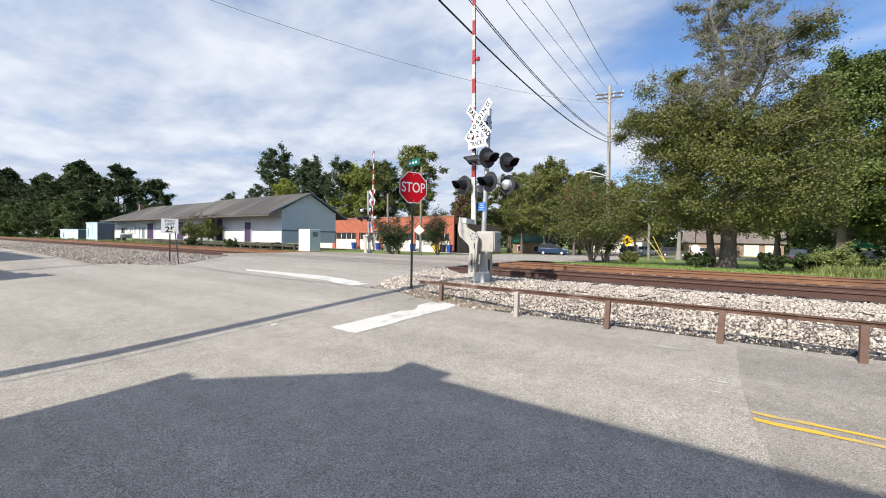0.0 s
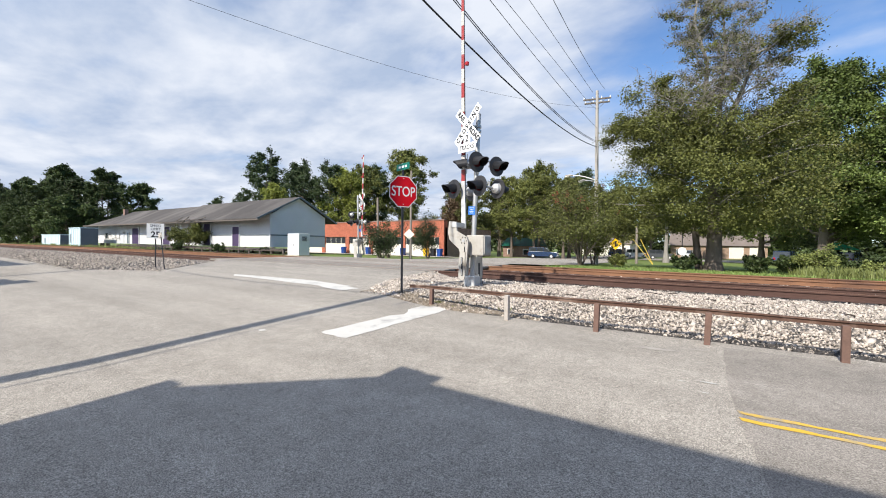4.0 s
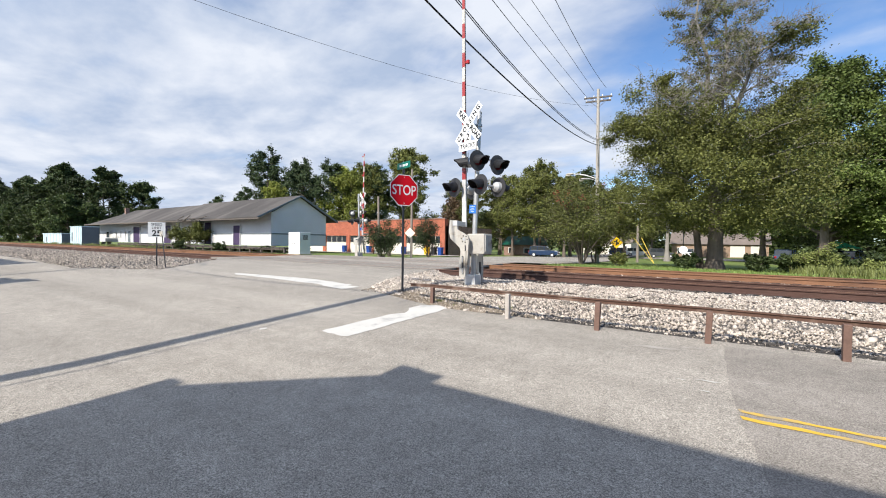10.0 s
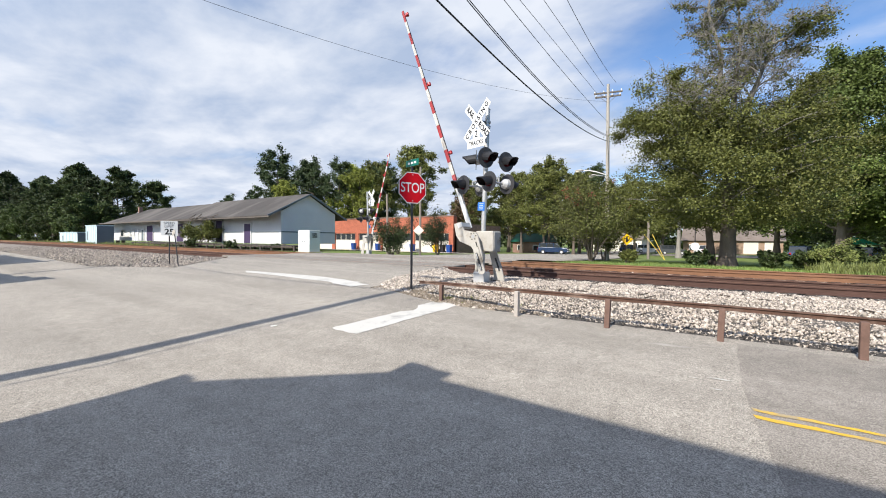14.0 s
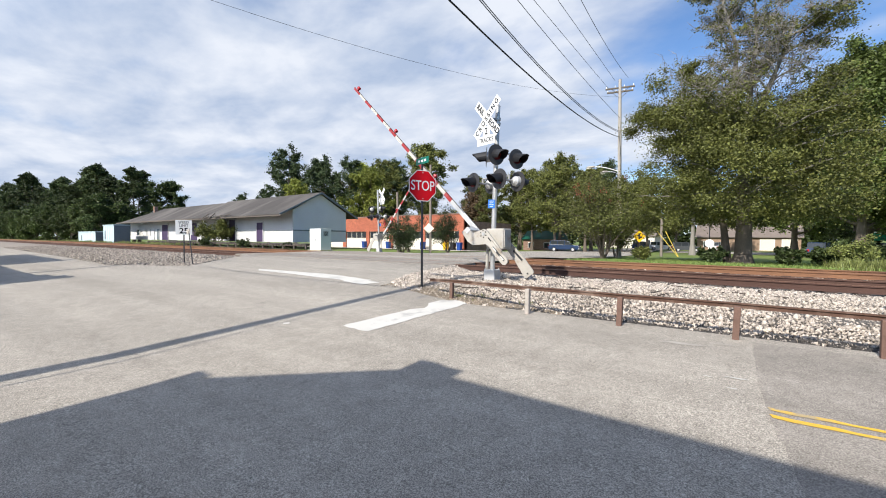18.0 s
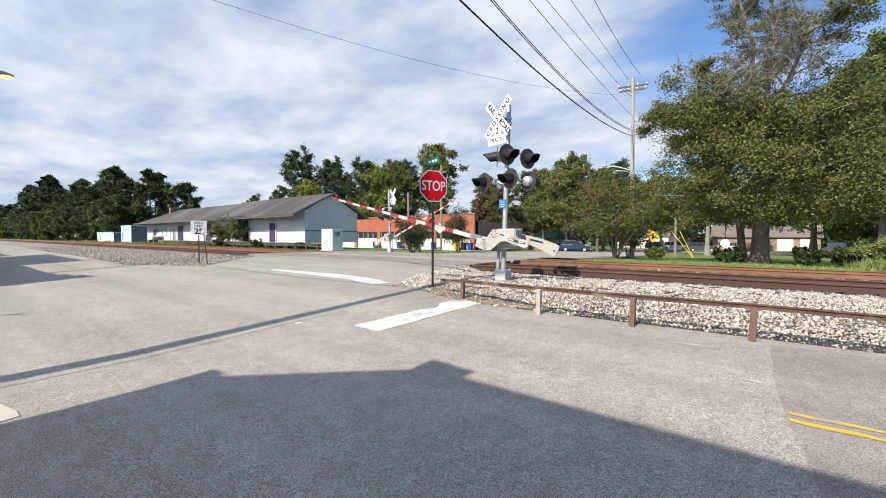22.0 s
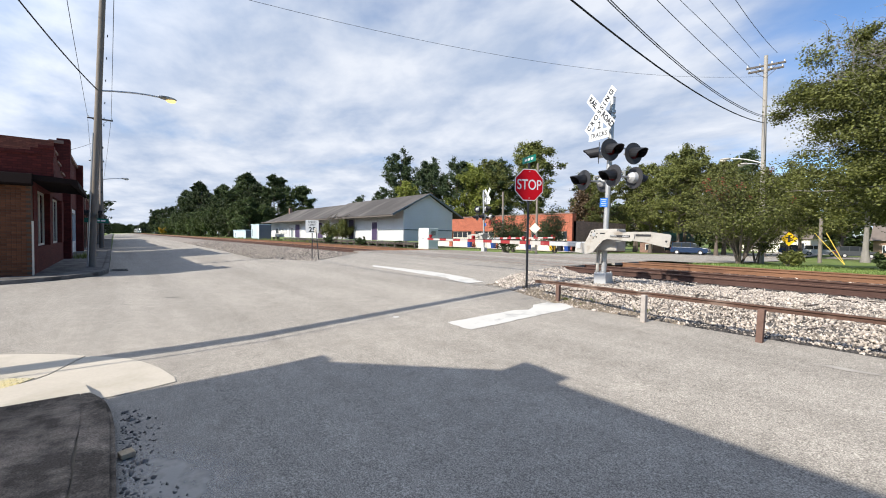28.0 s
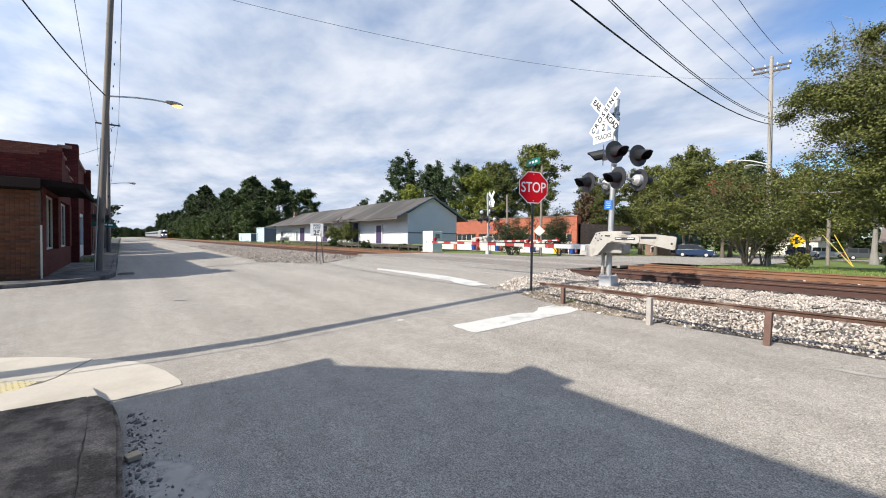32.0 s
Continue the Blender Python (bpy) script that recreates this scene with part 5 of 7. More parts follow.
    box(bm, (0.36, -0.052, 0.03), (0.4, 0.006, 0.03))
    part("slot", bm, BLACK, root)
    front = part("slotted_bracket", plate([(0.3, -0.09), (0.3, 0.06), (0.92, 0.05), (0.985, 0.01), (0.985, -0.09), (0.92, -0.14), (0.6, -0.12)], -0.085, -0.055), ALU_DIRTY, root)
    bm = bmesh.new()
    box(bm, (0.66, -0.088, -0.03), (0.46, 0.008, 0.05))
    part("slot", bm, DARK_GREY, front)
    bm = bmesh.new()
    for u in (0.52, 0.8):
        tube(bm, (u - 0.07, -0.10, -0.03), (u + 0.07, -0.10, -0.03), 0.014, n=8)
    part("adjusting_screw", bm, GALV, front)
    w = part("counterweight_arm", plate([(0.3, -0.11), (0.3, 0.08), (0.9, 0.085), (1.36, 0.03), (1.40, 0.0), (1.37, -0.25), (1.32, -0.27), (0.8, -0.16)], 0.76, 0.795), ALU_DIRTY, root)
    bm = bmesh.new()
    box(bm, (0.78, 0.756, 0.0), (0.36, 0.008, 0.05))
    part("slot", bm, DARK_GREY, w)
    bm = bmesh.new()
    tube(bm, (1.3, 0.754, -0.13), (1.3, 0.76, -0.13), 0.025, n=10)
    part("bolt", bm, DARK_GREY, w)
    bm = bmesh.new()
    tube(bm, (0, 0.78, 0), (0, 0, 0), 0.04, n=10)
    part("arm_axle", bm, GALV, root)
    bm = bmesh.new()
    box(bm, (-0.40, 0.16, -0.27), (0.12, 0.45, 0.14), bevel=0.01)
    box(bm, (-0.95, 0.38, -0.25), (1.25, 0.05, 0.13), bevel=0.008)
    part("arm_channel", bm, ALU, root, "bare aluminium arm section")
    u, k = 1.5, 0
    while u < reach - 0.05:
        d = min(0.38, reach - u)
        h = 0.125 - 0.055 * (u - 1.5) / 5.7
        bm = bmesh.new()
        box(bm, (-(u + d / 2), 0.38, -0.25), (d, 0.035, h), bevel=0.004)
        part("arm_stripe", bm, RED_TAPE if k % 2 == 0 else WHITE_TAPE, root)
        u, k = u + d, k + 1
    bm = bmesh.new()
    tube(bm, (-1.0, 0.355, -0.19), (0.2 - reach, 0.36, -0.21), 0.008, n=6)
    part("lamp_cable", bm, BLACK, root)
    for u in (2.5, 4.65, reach - 0.2):
        bm = bmesh.new()
        tube(bm, (-u - 0.04, 0.38, -0.13), (-u + 0.04, 0.38, -0.13), 0.05, n=14)
        box(bm, (-u, 0.38, -0.18), (0.05, 0.04, 0.06))
        part("gate_lamp", bm, RED_LAMP, root)
    return g, root


gate, gate_arm = crossing_gate(7.2)
gate.matrix_basis = pose(-5.36, 9.32, 0.385)
far_gate, far_arm = crossing_gate(6.2)
far_gate.matrix_basis = pose(-21.75, 21.3, 0.42, 0, 0, 180)


# ---- poles and wires ----
def utility_pole(name, x, y, h, r0, r1, label, rx=0.0, ry=0.0, wood=None):
    p = thing(name, pose(x, y, ground_z(y) - 0.1, rx, ry), label, "utility pole", "utility poles")
    bm = bmesh.new()
    tube(bm, (0, 0, 0), (0, 0, h), r0, r1, 14)
    part("shaft", bm, wood or POLE_WOOD, p, smooth=True)
    return p


def crossarm(p, z, length, rz=0.0, pins=4):
    bm = bmesh.new()
    box(bm, (0, 0, 0), (length, 0.1, 0.12), bevel=0.01)
    for s in (-1, 1):
        tube(bm, (s * length * 0.3, -0.03, -0.05), (0, -0.1, -0.55), 0.015, n=5)
    a = part("crossarm", bm, WOOD_GREY, p, at=pose(0, 0, z, 0, 0, rz))
    for k in range(pins):
        bm = bmesh.new()
        u = -length / 2 + 0.08 + (length - 0.16) * k / (pins - 1)
        tube(bm, (u, 0, 0.06), (u, 0, 0.2), 0.05, 0.03, 8)
        part("insulator", bm, WHITE, a)
    return a


LAMP_GLOW = glow_mat("amber_lamp_glow", (1.0, 0.62, 0.18), 1.6)


def street_lamp(p, z0, z1, reach, rz, lit):
    """A curved arm with a cobra head, under a pole."""
    bm = bmesh.new()
    pts = [Vector((0, reach * f, z0 + (z1 - z0) * math.sin(f * math.pi / 2))) for f in (0, 0.25, 0.5, 0.75, 1)]
    for a, b in zip(pts, pts[1:]):
        tube(bm, a, b, 0.035, n=8)
    arm = part("lamp_arm", bm, ALU, p, "steel lamp arm", at=pose(0, 0, 0, 0, 0, rz), smooth=True)
    bm = bmesh.new()
    bmesh.ops.create_uvsphere(bm, u_segments=14, v_segments=8, radius=1, matrix=pose(0, reach + 0.25, z1 + 0.02) @ Matrix.Diagonal((0.16, 0.36, 0.09, 1)))
    part("lamp_head", bm, ALU_DIRTY, arm, smooth=True)
    bm = bmesh.new()
    bmesh.ops.create_uvsphere(bm, u_segments=12, v_segments=8, radius=1, matrix=pose(0, reach + 0.38, z1 - 0.05) @ Matrix.Diagonal((0.12, 0.2, 0.10, 1)))
    part("lamp_lens", bm, LAMP_GLOW if lit else CREAM, arm, "glowing amber lens" if lit else "pale lens", smooth=True)


lp = utility_pole("utility_pole", -21.63, -0.75, 13.5, 0.125, 0.10, "tall weathered wooden pole with a lit street lamp", rx=-2.3)
street_lamp(lp, 7.25, 7.55, 2.05, 4, True)
bm = bmesh.new()
for k in range(9):
    box(bm, (0, 0.2, 2.3 + k * 0.9), (0.05, 0.03, 0.08))
part("tags", bm, BLACK, lp)
bm = bmesh.new()
tube(bm, (0.16, -0.12, 0.1), (0.15, -0.12, 5.5), 0.03, n=8)
part("riser_pipe", bm, GALV, lp, smooth=True)
for dz, turn in ((2.05, 6), (2.2, 96)):
    blade = part("street_name_blade", plate([(-0.38, -0.09), (0.38, -0.09), (0.38, 0.09), (-0.38, 0.09)], -0.003, 0.003), GREEN_SIGN, lp, "green street name blade", at=pose(0.02, 0.1, dz, 0, 0, turn + 85))
    bm = bmesh.new()
    for u in (-0.18, 0.02, 0.2):
        box(bm, (u, -0.0045, 0), (0.14, 0.002, 0.06))
    part("lettering_bars", bm, WHITE, blade)
for x, y in ((-46, -0.9), (-59, -1.5), (-104, -2.5), (-150, -3.5)):
    q = utility_pole("utility_pole", x, y, 12.2, 0.17, 0.11, "weathered wooden utility pole along the shop street")
    crossarm(q, 11.2 if x == -46 else 9.3, 1.7 if x == -46 else 1.3, 90)
    if x != -46:
        street_lamp(q, 7.2, 7.6, 2.2, 0, False)
np_ = utility_pole("utility_pole", -6.26, -4.0, 12.5, 0.17, 0.12, "tall wooden utility pole at the near pavement corner")
crossarm(np_, 11.2, 2.4)
bm = bmesh.new()
tube(bm, (0.34, 0.0, 0.1), (0.34, 0.0, 10.5), 0.016, n=8)
part("riser_pipe", bm, GALV, np_, smooth=True)
up = utility_pole("utility_pole", -8.15, 34, 13.9, 0.17, 0.11, "tall pale wooden utility pole with crossarms and lamp arms", ry=-0.6, wood=mat("bleached_pole_wood", (0.36, 0.33, 0.29), 0.9, vary=0.25, scale=3, fine=24, bump=0.3, stretch=(3, 3, 0.25)))
crossarm(up, 13.25, 2.1, 15)
crossarm(up, 12.95, 1.9, 15)
for z0, z1, reach, rz in ((6.75, 7.3, 1.9, 95), (6.6, 6.9, 1.1, 70)):
    street_lamp(up, z0, z1, reach, rz, False)


def wire(a, b, sag, r, n=18, label="dark overhead cable"):
    a, b = Vector(a), Vector(b)
    w = thing("overhead_cable", Matrix(), label, "cable", "overhead cables")
    pts = [a.lerp(b, i / n) - Vector((0, 0, 4 * sag * (i / n) * (1 - i / n))) for i in range(n + 1)]
    side = (b - a).cross(Vector((0, 0, 1))).normalized()
    verts = [p + side * (r * math.cos(k * 1.2566)) + Vector((0, 0, r * math.sin(k * 1.2566))) for p in pts for k in range(5)]
    faces = [(i * 5 + k, i * 5 + (k + 1) % 5, i * 5 + 5 + (k + 1) % 5, i * 5 + 5 + k) for i in range(n) for k in range(5)]
    raw("strand", [tuple(v) for v in verts], faces, WIRE, w, True)


UP, NP = (-8.25, 34.0), (-6.26, -4.0)
wire((*UP, 9.40), (-5.3, -4, 8.4), 1.3, 0.026, label="thick black overhead cable bundle")
wire((UP[0], UP[1], 9.75), (-6.3, -4, 11.6), 1.8, 0.017, label="dark twin overhead cable strand")
wire((UP[0], UP[1], 9.84), (-6.3, -4, 11.70), 1.8, 0.017, label="dark twin overhead cable strand")
for dx, ex, z1, z0, sag in ((0.0, -5.83, 10.86, 10.48, 0.47), (-0.89, -7.5, 13.31, 12.2, 0.0), (-0.39, -6.4, 13.8, 12.3, 0.0), (0.55, -3.78, 13.85, 11.96, 1.27)):
    wire((UP[0] + dx, UP[1], z1), (ex, NP[1], z0), sag, 0.013, label="thin overhead power line")
wire((-8.3, 34, 12.5), (-17.0, -0.4, 10.0), 1.2, 0.007, 24, "thin overhead power line")
wire((-21.6, -0.5, 7.15), (-6.3, -4, 9.2), 0.5, 0.022, label="dark overhead cable to the lamp pole")
ep = utility_pole("utility_pole", 20, 0.0 - 0.5, 12.0, 0.16, 0.12, "tall wooden utility pole along the near pavement")
crossarm(ep, 11.4, 2.0, 90)
for dy, ey in ((-0.78, -0.9), (0.78, 0.4)):
    wire((20, ey, 11.5), (-46, -0.95 + dy, 11.3), 0.6, 0.013, 30, "thin overhead power line")
    wire((-46, -0.95 + dy, 11.3), (-104, -2.5 + dy * 0.7, 9.4), 0.5, 0.013, label="thin overhead power line")
wire((-46.0, -0.9, 9.4), (-30, -2.6, 5.6), 0.15, 0.012, label="dark service cable to the shops")

for x, y, h, r, label in ((-22.44, 24.07, 4.9, 0.10, "short weathered wooden post beyond the tracks"), (-22.45, 28.2, 7.75, 0.11, "pale wooden pole with a diamond sign back")):
    q = utility_pole("wooden_pole", x, y, h, r, r * 0.8, label, ry=-1.2 if h < 5 else 0)
    if h > 5:
        part("diamond_sign_back", plate([(0, -0.47), (0.47, 0), (0, 0.47), (-0.47, 0)], -0.004, 0.004), CREAM, q, "bare white diamond sign back", at=pose(-0.05, -0.16, 2.2, 0, 0, facing(0.45, -0.9)))

ys_ = thing("warning_sign", pose(-7.7, 39, ground_z(39), 0, 0, facing(0.35, -0.94)), "yellow diamond warning sign on a thin post", "warning sign")
bm = bmesh.new()
box(bm, (0, 0.03, 0.95), (0.06, 0.04, 2.0))
part("post", bm, DARK_GREY, ys_)
f = part("sign_face", plate([(0, -0.52), (0.52, 0), (0, 0.52), (-0.52, 0)], -0.003, 0.003), YELLOW_SIGN, ys_, at=pose(0, 0, 1.75))
bm = bmesh.new()
box(bm, (0, -0.005, 0), (0.16, 0.002, 0.5))
box(bm, (-0.12, -0.005, 0.1), (0.2, 0.002, 0.1))
box(bm, (0.12, -0.005, -0.1), (0.2, 0.002, 0.1))
part("symbol", bm, BLACK, f)

GUARD_YELLOW = mat("faded_yellow_plastic", (0.55, 0.40, 0.06), 0.6, vary=0.1, bump=0.0)
gp = utility_pole("guyed_pole", -7.2, 47, 4.2, 0.14, 0.12, "short wooden pole with yellow guy guards on the lawn")
for bx, tx in ((1.75, 0.75), (1.75, 0.0)):
    bm = bmesh.new()
    tube(bm, (bx, -1.4, 0.0), (tx - 0.3, -0.6, 2.6), 0.03, n=8)
    part("guy_guard", bm, GUARD_YELLOW, gp, "yellow plastic guy guard")
ds = thing("round_sign", pose(-3.65, 56, ground_z(56), 0, 0, facing(0.2, -1)), "round white sign back on a dark post", "sign")
bm = bmesh.new()
tube(bm, (0, 0.04, 0), (0, 0.04, 4.2), 0.05, n=8)
part("post", bm, BLACK, ds)
bm = bmesh.new()
tube(bm, (0, -0.02, 1.45), (0, 0.0, 1.45), 0.46, n=24)
part("disc", bm, WHITE, ds)

# signal cabinet on its slab, beyond the far track
cab = thing("signal_cabinet", pose(-30.3, 22.5, 0.30), "tall white metal signal cabinet on a low plinth", "signal cabinet")
bm = bmesh.new()
box(bm, (0, 0, 1.0), (1.55, 1.1, 1.85), bevel=0.03)
body = part("body", bm, WHITE, cab)
bm = bmesh.new()
box(bm, (0, 0, 0.03), (1.8, 1.3, 0.1))
part("plinth", bm, CONCRETE, cab)
for x0 in (-0.38, 0.38):
    bm = bmesh.new()
    box(bm, (x0, -0.56, 1.0), (0.7, 0.03, 1.65), bevel=0.01)
    d = part("door", bm, WHITE, body)
    bm = bmesh.new()
    box(bm, (x0 + (0.25 if x0 < 0 else -0.25), -0.585, 0.95), (0.05, 0.03, 0.14))
    part("handle", bm, DARK_GREY, d)
bm = bmesh.new()
for k in range(7):
    box(bm, (0.785, 0, 1.3 + k * 0.06), (0.02, 0.5, 0.03))
part("louvre", bm, DARK_GREY, body)

# two pale metal sheds beyond the freight house
def shed(x, y, w, d, h, label):
    s = thing("metal_shed", pose(x, y, ground_z(y)), label, "shed", "metal sheds")
    bm = bmesh.new()
    box(bm, (0, 0, h / 2), (w, d, h), bevel=0.03)
    body = part("body", bm, TEAL_PALE, s)
    bm = bmesh.new()
    box(bm, (w / 2 + 0.01, 0, h / 2), (0.03, d - 0.05, h - 0.04))
    part("end_panel", bm, SLATE, s, "dark blue-grey end panel")
    bm = bmesh.new()
    box(bm, (0, 0, h + 0.06), (w + 0.25, d + 0.2, 0.12), bevel=0.02)
    part("roof", bm, TEAL_PALE, s)
    for k in range(6):
        bm = bmesh.new()
        box(bm, (-w / 2 + (k + 0.5) * w / 6, -d / 2 - 0.02, h / 2), (0.06, 0.04, h - 0.1))
        part("rib", bm, TEAL_PALE, body)
    bm = bmesh.new()
    box(bm, (-w * 0.3, -d / 2 - 0.03, h * 0.45), (0.5, 0.03, h * 0.5))
    part("door", bm, SLATE, body)
shed(-92, 24.2, 6.0, 2.4, 3.1, "tall pale blue metal shed with a dark end")
shed(-106, 24.2, 12.0, 2.4, 1.95, "low pale metal container with a dark end")


# ---- freight house ----
def freight_house():
    X0, X1, Y0, Y1, F, T = -98.0, -42.9, 28.0, 35.9, 0.85, 4.75
    h = thing("freight_house", Matrix(), "long white wooden freight house with grey roof and purple doors", "building")
    bm = bmesh.new()
    box(bm, ((X0 + X1) / 2, Y0 + 0.1, (F + T) / 2), (X1 - X0, 0.2, T - F))
    front = part("front_wall", bm, SIDING, h)
    bm = bmesh.new()
    box(bm, ((X0 + X1) / 2, Y1 - 0.1, (F + T) / 2), (X1 - X0, 0.2, T - F))
    part("back_wall", bm, SIDING, h)
    for x in (X0 + 0.1, X1 - 0.1):
        bm = bmesh.new()
        m = pose(x, 0, 0, 0, 0, 90)
        prism(bm, [(Y0 + 0.2, F), (Y1 - 0.2, F), (Y1 - 0.2, T)] + ([(31.8, 6.85)] if x > -60 else []) + [(Y0 + 0.2, T)], -0.1, 0.1)
        bmesh.ops.transform(bm, matrix=m, verts=bm.verts)
        end = part("end_wall", bm, GREY_SIDING, h, "bluish grey boarded gable end")
    # lapped boards on the gable end and the front
    bd = bmesh.new()
    box(bd, (0, 0, 0), (0.02, 7.55, 0.03))
    bme = finish("siding_board", bd, GREY_SIDING)
    for k in range(19):
        o = new("siding_board", bme)
        o.parent, o.matrix_basis = end, pose(X1 + 0.012, 31.95, F + 0.1 + k * 0.205)
    bd = bmesh.new()
    box(bd, (0, 0, 0), (X1 - X0 - 0.1, 0.02, 0.025))
    bmf = finish("siding_board", bd, SIDING)
    for k in range(18):
        o = new("siding_board", bmf)
        o.parent, o.matrix_basis = front, pose((X0 + X1) / 2, Y0 - 0.012, F + 0.12 + k * 0.215)
    bm = bmesh.new()
    box(bm, (X1 + 0.03, 31.95, 2.28), (0.05, 7.9, 0.13))
    part("dark_band", bm, SLATE, h)
    bm = bmesh.new()
    box(bm, (-50, Y0 - 0.05, 2.28), (14, 0.05, 0.09))
    part("dark_band", bm, SLATE, h)
    # roof: two slopes with deep eaves, a lower western half with a hipped end
    def slope(x0, x1, ridge, ye, ze, hip=0.0, name="roof_slope"):
        bm = bmesh.new()
        a = [(x0, ye, ze), (x1, ye, ze), (x1, 31.75, ridge), (x0 + hip, 31.75, ridge)]
        lo = [bm.verts.new(p) for p in a]
        hi = [bm.verts.new((p[0], p[1], p[2] + 0.12)) for p in a]
        bm.faces.new(lo)
        bm.faces.new(list(reversed(hi)))
        for i in range(4):
            j = (i + 1) % 4
            bm.faces.new((lo[j], lo[i], hi[i], hi[j]))
        return part(name, bm, ROOF, h)
    slope(-66, X1 + 0.45, 6.9, 26.0, 4.0)
    slope(-66, X1 + 0.45, 6.9, 37.5, 3.95)
    slope(-99, -66.02, 6.72, 26.2, 3.85, 7.5)
    slope(-99, -66.02, 6.72, 37.5, 3.85, 7.5)
    bm = bmesh.new()
    pts = [(-99, 26.2, 3.85), (-99, 37.5, 3.85), (-91.5, 31.75, 6.72)]
    lo = [bm.verts.new(p) for p in pts]
    hi = [bm.verts.new((p[0], p[1], p[2] + 0.12)) for p in pts]
    bm.faces.new(lo)
    bm.faces.new(hi)
    for i in range(3):
        j = (i + 1) % 3
        bm.faces.new((lo[j], lo[i], hi[i], hi[j]))
    part("roof_hip", bm, ROOF, h)
    bm = bmesh.new()
    box(bm, (-70.7, 26.03, 3.98), (57, 0.05, 0.2))
    part("eave_board", bm, WOOD_GREY, h)
    for ye, ze in ((26.0, 4.0), (37.5, 3.95)):
        bm = bmesh.new()
        a, b = Vector((X1 + 0.48, ye, ze)), Vector((X1 + 0.48, 31.75, 6.9))
        m = Matrix.Translation((a + b) / 2) @ (b - a).to_track_quat("X", "Z").to_matrix().to_4x4()
        box(bm, None, ((b - a).length, 0.05, 0.2), m=m @ pose(0, 0, 0.03))
        part("barge_board", bm, SLATE, h)
    bm = bmesh.new()
    box(bm, (-92.7, 30.6, 6.65), (0.6, 0.6, 1.2))
    part("chimney", bm, BRICK_DARK, h, "small dark brick chimney")
    # purple freight doors and smaller openings
    for x, w, z0, z1, m, lab in ((-50.0, 1.5, 0.9, 3.3, PURPLE, "purple plank door"), (-57.1, 1.7, 0.88, 3.8, PURPLE, "purple plank door"), (-69.1, 2.3, 0.88, 3.55, PURPLE, "purple plank door"),
                                (-80.5, 2.6, 0.88, 3.45, PURPLE, "purple plank door"), (-86.2, 1.3, 0.88, 2.75, GREY_SIDING, "grey plank door"), (-83.6, 0.9, 0.95, 2.75, SLATE, "dark panel"), (-93.4, 1.3, 1.75, 2.7, GLASS, "small window"), (-90.2, 1.2, 1.75, 2.7, SIDING, "boarded window"), (-88.1, 1.1, 1.75, 2.7, SIDING, "boarded window")):
        bm = bmesh.new()
        box(bm, (x, Y0 - 0.06, (z0 + z1) / 2), (w, 0.08, z1 - z0), bevel=0.01)
        d = part("door" if m is not GLASS else "window", bm, m, front, lab)
        bm = bmesh.new()
        for s in (-1, 1):
            box(bm, (x + s * (w / 2 + 0.06), Y0 - 0.07, (z0 + z1) / 2), (0.12, 0.12, z1 - z0 + 0.2))
        box(bm, (x, Y0 - 0.07, z1 + 0.06), (w + 0.24, 0.12, 0.12))
        part("frame", bm, WHITE, d)
    return h


freight_house()
# the broken eave over the vines: split boards hanging from the roof edge
rnd = random.Random(77)
hang = thing("broken_eave", Matrix(), "splintered grey boards hanging from the broken roof edge", "broken boards")
for k in range(11):
    bm = bmesh.new()
    box(bm, (0, 0, 0), (rnd.uniform(0.8, 2.6), 0.12, 0.05), bevel=0.008)
    part("board", bm, WOOD_GREY, hang, at=pose(-57.5 + rnd.uniform(-3.2, 3.2), 25.95 + rnd.uniform(-0.1, 0.1), 4.02 + rnd.uniform(-0.12, 0.32), 0, rnd.uniform(-24, 10), rnd.uniform(-8, 8)))
dock = thing("loading_dock", Matrix(), "decaying grey timber loading dock before the freight house", "loading dock")
rnd = random.Random(12)
pl = bmesh.new()
box(pl, (0, 0, 0), (0.24, 3.3, 0.06), bevel=0.008)
plm = finish("plank", pl, WOOD_GREY)
for k in range(170):
    x = -78 + k * 0.25
    if rnd.random() < 0.06:
        continue
    o = new("plank", plm)
    o.parent, o.matrix_basis = dock, pose(x, 26.2 + rnd.uniform(-0.08, 0.08), 0.72 + rnd.uniform(-0.03, 0.02), rnd.uniform(-0.6, 0.6), 0, rnd.uniform(-0.8, 0.8))
ps = bmesh.new()
tube(ps, (0, 0, -0.2), (0, 0, 0.66), 0.1, n=8)
psm = finish("post", ps, WOOD_GREY)
for k in range(22):
    for y in (24.7, 27.5):
        o = new("post", psm)
        o.parent, o.matrix_basis = dock, pose(-77.6 + k * 2.0, y, 0.05, rnd.uniform(-3, 3), rnd.uniform(-3, 3))
for y in (24.65, 26.2, 27.6):
    bm = bmesh.new()
    box(bm, (-57, y, 0.62), (42.5, 0.14, 0.14))
    part("joist", bm, TIE, dock)


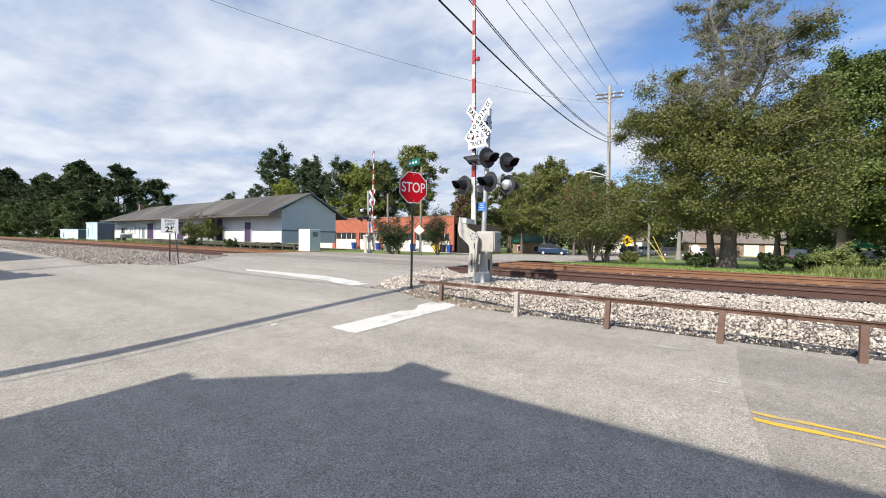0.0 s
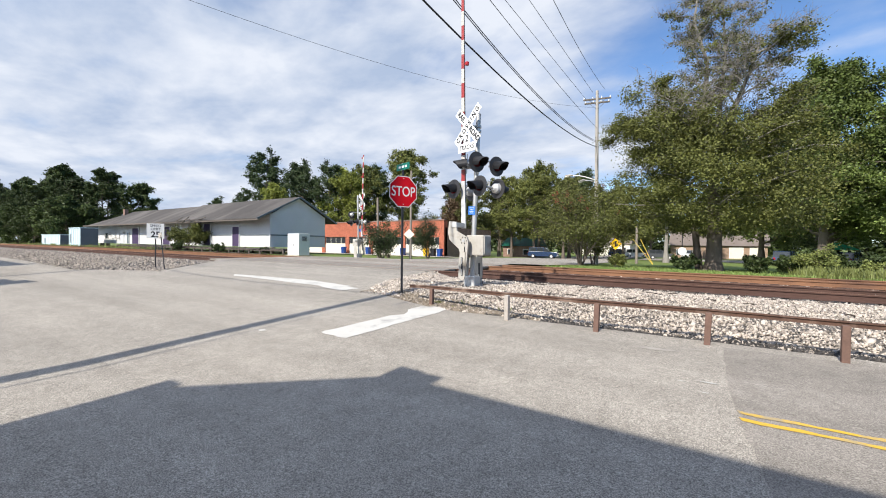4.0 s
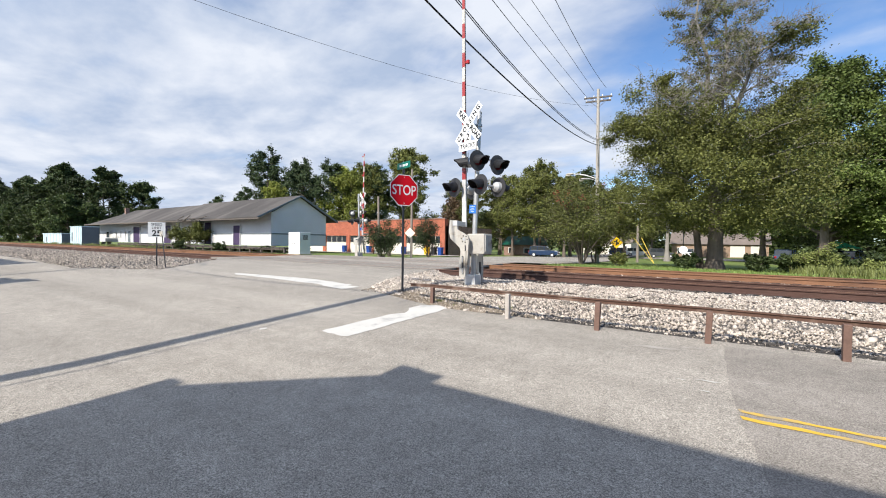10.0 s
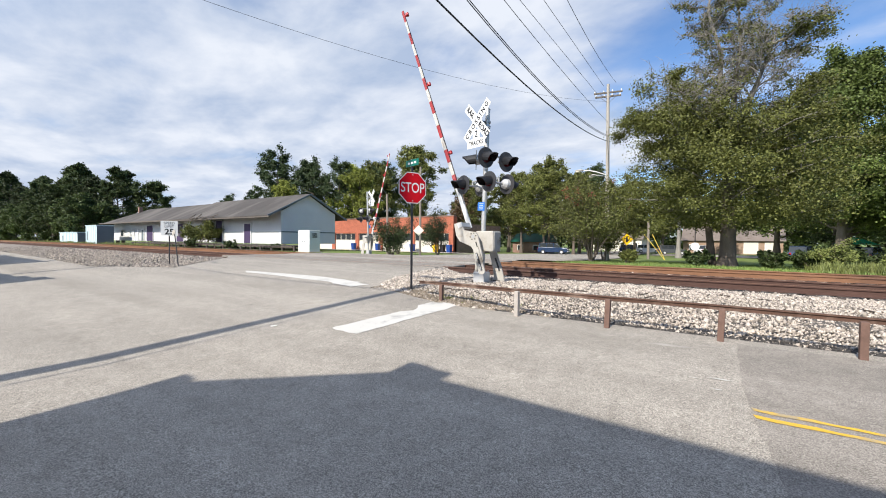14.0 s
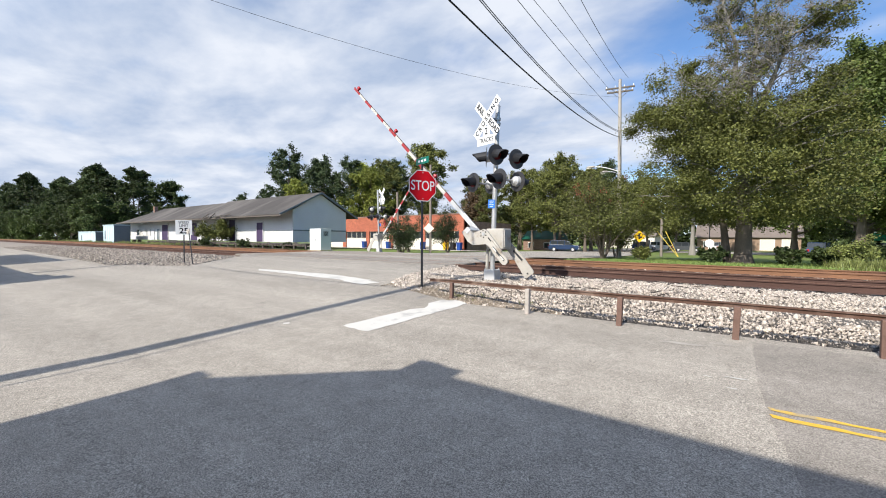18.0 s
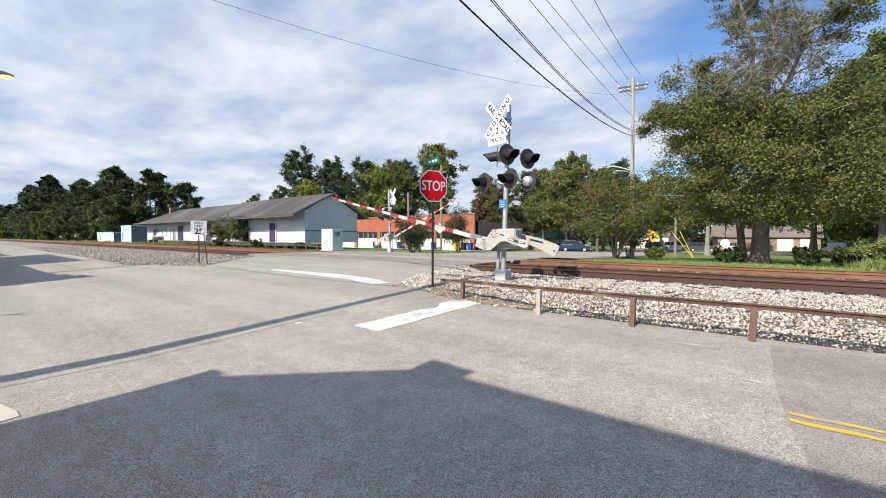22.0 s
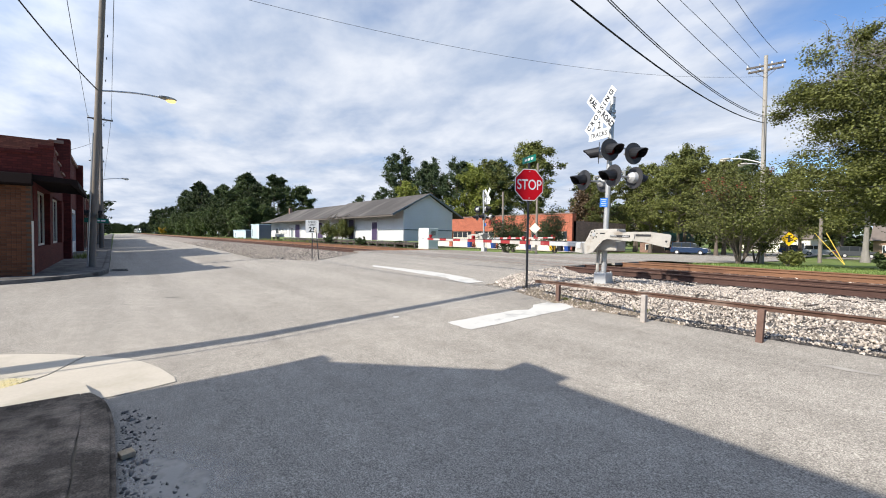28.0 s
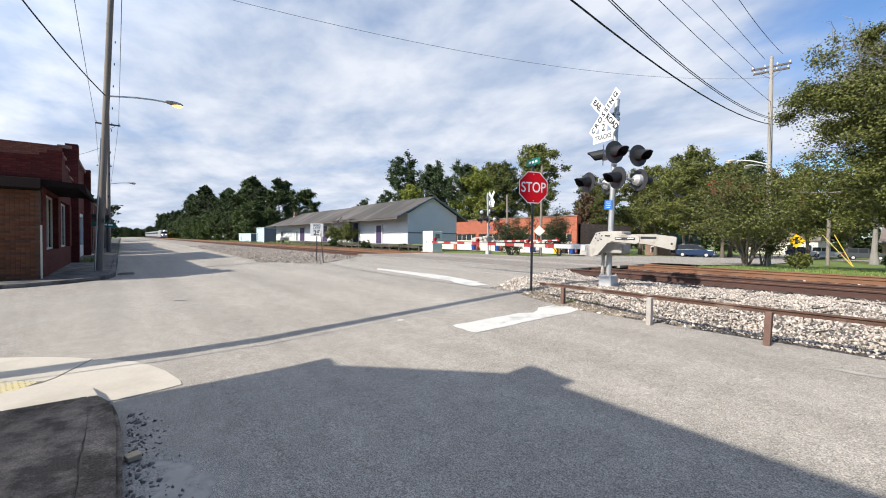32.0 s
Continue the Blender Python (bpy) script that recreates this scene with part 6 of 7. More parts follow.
# ---- orange garage building ----
def orange_building():
    X0, X1, Y, G, T = -62.0, -30.9, 46.0, -0.45, 4.7
    b = thing("garage_building", Matrix(), "single-storey orange painted brick garage with white doors", "building")
    bm = bmesh.new()
    box(bm, ((X0 + X1) / 2, Y + 0.15, (2.42 + T) / 2), (X1 - X0, 0.3, T - 2.42))
    fas = part("fascia", bm, ORANGE, b, "orange painted brick fascia")
    bm = bmesh.new()
    box(bm, ((X0 + X1) / 2, Y + 0.13, T + 0.06), (X1 - X0 + 0.2, 0.45, 0.14))
    part("coping", bm, BRICK_DARK, b)
    for u in (-45.6, -44.4, -43.2):
        bm = bmesh.new()
        box(bm, (u, Y - 0.012, 3.75), (0.75, 0.02, 0.75))
        part("faded_lettering_bar", bm, RED_TAPE, fas)
    piers = (-61.7, -55.3, -49.6, -44.4, -38.0, -33.8, -31.25)
    for x in piers:
        bm = bmesh.new()
        box(bm, (x, Y + 0.13, (G + 2.42) / 2), (0.75, 0.34, 2.42 - G))
        part("pier", bm, ORANGE, b)
    for a, c in zip(piers, piers[1:]):
        x, w = (a + c) / 2, c - a - 0.77
        bm = bmesh.new()
        box(bm, (x, Y + 0.2, 0.42), (w, 0.1, 1.74))
        d = part("garage_door", bm, CREAM, b, "white sectional garage door")
        for k in range(4):
            bm = bmesh.new()
            box(bm, (x, Y + 0.143, -0.4 + 0.42 * k), (w - 0.04, 0.012, 0.03))
            part("panel_joint", bm, ALU, d)
        n = max(2, int(w / 1.2))
        win = bmesh.new()
        box(win, (x, Y + 0.24, 1.86), (w, 0.06, 1.1))
        wn_ = part("window", win, CREAM, b)
        for k in range(n):
            bm = bmesh.new()
            box(bm, (x - w / 2 + (k + 0.5) * w / n, Y + 0.2, 1.86), (w / n - 0.12, 0.03, 0.95))
            part("pane", bm, GLASS, wn_)
    bm = bmesh.new()
    box(bm, (X1 - 0.15, (Y + 0.3 + 59.7) / 2, (G + 3.75) / 2), (0.3, 59.7 - Y - 0.3, 3.75 - G))
    part("side_wall", bm, BRICK_DARK, b, "dark unpainted brick side wall")
    bm = bmesh.new()
    box(bm, (X1 - 0.25, Y + 0.5, (G + T) / 2), (0.5, 0.7, T - G))
    part("corner_pier", bm, ORANGE, b)
    bm = bmesh.new()
    box(bm, ((X0 + X1) / 2 - 0.3, 52.2, 3.5), (X1 - X0 - 0.6, 11.7, 0.15))
    part("roof", bm, ROOF, b)
    bm = bmesh.new()
    box(bm, ((X0 + X1) / 2 - 0.2, 58, (G + 3.6) / 2), (X1 - X0 - 0.4, 0.3, 3.6 - G))
    part("back_wall", bm, BRICK_DARK, b)
    return b


orange_building()
BIN_BLUE = mat("blue_plastic", (0.012, 0.05, 0.22), 0.45, vary=0.1, bump=0.02)
def wheelie_bin(x, y, m, label):
    g = thing("wheelie_bin", pose(x, y, ground_z(y) + 0.03), label, "bin", "wheelie bins")
    bm = bmesh.new()
    bmesh.ops.create_cone(bm, cap_ends=True, segments=4, radius1=0.36, radius2=0.44, depth=0.95, matrix=pose(0, 0, 0.5, 0, 0, 45))
    body = part("body", bm, m, g)
    bm = bmesh.new()
    box(bm, (0, 0, 1.0), (0.66, 0.68, 0.07), bevel=0.02)
    part("lid", bm, m, g)
    for s in (-0.25, 0.25):
        bm = bmesh.new()
        tube(bm, (s - 0.03, 0.3, 0.12), (s + 0.03, 0.3, 0.12), 0.12, n=10)
        part("wheel", bm, BLACK, g)
for x, y, m, label in ((-49.3, 45, BIN_BLUE, "blue plastic wheelie bin"), (-37.2, 45, BIN_BLUE, "blue plastic wheelie bin"), (-30.6, 44.6, BIN_BLUE, "blue plastic wheelie bin"), (-31.8, 44.8, BLACK, "black plastic wheelie bin"), (-44, 45, BIN_BLUE, "blue plastic wheelie bin"), (-33.0, 44.8, YELLOW_SIGN, "yellow plastic wheelie bin")):
    wheelie_bin(x, y, m, label)


# ---- shops on the far corner ----
AWNING = mat("dark_brown_sheet_metal", (0.016, 0.011, 0.010), 0.95, vary=0.3, scale=2, bump=0.1, spec=0.08)


def shop_row():
    X, Y = -18.0, -2.03
    s = thing("corner_shop", Matrix(), "one-storey red brick corner shop with a dark flat awning", "shop")
    bm = bmesh.new()
    box(bm, (X - 0.15, (Y - 14) / 2, 1.6), (0.3, 14 + Y, 3.3))
    side = part("side_wall", bm, MORTAR, s, "bare red-brown brick side wall")
    bm = bmesh.new()
    box(bm, (X - 0.17, (Y - 14) / 2, 3.57), (0.34, 14 + Y, 0.69))
    box(bm, (X - 0.17, Y + 0.26, 3.66), (0.336, 0.52, 0.86))
    part("parapet", bm, BRICK_PAINT, s, "maroon painted parapet")
    for xa, xb, z in ((X - 0.34, X - 1.1, 4.06), (X - 1.1, X - 2.2, 3.82), (X - 2.2, X - 3.6, 3.6), (X - 3.6, X - 6.6, 3.42)):
        bm = bmesh.new()
        box(bm, ((xa + xb) / 2, Y + 0.38, (z + 3.2) / 2), (xa - xb, 0.26, z - 3.2))
        step = part("front_parapet", bm, BRICK_PAINT if xa > -20.5 else WHITE, s, "stepped front parapet")
        bm = bmesh.new()
        box(bm, ((xa + xb) / 2, Y + 0.38, z + 0.03), (xa - xb + 0.04, 0.34, 0.07))
        part("coping", bm, BRICK_DARK, step)
    for a, b, z in ((Y + 0.54, Y + 0.18, 4.16), (Y + 0.18, -14, 3.95)):
        bm = bmesh.new()
        box(bm, (X - 0.17, (a + b) / 2, z - 0.02), (0.42, abs(a - b), 0.10))
        part("coping", bm, BRICK_PAINT, s)
    bm = bmesh.new()
    box(bm, (X - 0.17, Y + 0.36, 4.0), (0.348, 0.354, 0.26))
    part("corner_pier", bm, BRICK_PAINT, s)
    # front: piers, stall riser, windows
    bm = bmesh.new()
    box(bm, (X - 5.15, Y - 0.15, 3.5), (9.7, 0.3, 1.1))
    part("front_fascia", bm, BRICK_PAINT, s)
    bm = bmesh.new()
    box(bm, (X - 5.15, Y - 0.15, 0.5), (9.7, 0.3, 0.9))
    part("stall_riser", bm, BRICK_PAINT, s)
    for x, w in ((-18.7, 0.8), (-22.9, 0.9), (-27.5, 0.9)):
        bm = bmesh.new()
        box(bm, (x - 0.0, Y - 0.13, 1.95), (w, 0.32, 2.0))
        part("pier", bm, BRICK_PAINT, s)
    for xa, xb in ((-22.4, -19.1), (-27.0, -23.4)):
        bm = bmesh.new()
        box(bm, ((xa + xb) / 2, Y - 0.2, 1.95), (xb - xa, 0.06, 1.95))
        w = part("shop_window", bm, GLASS, s)
        for k in range(4):
            bm = bmesh.new()
            box(bm, (xa + (xb - xa) * k / 3, Y - 0.165, 1.95), (0.07, 0.05, 1.95))
            part("mullion", bm, CREAM, w)
        for z in (0.98, 2.9):
            bm = bmesh.new()
            box(bm, ((xa + xb) / 2, Y - 0.165, z), (xb - xa, 0.05, 0.08))
            part("rail", bm, CREAM, w)
    bm = bmesh.new()
    box(bm, (X - 0.06, Y + 0.02, 0.95), (0.1, 0.04, 1.7))
    part("door_jamb", bm, CREAM, s, "cream door jamb at the corner")
    aw = bmesh.new()
    prism(aw, [(Y + 0.0, 3.24), (Y + 1.08, 3.16), (Y + 1.13, 2.90), (Y + 1.06, 2.88), (Y + 0.9, 3.02), (Y + 0.02, 3.06)], 0.0, 5.0)
    bmesh.ops.transform(aw, matrix=Matrix(((0, -1, 0, X + 0.12), (1, 0, 0, 0), (0, 0, 1, 0), (0, 0, 0, 1))), verts=aw.verts)
    part("awning", aw, AWNING, s, "dark sloping sheet-metal awning")
    aw = bmesh.new()
    prism(aw, [(X + 0.01, 3.27), (X + 0.22, 3.24), (X + 0.34, 2.94), (X + 0.32, 2.90), (X + 0.01, 2.88)], 14.0, -Y - 0.05)
    bmesh.ops.transform(aw, matrix=Matrix(((1, 0, 0, 0), (0, -1, 0, 0), (0, 0, 1, 0), (0, 0, 0, 1))), verts=aw.verts)
    part("awning", aw, AWNING, s, "dark sloping sheet-metal awning")
    bm = bmesh.new()
    box(bm, (X - 5.15, -8, 3.9), (9.7, 11.6, 0.15))
    part("roof", bm, ROOF, s)
    bm = bmesh.new()
    box(bm, (X - 10.15, -8, 2.0), (0.3, 11.8, 4.0))
    part("party_wall", bm, BRICK_PAINT, s)
    # rows of bricks on the bare side wall
    brick = bmesh.new()
    box(brick, (0, 0, 0), (0.03, 0.205, 0.062))
    bme = finish("brick", brick, BRICK)
    for r in range(38):
        for c in range(8):
            o = new("brick", bme)
            o.parent, o.matrix_basis = side, pose(X + 0.008, Y - 0.11 - c * 0.217 - (0.108 if r % 2 else 0), 0.1 + r * 0.074)
    bv = []
    for r in range(38):
        for c in range(8, 52):
            bv.append((Y - 0.11 - c * 0.217 - (0.108 if r % 2 else 0), 0.1 + r * 0.074))
    bm = bmesh.new()
    for y, z in bv:
        box(bm, (X + 0.008, y, z), (0.03, 0.205, 0.062))
    tagged(part("brick_courses", bm, BRICK, side), kind="stuff")
    return s


shop_row()
# flank walls, a lighter red than the maroon fronts
BRICK_FLANK = brick_mat("lighter_red_painted_brick", (0.25, 0.085, 0.055), (0.7, 0.7, 0.7), 0.35)
SHOPS = ((-28.3, -39.5, 5.92, BRICK_PAINT, WHITE, "two-storey maroon brick shop with a white shopfront"), (-41.0, -47.9, 4.5, BRICK_DARK, BLACK, "dark brick shop with a black shopfront"),
         (-48.9, -58.0, 4.4, BRICK_PAINT, CREAM, "maroon brick shop with a flat awning"), (-58.1, -75.0, 4.3, BRICK_DARK, WHITE, "dark brick shop with a white shopfront"), (-75.1, -105.0, 4.8, BRICK_PAINT, CREAM, "long brick shop building"))
for k, (xa, xb, h, wall, trim, label) in enumerate(SHOPS):
    s = thing("shop", Matrix(), label, "shop", "shops in a row")
    w, x = xa - xb, (xa + xb) / 2
    bm = bmesh.new()
    box(bm, (x, -2.3, 2.95 + (h - 2.95) / 2), (w, 0.4, h - 2.95))
    part("upper_wall", bm, wall, s)
    bm = bmesh.new()
    box(bm, (x, -2.26, h + 0.05), (w + 0.1, 0.55, 0.16))
    part("cornice", bm, BRICK_DARK, s)
    for sx in (xa - 0.35, xb + 0.35):
        bm = bmesh.new()
        box(bm, (sx, -2.0 if k == 0 else -2.22, h / 2 + 0.12), (0.7, 0.5, h + 0.24))
        part("pier", bm, wall, s)
    bm = bmesh.new()
    box(bm, (x, -8.3, h / 2), (w - 0.05, 11.4, h - 0.3))
    part("body", bm, wall, s)
    n = max(2, int(w / 3))
    for j in range(n):
        cx = xa - 0.7 - (w - 1.4) * (j + 0.5) / n
        bm = bmesh.new()
        box(bm, (cx, -2.32, 1.75), ((w - 1.4) / n - 0.5, 0.06, 1.9))
        win = part("shop_window", bm, GLASS, s)
        bm = bmesh.new()
        ww = (w - 1.4) / n
        box(bm, (cx, -2.26, 0.45), (ww, 0.2, 0.75))
        for q in (-1, 1):
            box(bm, (cx + q * (ww / 2 - 0.14), -2.26, 1.85), (0.26, 0.2, 2.1))
        box(bm, (cx, -2.26, 2.85), (ww, 0.2, 0.3))
        part("shopfront", bm, trim, s)
    if k != 0:
        bm = bmesh.new()
        box(bm, (x, -1.5, 3.0), (w - 0.3, 1.5, 0.22), bevel=0.02)
        part("awning", bm, BLACK, s)
    bm = bmesh.new()
    box(bm, (xa - 0.02, -8.3, h / 2 + 0.03), (0.3, 11.9, h + 0.06))
    part("flank_wall", bm, BRICK_FLANK, s)

# the shop behind the camera, with a cut-off corner entrance; its parapet shades the street
near_shop = thing("corner_shop", Matrix(), "brick corner shop with a cut-off corner and stepped parapet", "shop")
def wall_run(pts, h, name, m, t=0.3):
    for (xa, ya), (xb, yb) in zip(pts, pts[1:]):
        a, b = Vector((xa, ya, 0)), Vector((xb, yb, 0))
        bm = bmesh.new()
        ang = math.degrees(math.atan2(yb - ya, xb - xa))
        mid = (a + b) / 2
        box(bm, (mid.x, mid.y, h / 2), ((b - a).length, t, h), rz=ang)
        part(name, bm, m, near_shop)
HN = 4.80
wall_run([(-4.51, -16), (-4.51, -4.30), (-2.85, -2.86)], HN, "wall", BRICK_PAINT)
wall_run([(-2.85, -2.75), (14, -2.75)], HN, "wall", BRICK_PAINT)
bm = bmesh.new()
box(bm, (-4.63, -4.36, 4.28), (0.26, 0.36, 1.32))
box(bm, (-4.66, -10.3, 4.2), (0.10, 11.4, 1.1))
part("corner_pier", bm, BRICK_PAINT, near_shop)
bm = bmesh.new()
box(bm, (-2.77, -2.72, HN / 2 + 0.08), (0.32, 0.36, HN + 0.16))
box(bm, (-2.48, -2.69, HN + 0.02), (0.3, 0.42, 0.12))
part("corner_pier", bm, BRICK_PAINT, near_shop)
bm = bmesh.new()
box(bm, (4.7, -10.3, HN - 0.5), (18.5, 11.4, 0.2))
box(bm, (5.6, -3.76, HN - 0.5), (16.6, 1.6, 0.2))
part("roof", bm, ROOF, near_shop)
for xa, xb in ((-1.6, 1.2), (2.0, 5.0), (6.0, 9.0)):
    bm = bmesh.new()
    box(bm, ((xa + xb) / 2, -2.585, 1.7), (xb - xa, 0.05, 1.9))
    part("shop_window", bm, GLASS, near_shop)


# ---- far houses and vehicles ----
def small_house(x, y, w, d, eave, ridge, wall, roof, label, garage=False):
    g = ground_z(y) - 0.05
    h = thing("house", pose(x, y, g), label, "house", "far houses")
    eave, ridge = eave - g, ridge - g
    bm = bmesh.new()
    box(bm, (0, 0, eave / 2), (w, d, eave))
    walls = part("house_body", bm, wall, h)
    bm = bmesh.new()
    prism(bm, [(-d / 2 - 0.5, eave - 0.1), (d / 2 + 0.5, eave - 0.1), (0, ridge)], -w / 2 - 0.4, w / 2 + 0.4)
    bmesh.ops.transform(bm, matrix=pose(0, 0, 0, 0, 0, 90), verts=bm.verts)
    part("roof", bm, roof, h)
    n = max(2, int(w / 3))
    for k in range(n):
        cx = -w / 2 + (k + 0.5) * w / n
        big = garage and k >= n - 2
        bm = bmesh.new()
        box(bm, (cx, -d / 2 - 0.02, eave * 0.45), (2.2 if big else 1.0, 0.06, eave * 0.8 if big else eave * 0.42))
        win = part("garage_door" if big else "window", bm, CREAM if big else GLASS, walls)
        bm = bmesh.new()
        for s in (-1, 1):
            box(bm, (cx + s * (1.15 if big else 0.55), -d / 2 - 0.03, eave * 0.45), (0.1, 0.08, eave * 0.8 if big else eave * 0.46))
        box(bm, (cx, -d / 2 - 0.032, eave * (0.85 if big else 0.68)), (2.4 if big else 1.2, 0.09, 0.1))
        part("frame", bm, WHITE, win)
    return h


small_house(-32.0, 76, 6.4, 5.5, 1.35, 2.9, BRICK_DARK, GREEN_ROOF, "small brick building with a green metal roof")
TAN = mat("tan_brick", (0.30, 0.21, 0.15), 0.85, vary=0.2, scale=1, fine=10, bump=0.2)
ROOF_BROWN = mat("brown_shingle", (0.17, 0.14, 0.12), 0.9, vary=0.25, scale=0.8, fine=10, bump=0.3)
small_house(-0.5, 108, 17, 8, 1.9, 5.0, TAN, ROOF_BROWN, "tan brick bungalow with a brown shingle roof", True)
small_house(-25, 118, 12, 8, 2.2, 5.2, CREAM, ROOF_BROWN, "pale far house behind the trees")


def car(x, y, rz, paint, label, tall=1.0, z=None):
    c = thing("parked_car", pose(x, y, ground_z(y) if z is None else z, 0, 0, rz), label, "car", "parked cars")
    H = 1.0 + 0.72 * tall
    bm = bmesh.new()
    prism(bm, [(-2.3, 0.3), (2.3, 0.3), (2.38, 0.55), (2.3, 0.95), (1.25, 1.05), (-2.2, 1.08), (-2.35, 0.8)], -0.9, 0.9)
    bmesh.ops.bevel(bm, geom=list(bm.edges), offset=0.06, segments=2, affect="EDGES")
    body = part("body", bm, paint, c, smooth=True)
    bm = bmesh.new()
    prism(bm, [(-2.15, 1.05), (1.2, 1.03), (0.45, H - 0.04), (0.2, H), (-1.85, H), (-2.0, H - 0.05)], -0.78, 0.78)
    part("cabin", bm, GLASS, c)
    bm = bmesh.new()
    box(bm, (-0.85, 0, H + 0.01), (2.1, 1.5, 0.06), bevel=0.02)
    for px in (-2.05, -0.9, 0.2):
        for s in (-1, 1):
            box(bm, (px, s * 0.79, (H + 1.05) / 2), (0.1, 0.03, H - 1.05))
    part("roof", bm, paint, c)
    for px in (-1.45, 1.45):
        for s in (-1, 1):
            bm = bmesh.new()
            tube(bm, (px, s * 0.72, 0.34), (px, s * 0.93, 0.34), 0.34, n=18)
            w = part("wheel", bm, BLACK, c, smooth=True)
            bm = bmesh.new()
            tube(bm, (px, s * 0.925, 0.34), (px, s * 0.94, 0.34), 0.2, n=14)
            part("rim", bm, ALU, w)
    for s in (-0.65, 0.65):
        bm = bmesh.new()
        box(bm, (2.33, s, 0.75), (0.08, 0.32, 0.16), bevel=0.02)
        part("headlight", bm, WHITE, c)
        bm = bmesh.new()
        box(bm, (-2.33, s, 0.85), (0.06, 0.2, 0.25))
        part("tail_light", bm, RED_LAMP, c)
    bm = bmesh.new()
    box(bm, (2.3, 0, 0.45), (0.18, 1.7, 0.18), bevel=0.03)
    part("bumper", bm, ALU, c)
    return c


CAR_BLUE = mat("dark_blue_car_paint", (0.012, 0.03, 0.075), 0.25, vary=0.1, bump=0, spec=0.6)
CAR_WHITE = mat("white_car_paint", (0.7, 0.7, 0.7), 0.25, vary=0.05, bump=0, spec=0.6)
CAR_GREY = mat("grey_car_paint", (0.06, 0.065, 0.07), 0.25, vary=0.1, bump=0, spec=0.6)
car(-23.6, 64, 8, CAR_BLUE, "dark blue sport utility vehicle parked on the verge", 1.0)
car(-5.1, 97, 80, CAR_WHITE, "white car parked before the bungalow")
car(-9.4, 88, 20, CAR_GREY, "dark grey car on the far street")
car(-14.5, 95, 10, CAR_WHITE, "white car on the far street")
car(-18.5, 98, 10, CAR_BLUE, "blue car on the far street")
car(6.6, 64, 75, CAR_BLUE, "dark blue car parked under the trees")
car(14.0, 72, 60, CAR_BLUE, "dark blue car parked under the trees", 1.1)
cn = thing("canopy_tent", pose(13.2, 76, ground_z(76)), "small green canopy tent under the trees", "tent")
bm = bmesh.new()
bmesh.ops.create_cone(bm, cap_ends=False, segments=4, radius1=2.8, radius2=0.05, depth=1.0, matrix=pose(0, 0, 2.7, 0, 0, 45))
part("canopy", bm, mat("bright_green_cloth", (0.02, 0.30, 0.12), 0.8, bump=0.05), cn)
for sx in (-1.9, 1.9):
    for sy in (-1.9, 1.9):
        bm = bmesh.new()
        tube(bm, (sx, sy, 0), (sx, sy, 2.2), 0.03, n=6)
        part("pole", bm, ALU, cn)

# ---- trees ----
old_shade_tree(-0.3, 29.2)
oak_b = put(tree("shade_tree", 12, 22.5, 6.4, 0.45, 3.4, 0.135, 75000, LEAF_GREEN, 60, "round", 0.9, label="tall dense green broadleaf tree", group="lawn trees"), 9.3, 60)
again(oak_b, 16.0, 55, 70, 0.86)
lawn_b = put(tree("shade_tree", 13, 12.0, 3.6, 0.30, 4.2, 0.12, 16000, LEAF_OAK, 24, "round", 0.8, label="smaller lawn tree with a bare pale trunk", group="lawn trees", bark=BARK_PALE), -5.9, 62)
again(lawn_b, -1.2, 90, 120, 1.0)
back_b = put(tree("shade_tree", 14, 19.0, 6.0, 0.40, 3.0, 0.15, 30000, LEAF_GREEN, 34, "round", 0.9, label="full green broadleaf tree behind the lawn", group="lawn trees"), 5.0, 74)
for x, y, rz, s in ((11.5, 70, 40, 1.1), (17.5, 64, 310, 0.95), (24, 60, 220, 1.0), (34, 66, 20, 1.2), (13, 88, 250, 1.0), (21, 78, 130, 1.0)):
    again(back_b, x, y, rz, s)

wood_a = put(tree("forest_tree", 21, 20.0, 5.0, 0.32, 1.2, 0.21, 27000, LEAF_DARK, 26, "round", 0.62, label="dark green broadleaf tree at the edge of the wood", group="woodland trees"), -150, 37)
wood_b = put(tree("forest_tree", 22, 16.0, 5.6, 0.3, 0.6, 0.21, 24000, LEAF_DARK, 24, "round", 0.66, label="dark green broadleaf tree at the edge of the wood", group="woodland trees"), -122, 43)
wood_c = put(tree("forest_tree", 23, 8.0, 3.8, 0.15, 0.3, 0.17, 12000, LEAF_DEEP, 16, "round", 0.6, label="low leafy tree before the wood", group="woodland trees"), -113, 28)
rnd = random.Random(4)
for x, y, h, k in ((-430, 27, 17, 1), (-400, 26, 19.5, 1), (-352, 27, 18, 1), (-315, 28, 18, 1), (-285, 30, 19, 0), (-257, 30, 25, 0), (-240, 30, 20, 1), (-222, 30, 24, 0), (-208, 30, 24.5, 0), (-196, 31, 18, 1), (-178, 30, 15, 1), (-186, 34, 22, 0), (-166, 30, 19, 0), (-154, 31, 16, 1), (-146, 30, 16.4, 0),
                   (-137, 31, 20, 0), (-129, 30.5, 19.5, 0), (-121, 31, 15, 1), (-113, 33, 17.5, 0), (-133, 40, 20, 0)):
    again(wood_b if k else wood_a, x, y, rnd.uniform(0, 360), h / (16.0 if k else 20.0))
for i in range(34):
    again(wood_c, -112 - i * 8, 26.0 + rnd.uniform(0, 2.5), rnd.uniform(0, 360), rnd.uniform(0.8, 1.35))
for x, y, h in ((-560, 34, 12), (-520, 30, 11), (-600, 40, 13), (-660, 40, 12)):
    again(wood_b, x, y, x, h / 16.0)

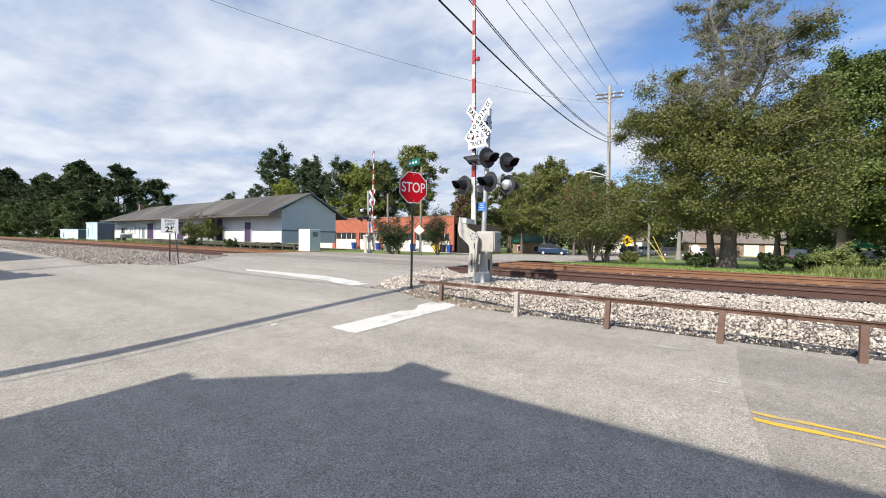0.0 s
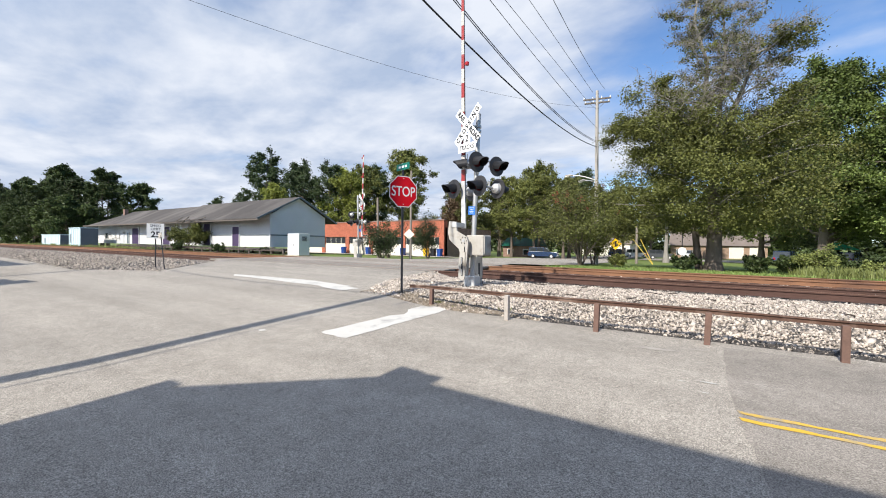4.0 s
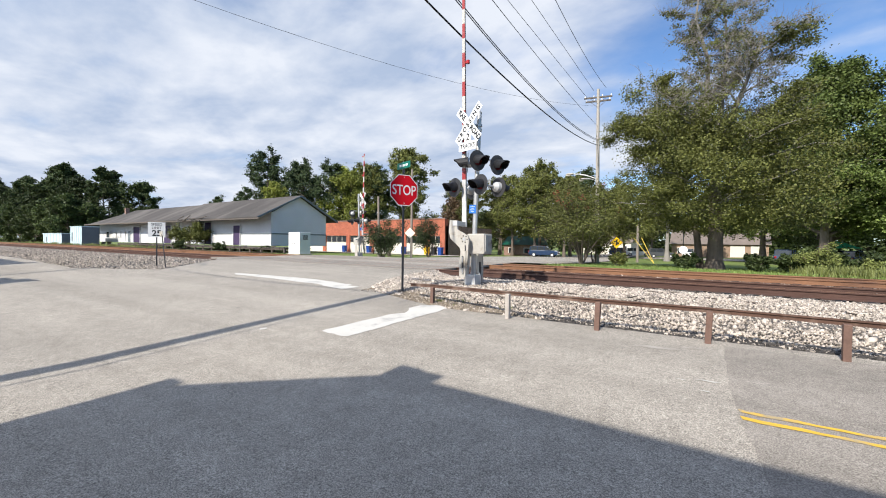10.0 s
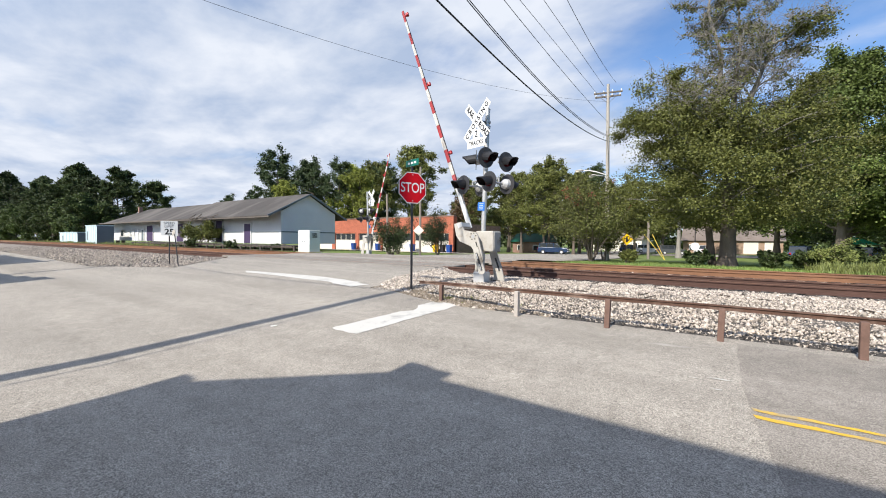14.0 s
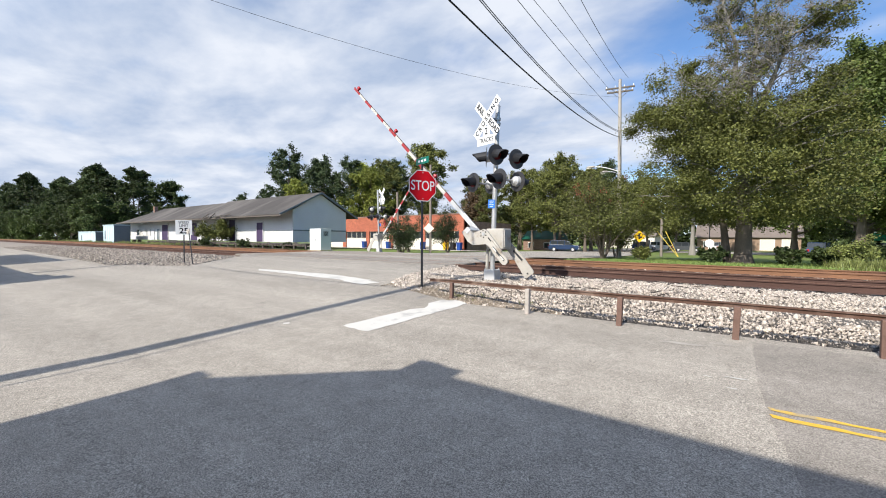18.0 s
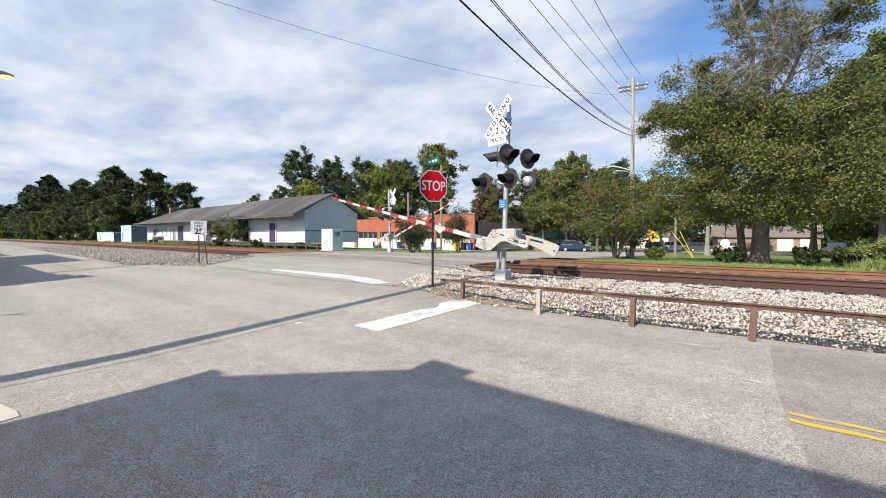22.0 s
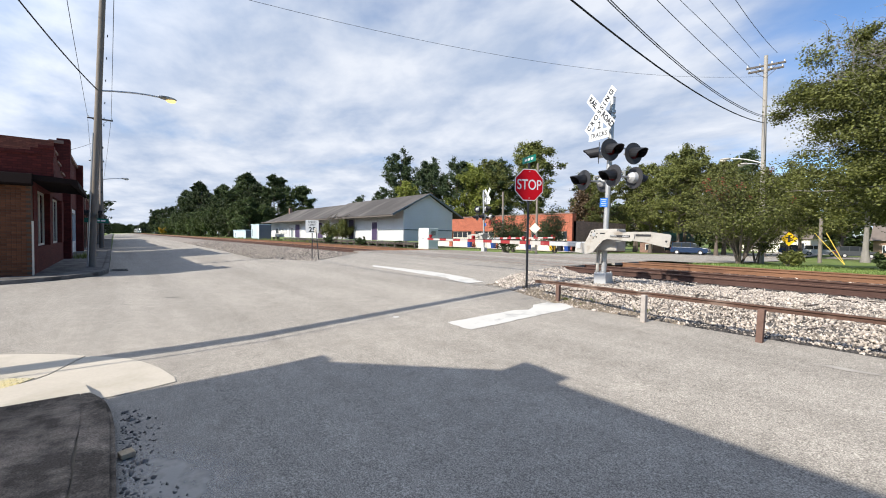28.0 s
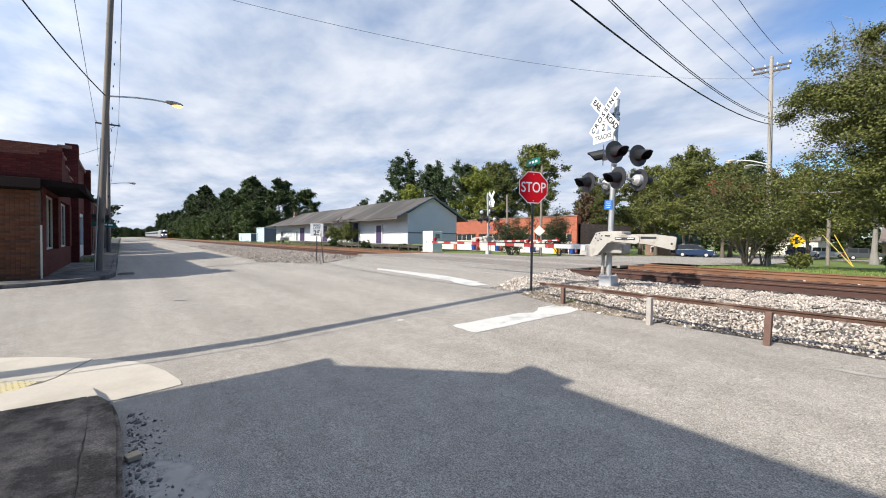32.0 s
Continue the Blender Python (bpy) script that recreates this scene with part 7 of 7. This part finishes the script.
pine = put(tree("pine_tree", 31, 21.0, 4.8, 0.32, 5.0, 0.18, 19000, LEAF_PINE, 34, "pine", 0.62, label="tall dark green pine", group="pines"), -87, 56, s=1.12)
for x, y, rz, s in ((-80, 60, 40, 1.0), (-74, 56, 100, 0.9), (-67, 57, 200, 0.9), (-94, 62, 300, 0.9), (-110, 64, 20, 0.78), (-120, 62, 90, 0.72), (-61, 64, 130, 0.9), (-70, 66, 10, 0.9)):
    again(pine, x, y, rz, s)
yel = put(tree("yellowing_tree", 41, 16.5, 4.8, 0.28, 2.0, 0.17, 19000, LEAF_YELLOW, 26, "round", 0.66, label="broadleaf tree with yellowing leaves", group="yellowing trees"), -66, 60, s=1.1)
again(yel, -71, 47, 80, 0.80)
again(yel, -57.5, 54, 200, 0.93)
mid = put(tree("broadleaf_tree", 42, 20.0, 5.8, 0.34, 4.6, 0.17, 27000, LEAF_MID, 34, "round", 0.66, label="full green broadleaf tree", group="background trees"), -57, 70, s=1.17)
for x, y, rz, s in ((-62, 63, 50, 0.95), (-35.5, 72, 120, 0.76), (-27.4, 72, 190, 0.88), (-22.5, 74, 260, 0.76), (-31.5, 82, 20, 0.8), (-50, 80, 33, 0.85), (-41, 84, 77, 0.7), (-17.5, 88, 200, 0.72), (-12, 96, 140, 0.7), (-38, 66, 240, 0.58), (-25.2, 64, 310, 0.72), (-21.0, 66, 45, 0.66), (-31, 68, 15, 0.74), (-17.0, 72, 85, 0.6), (-14.5, 80, 305, 0.7)):
    again(mid, x, y, rz, s)
put(tree("reddish_tree", 43, 10.8, 3.6, 0.22, 1.5, 0.22, 8000, LEAF_RED, 18, "round", 0.9, label="reddish brown broadleaf tree"), -44, 70)
again(pine, -19.6, 74, 60, 0.76)
# dense woods that close the distance
far_wood = put(tree("distant_tree", 44, 13.0, 6.0, 0.3, 0.3, 0.55, 4500, LEAF_DARK, 16, "round", 1.5, label="distant dark tree closing the view", group="distant trees"), -70, 132)
for i in range(30):
    again(far_wood, -62 + i * 7.5, 128 + rnd.uniform(0, 14), rnd.uniform(0, 360), rnd.uniform(0.75, 1.1))
for i in range(10):
    again(far_wood, -620 - i * 22, 6 + rnd.uniform(-50, 40), rnd.uniform(0, 360), rnd.uniform(0.8, 1.1))
for i in range(16):
    again(far_wood, -540 - rnd.uniform(0, 60), -12 + i * 2.6, rnd.uniform(0, 360), rnd.uniform(0.55, 0.85))
for x, y, s in ((-128, -9, 0.75), (-140, -6, 0.8), (-160, -8, 0.9), (-185, -7, 0.9), (-220, -8, 1.0)):
    again(far_wood, x, y, x * 7, s, "dark street tree beyond the shops")


def shrub(name, seed, h, r, material, label, x, y, stems=7, leaf=0.07, count=9000, flowers=None, group=""):
    """A many-stemmed shrub: thin stems from one root, leaves in clumps on their upper parts."""
    rn = random.Random(seed)
    t = thing(name, pose(x, y, ground_z(y) - 0.05), label, "shrub", group)
    bm, tips = {}, []
    for k in range(stems):
        az = k * 6.283 / stems + rn.uniform(-0.3, 0.3)
        way = Vector((math.cos(az) * r / h * 0.8, math.sin(az) * r / h * 0.8, 1))
        limb(bm, Vector((math.cos(az) * 0.1, math.sin(az) * 0.1, 0)), way, h * rn.uniform(0.7, 1.0), 0.05 * h / 5 + 0.012, rn, 5, 0.02, 0.16, tips, 0, 5, 0.38)
    timber("branchwork", bm, BARK, t)
    rng = np.random.default_rng(seed)
    c = np.array([tuple(p) for p, d in tips])
    c = c[c[:, 2] > h * (0.30 if h > 3 else 0.16)]
    pick = rng.integers(0, len(c), count)
    leaves("foliage", c[pick] + rng.normal(0, 1, (count, 3)) * 0.085 * h * np.array((0.8, 0.8, 0.7)), leaf, material, t, seed)
    if flowers:
        top = c[np.argsort(c[:, 2])[-len(c) // 3:]]
        fc = top[rng.choice(len(top), 26)]
        pk = rng.integers(0, len(fc), 900)
        leaves("blossom", fc[pk] + rng.normal(0, 0.11, (900, 3)), 0.035, flowers, t, seed + 1)
    return t


# splinters of old ties lying on the ballast
rnd = random.Random(31)
sticks = {}
for k in range(60):
    x, y, a = rnd.uniform(-5.5, 7), rnd.uniform(7.2, 12.2), rnd.uniform(0, 3.14)
    dx, dy = 0.5 * math.cos(a) * rnd.uniform(0.1, 0.5), 0.5 * math.sin(a) * rnd.uniform(0.1, 0.5)
    bar(sticks, (x - dx, y - dy, bed_z(y - dy) + 0.045), (x + dx, y + dy, bed_z(y + dy) + 0.05), 0.014, 0.008, 4)
tagged(timber("wood_splinters", sticks, TIE, None), "dark splinters of old timber ties on the ballast", "wood debris", kind="stuff")

LEAF_YELLOW_BRIGHT = leaf_mat("bright_yellow_leaves", (0.50, 0.34, 0.03), 0.3)
PINK = leaf_mat("faded_red_blossom", (0.30, 0.05, 0.05))
shrub("crape_myrtle", 51, 5.2, 1.5, LEAF_MID, "multi-stemmed crape myrtle with a few faded red blossoms", -7.8, 28.3, 11, 0.055, 22000, PINK)
shrub("crape_myrtle", 52, 3.2, 0.5, LEAF_MID, "smaller multi-stemmed crape myrtle beside the pole", -8.2, 33.2, 6, 0.065, 5000)
shrub("bush", 53, 2.5, 1.1, LEAF_DARK, "dark bush round the far signal mast", -20.7, 22.6, 8, 0.055, 5000)
shrub("crape_myrtle", 54, 3.7, 1.5, LEAF_DARK, "small crape myrtle before the orange building", -23.2, 31.8, 7, 0.06, 7500)
shrub("crape_myrtle", 58, 2.9, 1.2, LEAF_DARK, "small crape myrtle before the orange building", -26.2, 29.5, 7, 0.06, 5500)
shrub("bush", 55, 0.75, 0.6, LEAF_MID, "low rounded green bush on the lawn", -5.4, 27.7, 9, 0.05, 5000)
shrub("vine_covered_shrub", 56, 3.6, 2.2, LEAF_MID, "overgrown vine-covered shrub on the loading dock", -57.6, 25.6, 8, 0.10, 11000)
for k, (x, y, h) in enumerate(((-47, 24.2, 0.9), (-56, 23.9, 1.1), (-39, 25, 0.7))):
    shrub("bush", 60 + k, h, h * 0.7, LEAF_DARK, "weedy bush by the loading dock", x, y, 7, 0.07, 2500)
for k, (x, y, h) in enumerate(((1.6, 27.5, 0.9), (3.2, 27.0, 1.0), (4.8, 28.5, 1.2), (6.6, 27.5, 1.2), (-1.7, 28.5, 0.8), (8.5, 28, 1.3))):
    shrub("bush", 70 + k, h, h * 0.85, LEAF_DARK, "dark bushy undergrowth by the tracks", x, y, 8, 0.07, 5000)


LEAF_WEED = leaf_mat("pale_green_weed_leaves", (0.21, 0.24, 0.07), 0.5)
for k, (x, y, h) in enumerate(((3.9, 26.4, 1.25), (5.6, 25.4, 0.75), (7.6, 25.0, 0.7))):
    shrub("weed_clump", 94 + k, h, h * 0.8, LEAF_WEED, "tall pale green weed clump at the track edge", x, y, 9, 0.045, 6500, group="weed clumps")
shrub("yellow_shrub", 90, 3.2, 1.6, LEAF_YELLOW_BRIGHT, "shrub with bright yellow leaves at the wood's edge", -276, 21.2, 8, 0.22, 3500)


def tufts(name, n, seed, x0, x1, y0, y1, h, material, label, spread=0.12, keep=None):
    """Grass and weeds: single bent blades, in clumps."""
    rng = np.random.default_rng(seed)
    m = n // 14 + 1
    cx, cy = rng.uniform(x0, x1, m), rng.uniform(y0, y1, m)
    if keep is not None:
        ok = keep(cx, cy)
        cx, cy = cx[ok], cy[ok]
        m = len(cx)
    i = rng.integers(0, m, n)
    x, y = cx[i] + rng.normal(0, spread, n), cy[i] + rng.normal(0, spread, n)
    hh = h * rng.uniform(0.4, 1.2, m)[i] * rng.uniform(0.6, 1.1, n)
    a = rng.uniform(0, 6.283, n)
    w = 0.012 + 0.012 * h
    z = np.interp(y, GROUND_Y, GROUND_Z) - 0.08
    dx, dy = np.cos(a), np.sin(a)
    lean = rng.uniform(0.1, 0.6, n) * hh
    b0 = np.stack([x - dy * w, y + dx * w, z], 1)
    b1 = np.stack([x + dy * w, y - dx * w, z], 1)
    t1 = np.stack([x + dx * lean + dy * w * 0.3, y + dy * lean - dx * w * 0.3, z + hh], 1)
    t0 = np.stack([x + dx * lean - dy * w * 0.3, y + dy * lean + dx * w * 0.3, z + hh], 1)
    v = np.stack([b0, b1, t1, t0], 1).reshape(-1, 3)
    return tagged(raw(name, v, np.arange(4 * n).reshape(-1, 4), material), label, "grass", kind="stuff")


GRASS_BLADE = leaf_mat("grass_blades", (0.14, 0.19, 0.05), 0.4)
WEED = leaf_mat("yellow_green_weeds", (0.17, 0.19, 0.06), 0.4)
tufts("weeds", 26000, 81, 3.0, 24, 22.0, 27, 0.42, WEED, "tall yellow-green weeds along the track edge")
tufts("lawn_grass", 34000, 82, -8, 24, 21.2, 34, 0.10, GRASS_BLADE, "short lawn grass beyond the tracks")
tufts("lawn_grass", 9000, 83, -60, -26, 20.8, 40, 0.09, GRASS_BLADE, "rough grass beyond the tracks")
tufts("weeds", 6000, 84, -130, -62, 20.8, 25, 0.4, WEED, "rough weeds by the sheds")
tufts("weeds", 60, 85, -5.6, -2.9, 6.55, 7.3, 0.14, WEED, "sparse weeds at the ballast edge", 0.06)
tufts("weeds", 40, 86, -5.0, -4.6, 6.75, 6.95, 0.25, WEED, "weed tuft at the guard rail post", 0.05)
tufts("weeds", 400, 87, -31, -28, -1.6, -1.0, 0.4, WEED, "weeds in the shop pavement", 0.1)


# ---- train ----
STEEL = mat("stainless_carriage", (0.30, 0.30, 0.30), 0.5, metal=0.5, vary=0.1, scale=0.5, bump=0.05)
HEADLIGHT = glow_mat("train_headlight", (1.0, 0.97, 0.88), 10)
train = thing("train", pose(-1926, FAR_Y, RAIL_TOP), "silver passenger train with lit headlights", "train")
bm = bmesh.new()
prism(bm, [(-1.5, 0.6), (1.5, 0.6), (1.5, 3.6), (1.1, 4.3), (-1.1, 4.3), (-1.5, 3.6)], -20, -1.6)
bmesh.ops.transform(bm, matrix=pose(0, 0, 0, 0, 0, -90), verts=bm.verts)
loco = part("locomotive", bm, STEEL, train)
bm = bmesh.new()
prism(bm, [(-1.6, 0.5), (0, 0.5), (-0.1, 1.9), (-0.7, 3.4), (-1.6, 4.25)], -1.45, 1.45)
part("nose", bm, STEEL, train)
bm = bmesh.new()
box(bm, (-0.5, 0, 3.05), (0.7, 2.3, 0.7))
part("windscreen", bm, GLASS, train)
for y, z in ((-0.75, 1.75), (0.75, 1.75), (0, 3.75)):
    bm = bmesh.new()
    bmesh.ops.create_uvsphere(bm, u_segments=10, v_segments=6, radius=0.14, matrix=pose(-0.1 if z < 3 else -0.95, y, z))
    part("headlight", bm, HEADLIGHT, train, "lit headlight")
bm = bmesh.new()
for k in range(5):
    for s in (-0.7175, 0.7175):
        tube(bm, (-3 - k * 3.8, s - 0.06, 0.5), (-3 - k * 3.8, s + 0.06, 0.5), 0.5, n=16)
box(bm, (-10.5, 0, 0.55), (17, 2.4, 0.3))
part("bogies", bm, BLACK, train)
for c in range(6):
    x0 = -20.8 - c * 26.2
    bm = bmesh.new()
    box(bm, (x0 - 12.9, 0, 2.3), (25.6, 3.0, 3.3), bevel=0.25)
    carriage = part("carriage", bm, STEEL, train)
    bm = bmesh.new()
    for s in (-1.51, 1.51):
        box(bm, (x0 - 12.9, s, 2.75), (22, 0.03, 0.7))
    part("window_band", bm, GLASS, carriage)
    bm = bmesh.new()
    for u in (-4, -21.8):
        for w in (-1.2, 1.2):
            for s in (-0.7175, 0.7175):
                tube(bm, (x0 + u + w, s - 0.06, 0.46), (x0 + u + w, s + 0.06, 0.46), 0.46, n=12)
    part("bogies", bm, BLACK, carriage)


# ---- movement ----
def motions():
    near = ((0, 88.9), (11.1, 88.9), (11.3, 88.4), (11.5, 86.6), (12, 81.8), (12.5, 79.6), (13, 77.0), (13.5, 73.2), (14, 69.4), (14.5, 66.0), (15.5, 59.8), (16.5, 53.5), (17, 50.5), (17.5, 47.6), (18, 44.6), (18.5, 41.9),
            (19, 38.5), (19.5, 34.4), (20, 29.9), (20.5, 25.2), (21, 20.0), (21.5, 15.4), (22, 12.6), (22.5, 10.5), (23.5, 6.4), (24.5, 2.9), (26, 0.9), (27.5, 0.4), (32, 0.4))
    walk(gate_arm, [(t, swing(a)) for t, a in near])
    far = ((0, 88.9), (11.1, 88.9), (12, 84), (13, 78), (14, 73.5), (16.5, 59), (18, 50.5), (19.5, 42), (20.5, 36), (21.5, 28), (22.5, 19), (23.5, 12), (24.5, 7), (26, 2.5), (27.5, 1.3), (32, 1.3))
    walk(far_arm, [(t, swing(a)) for t, a in far])
    walk(train, [(t, pose(-262 - (32 - t) * 52.0, FAR_Y, RAIL_TOP)) for t in (0, 8, 16, 24, 32)])


motions()
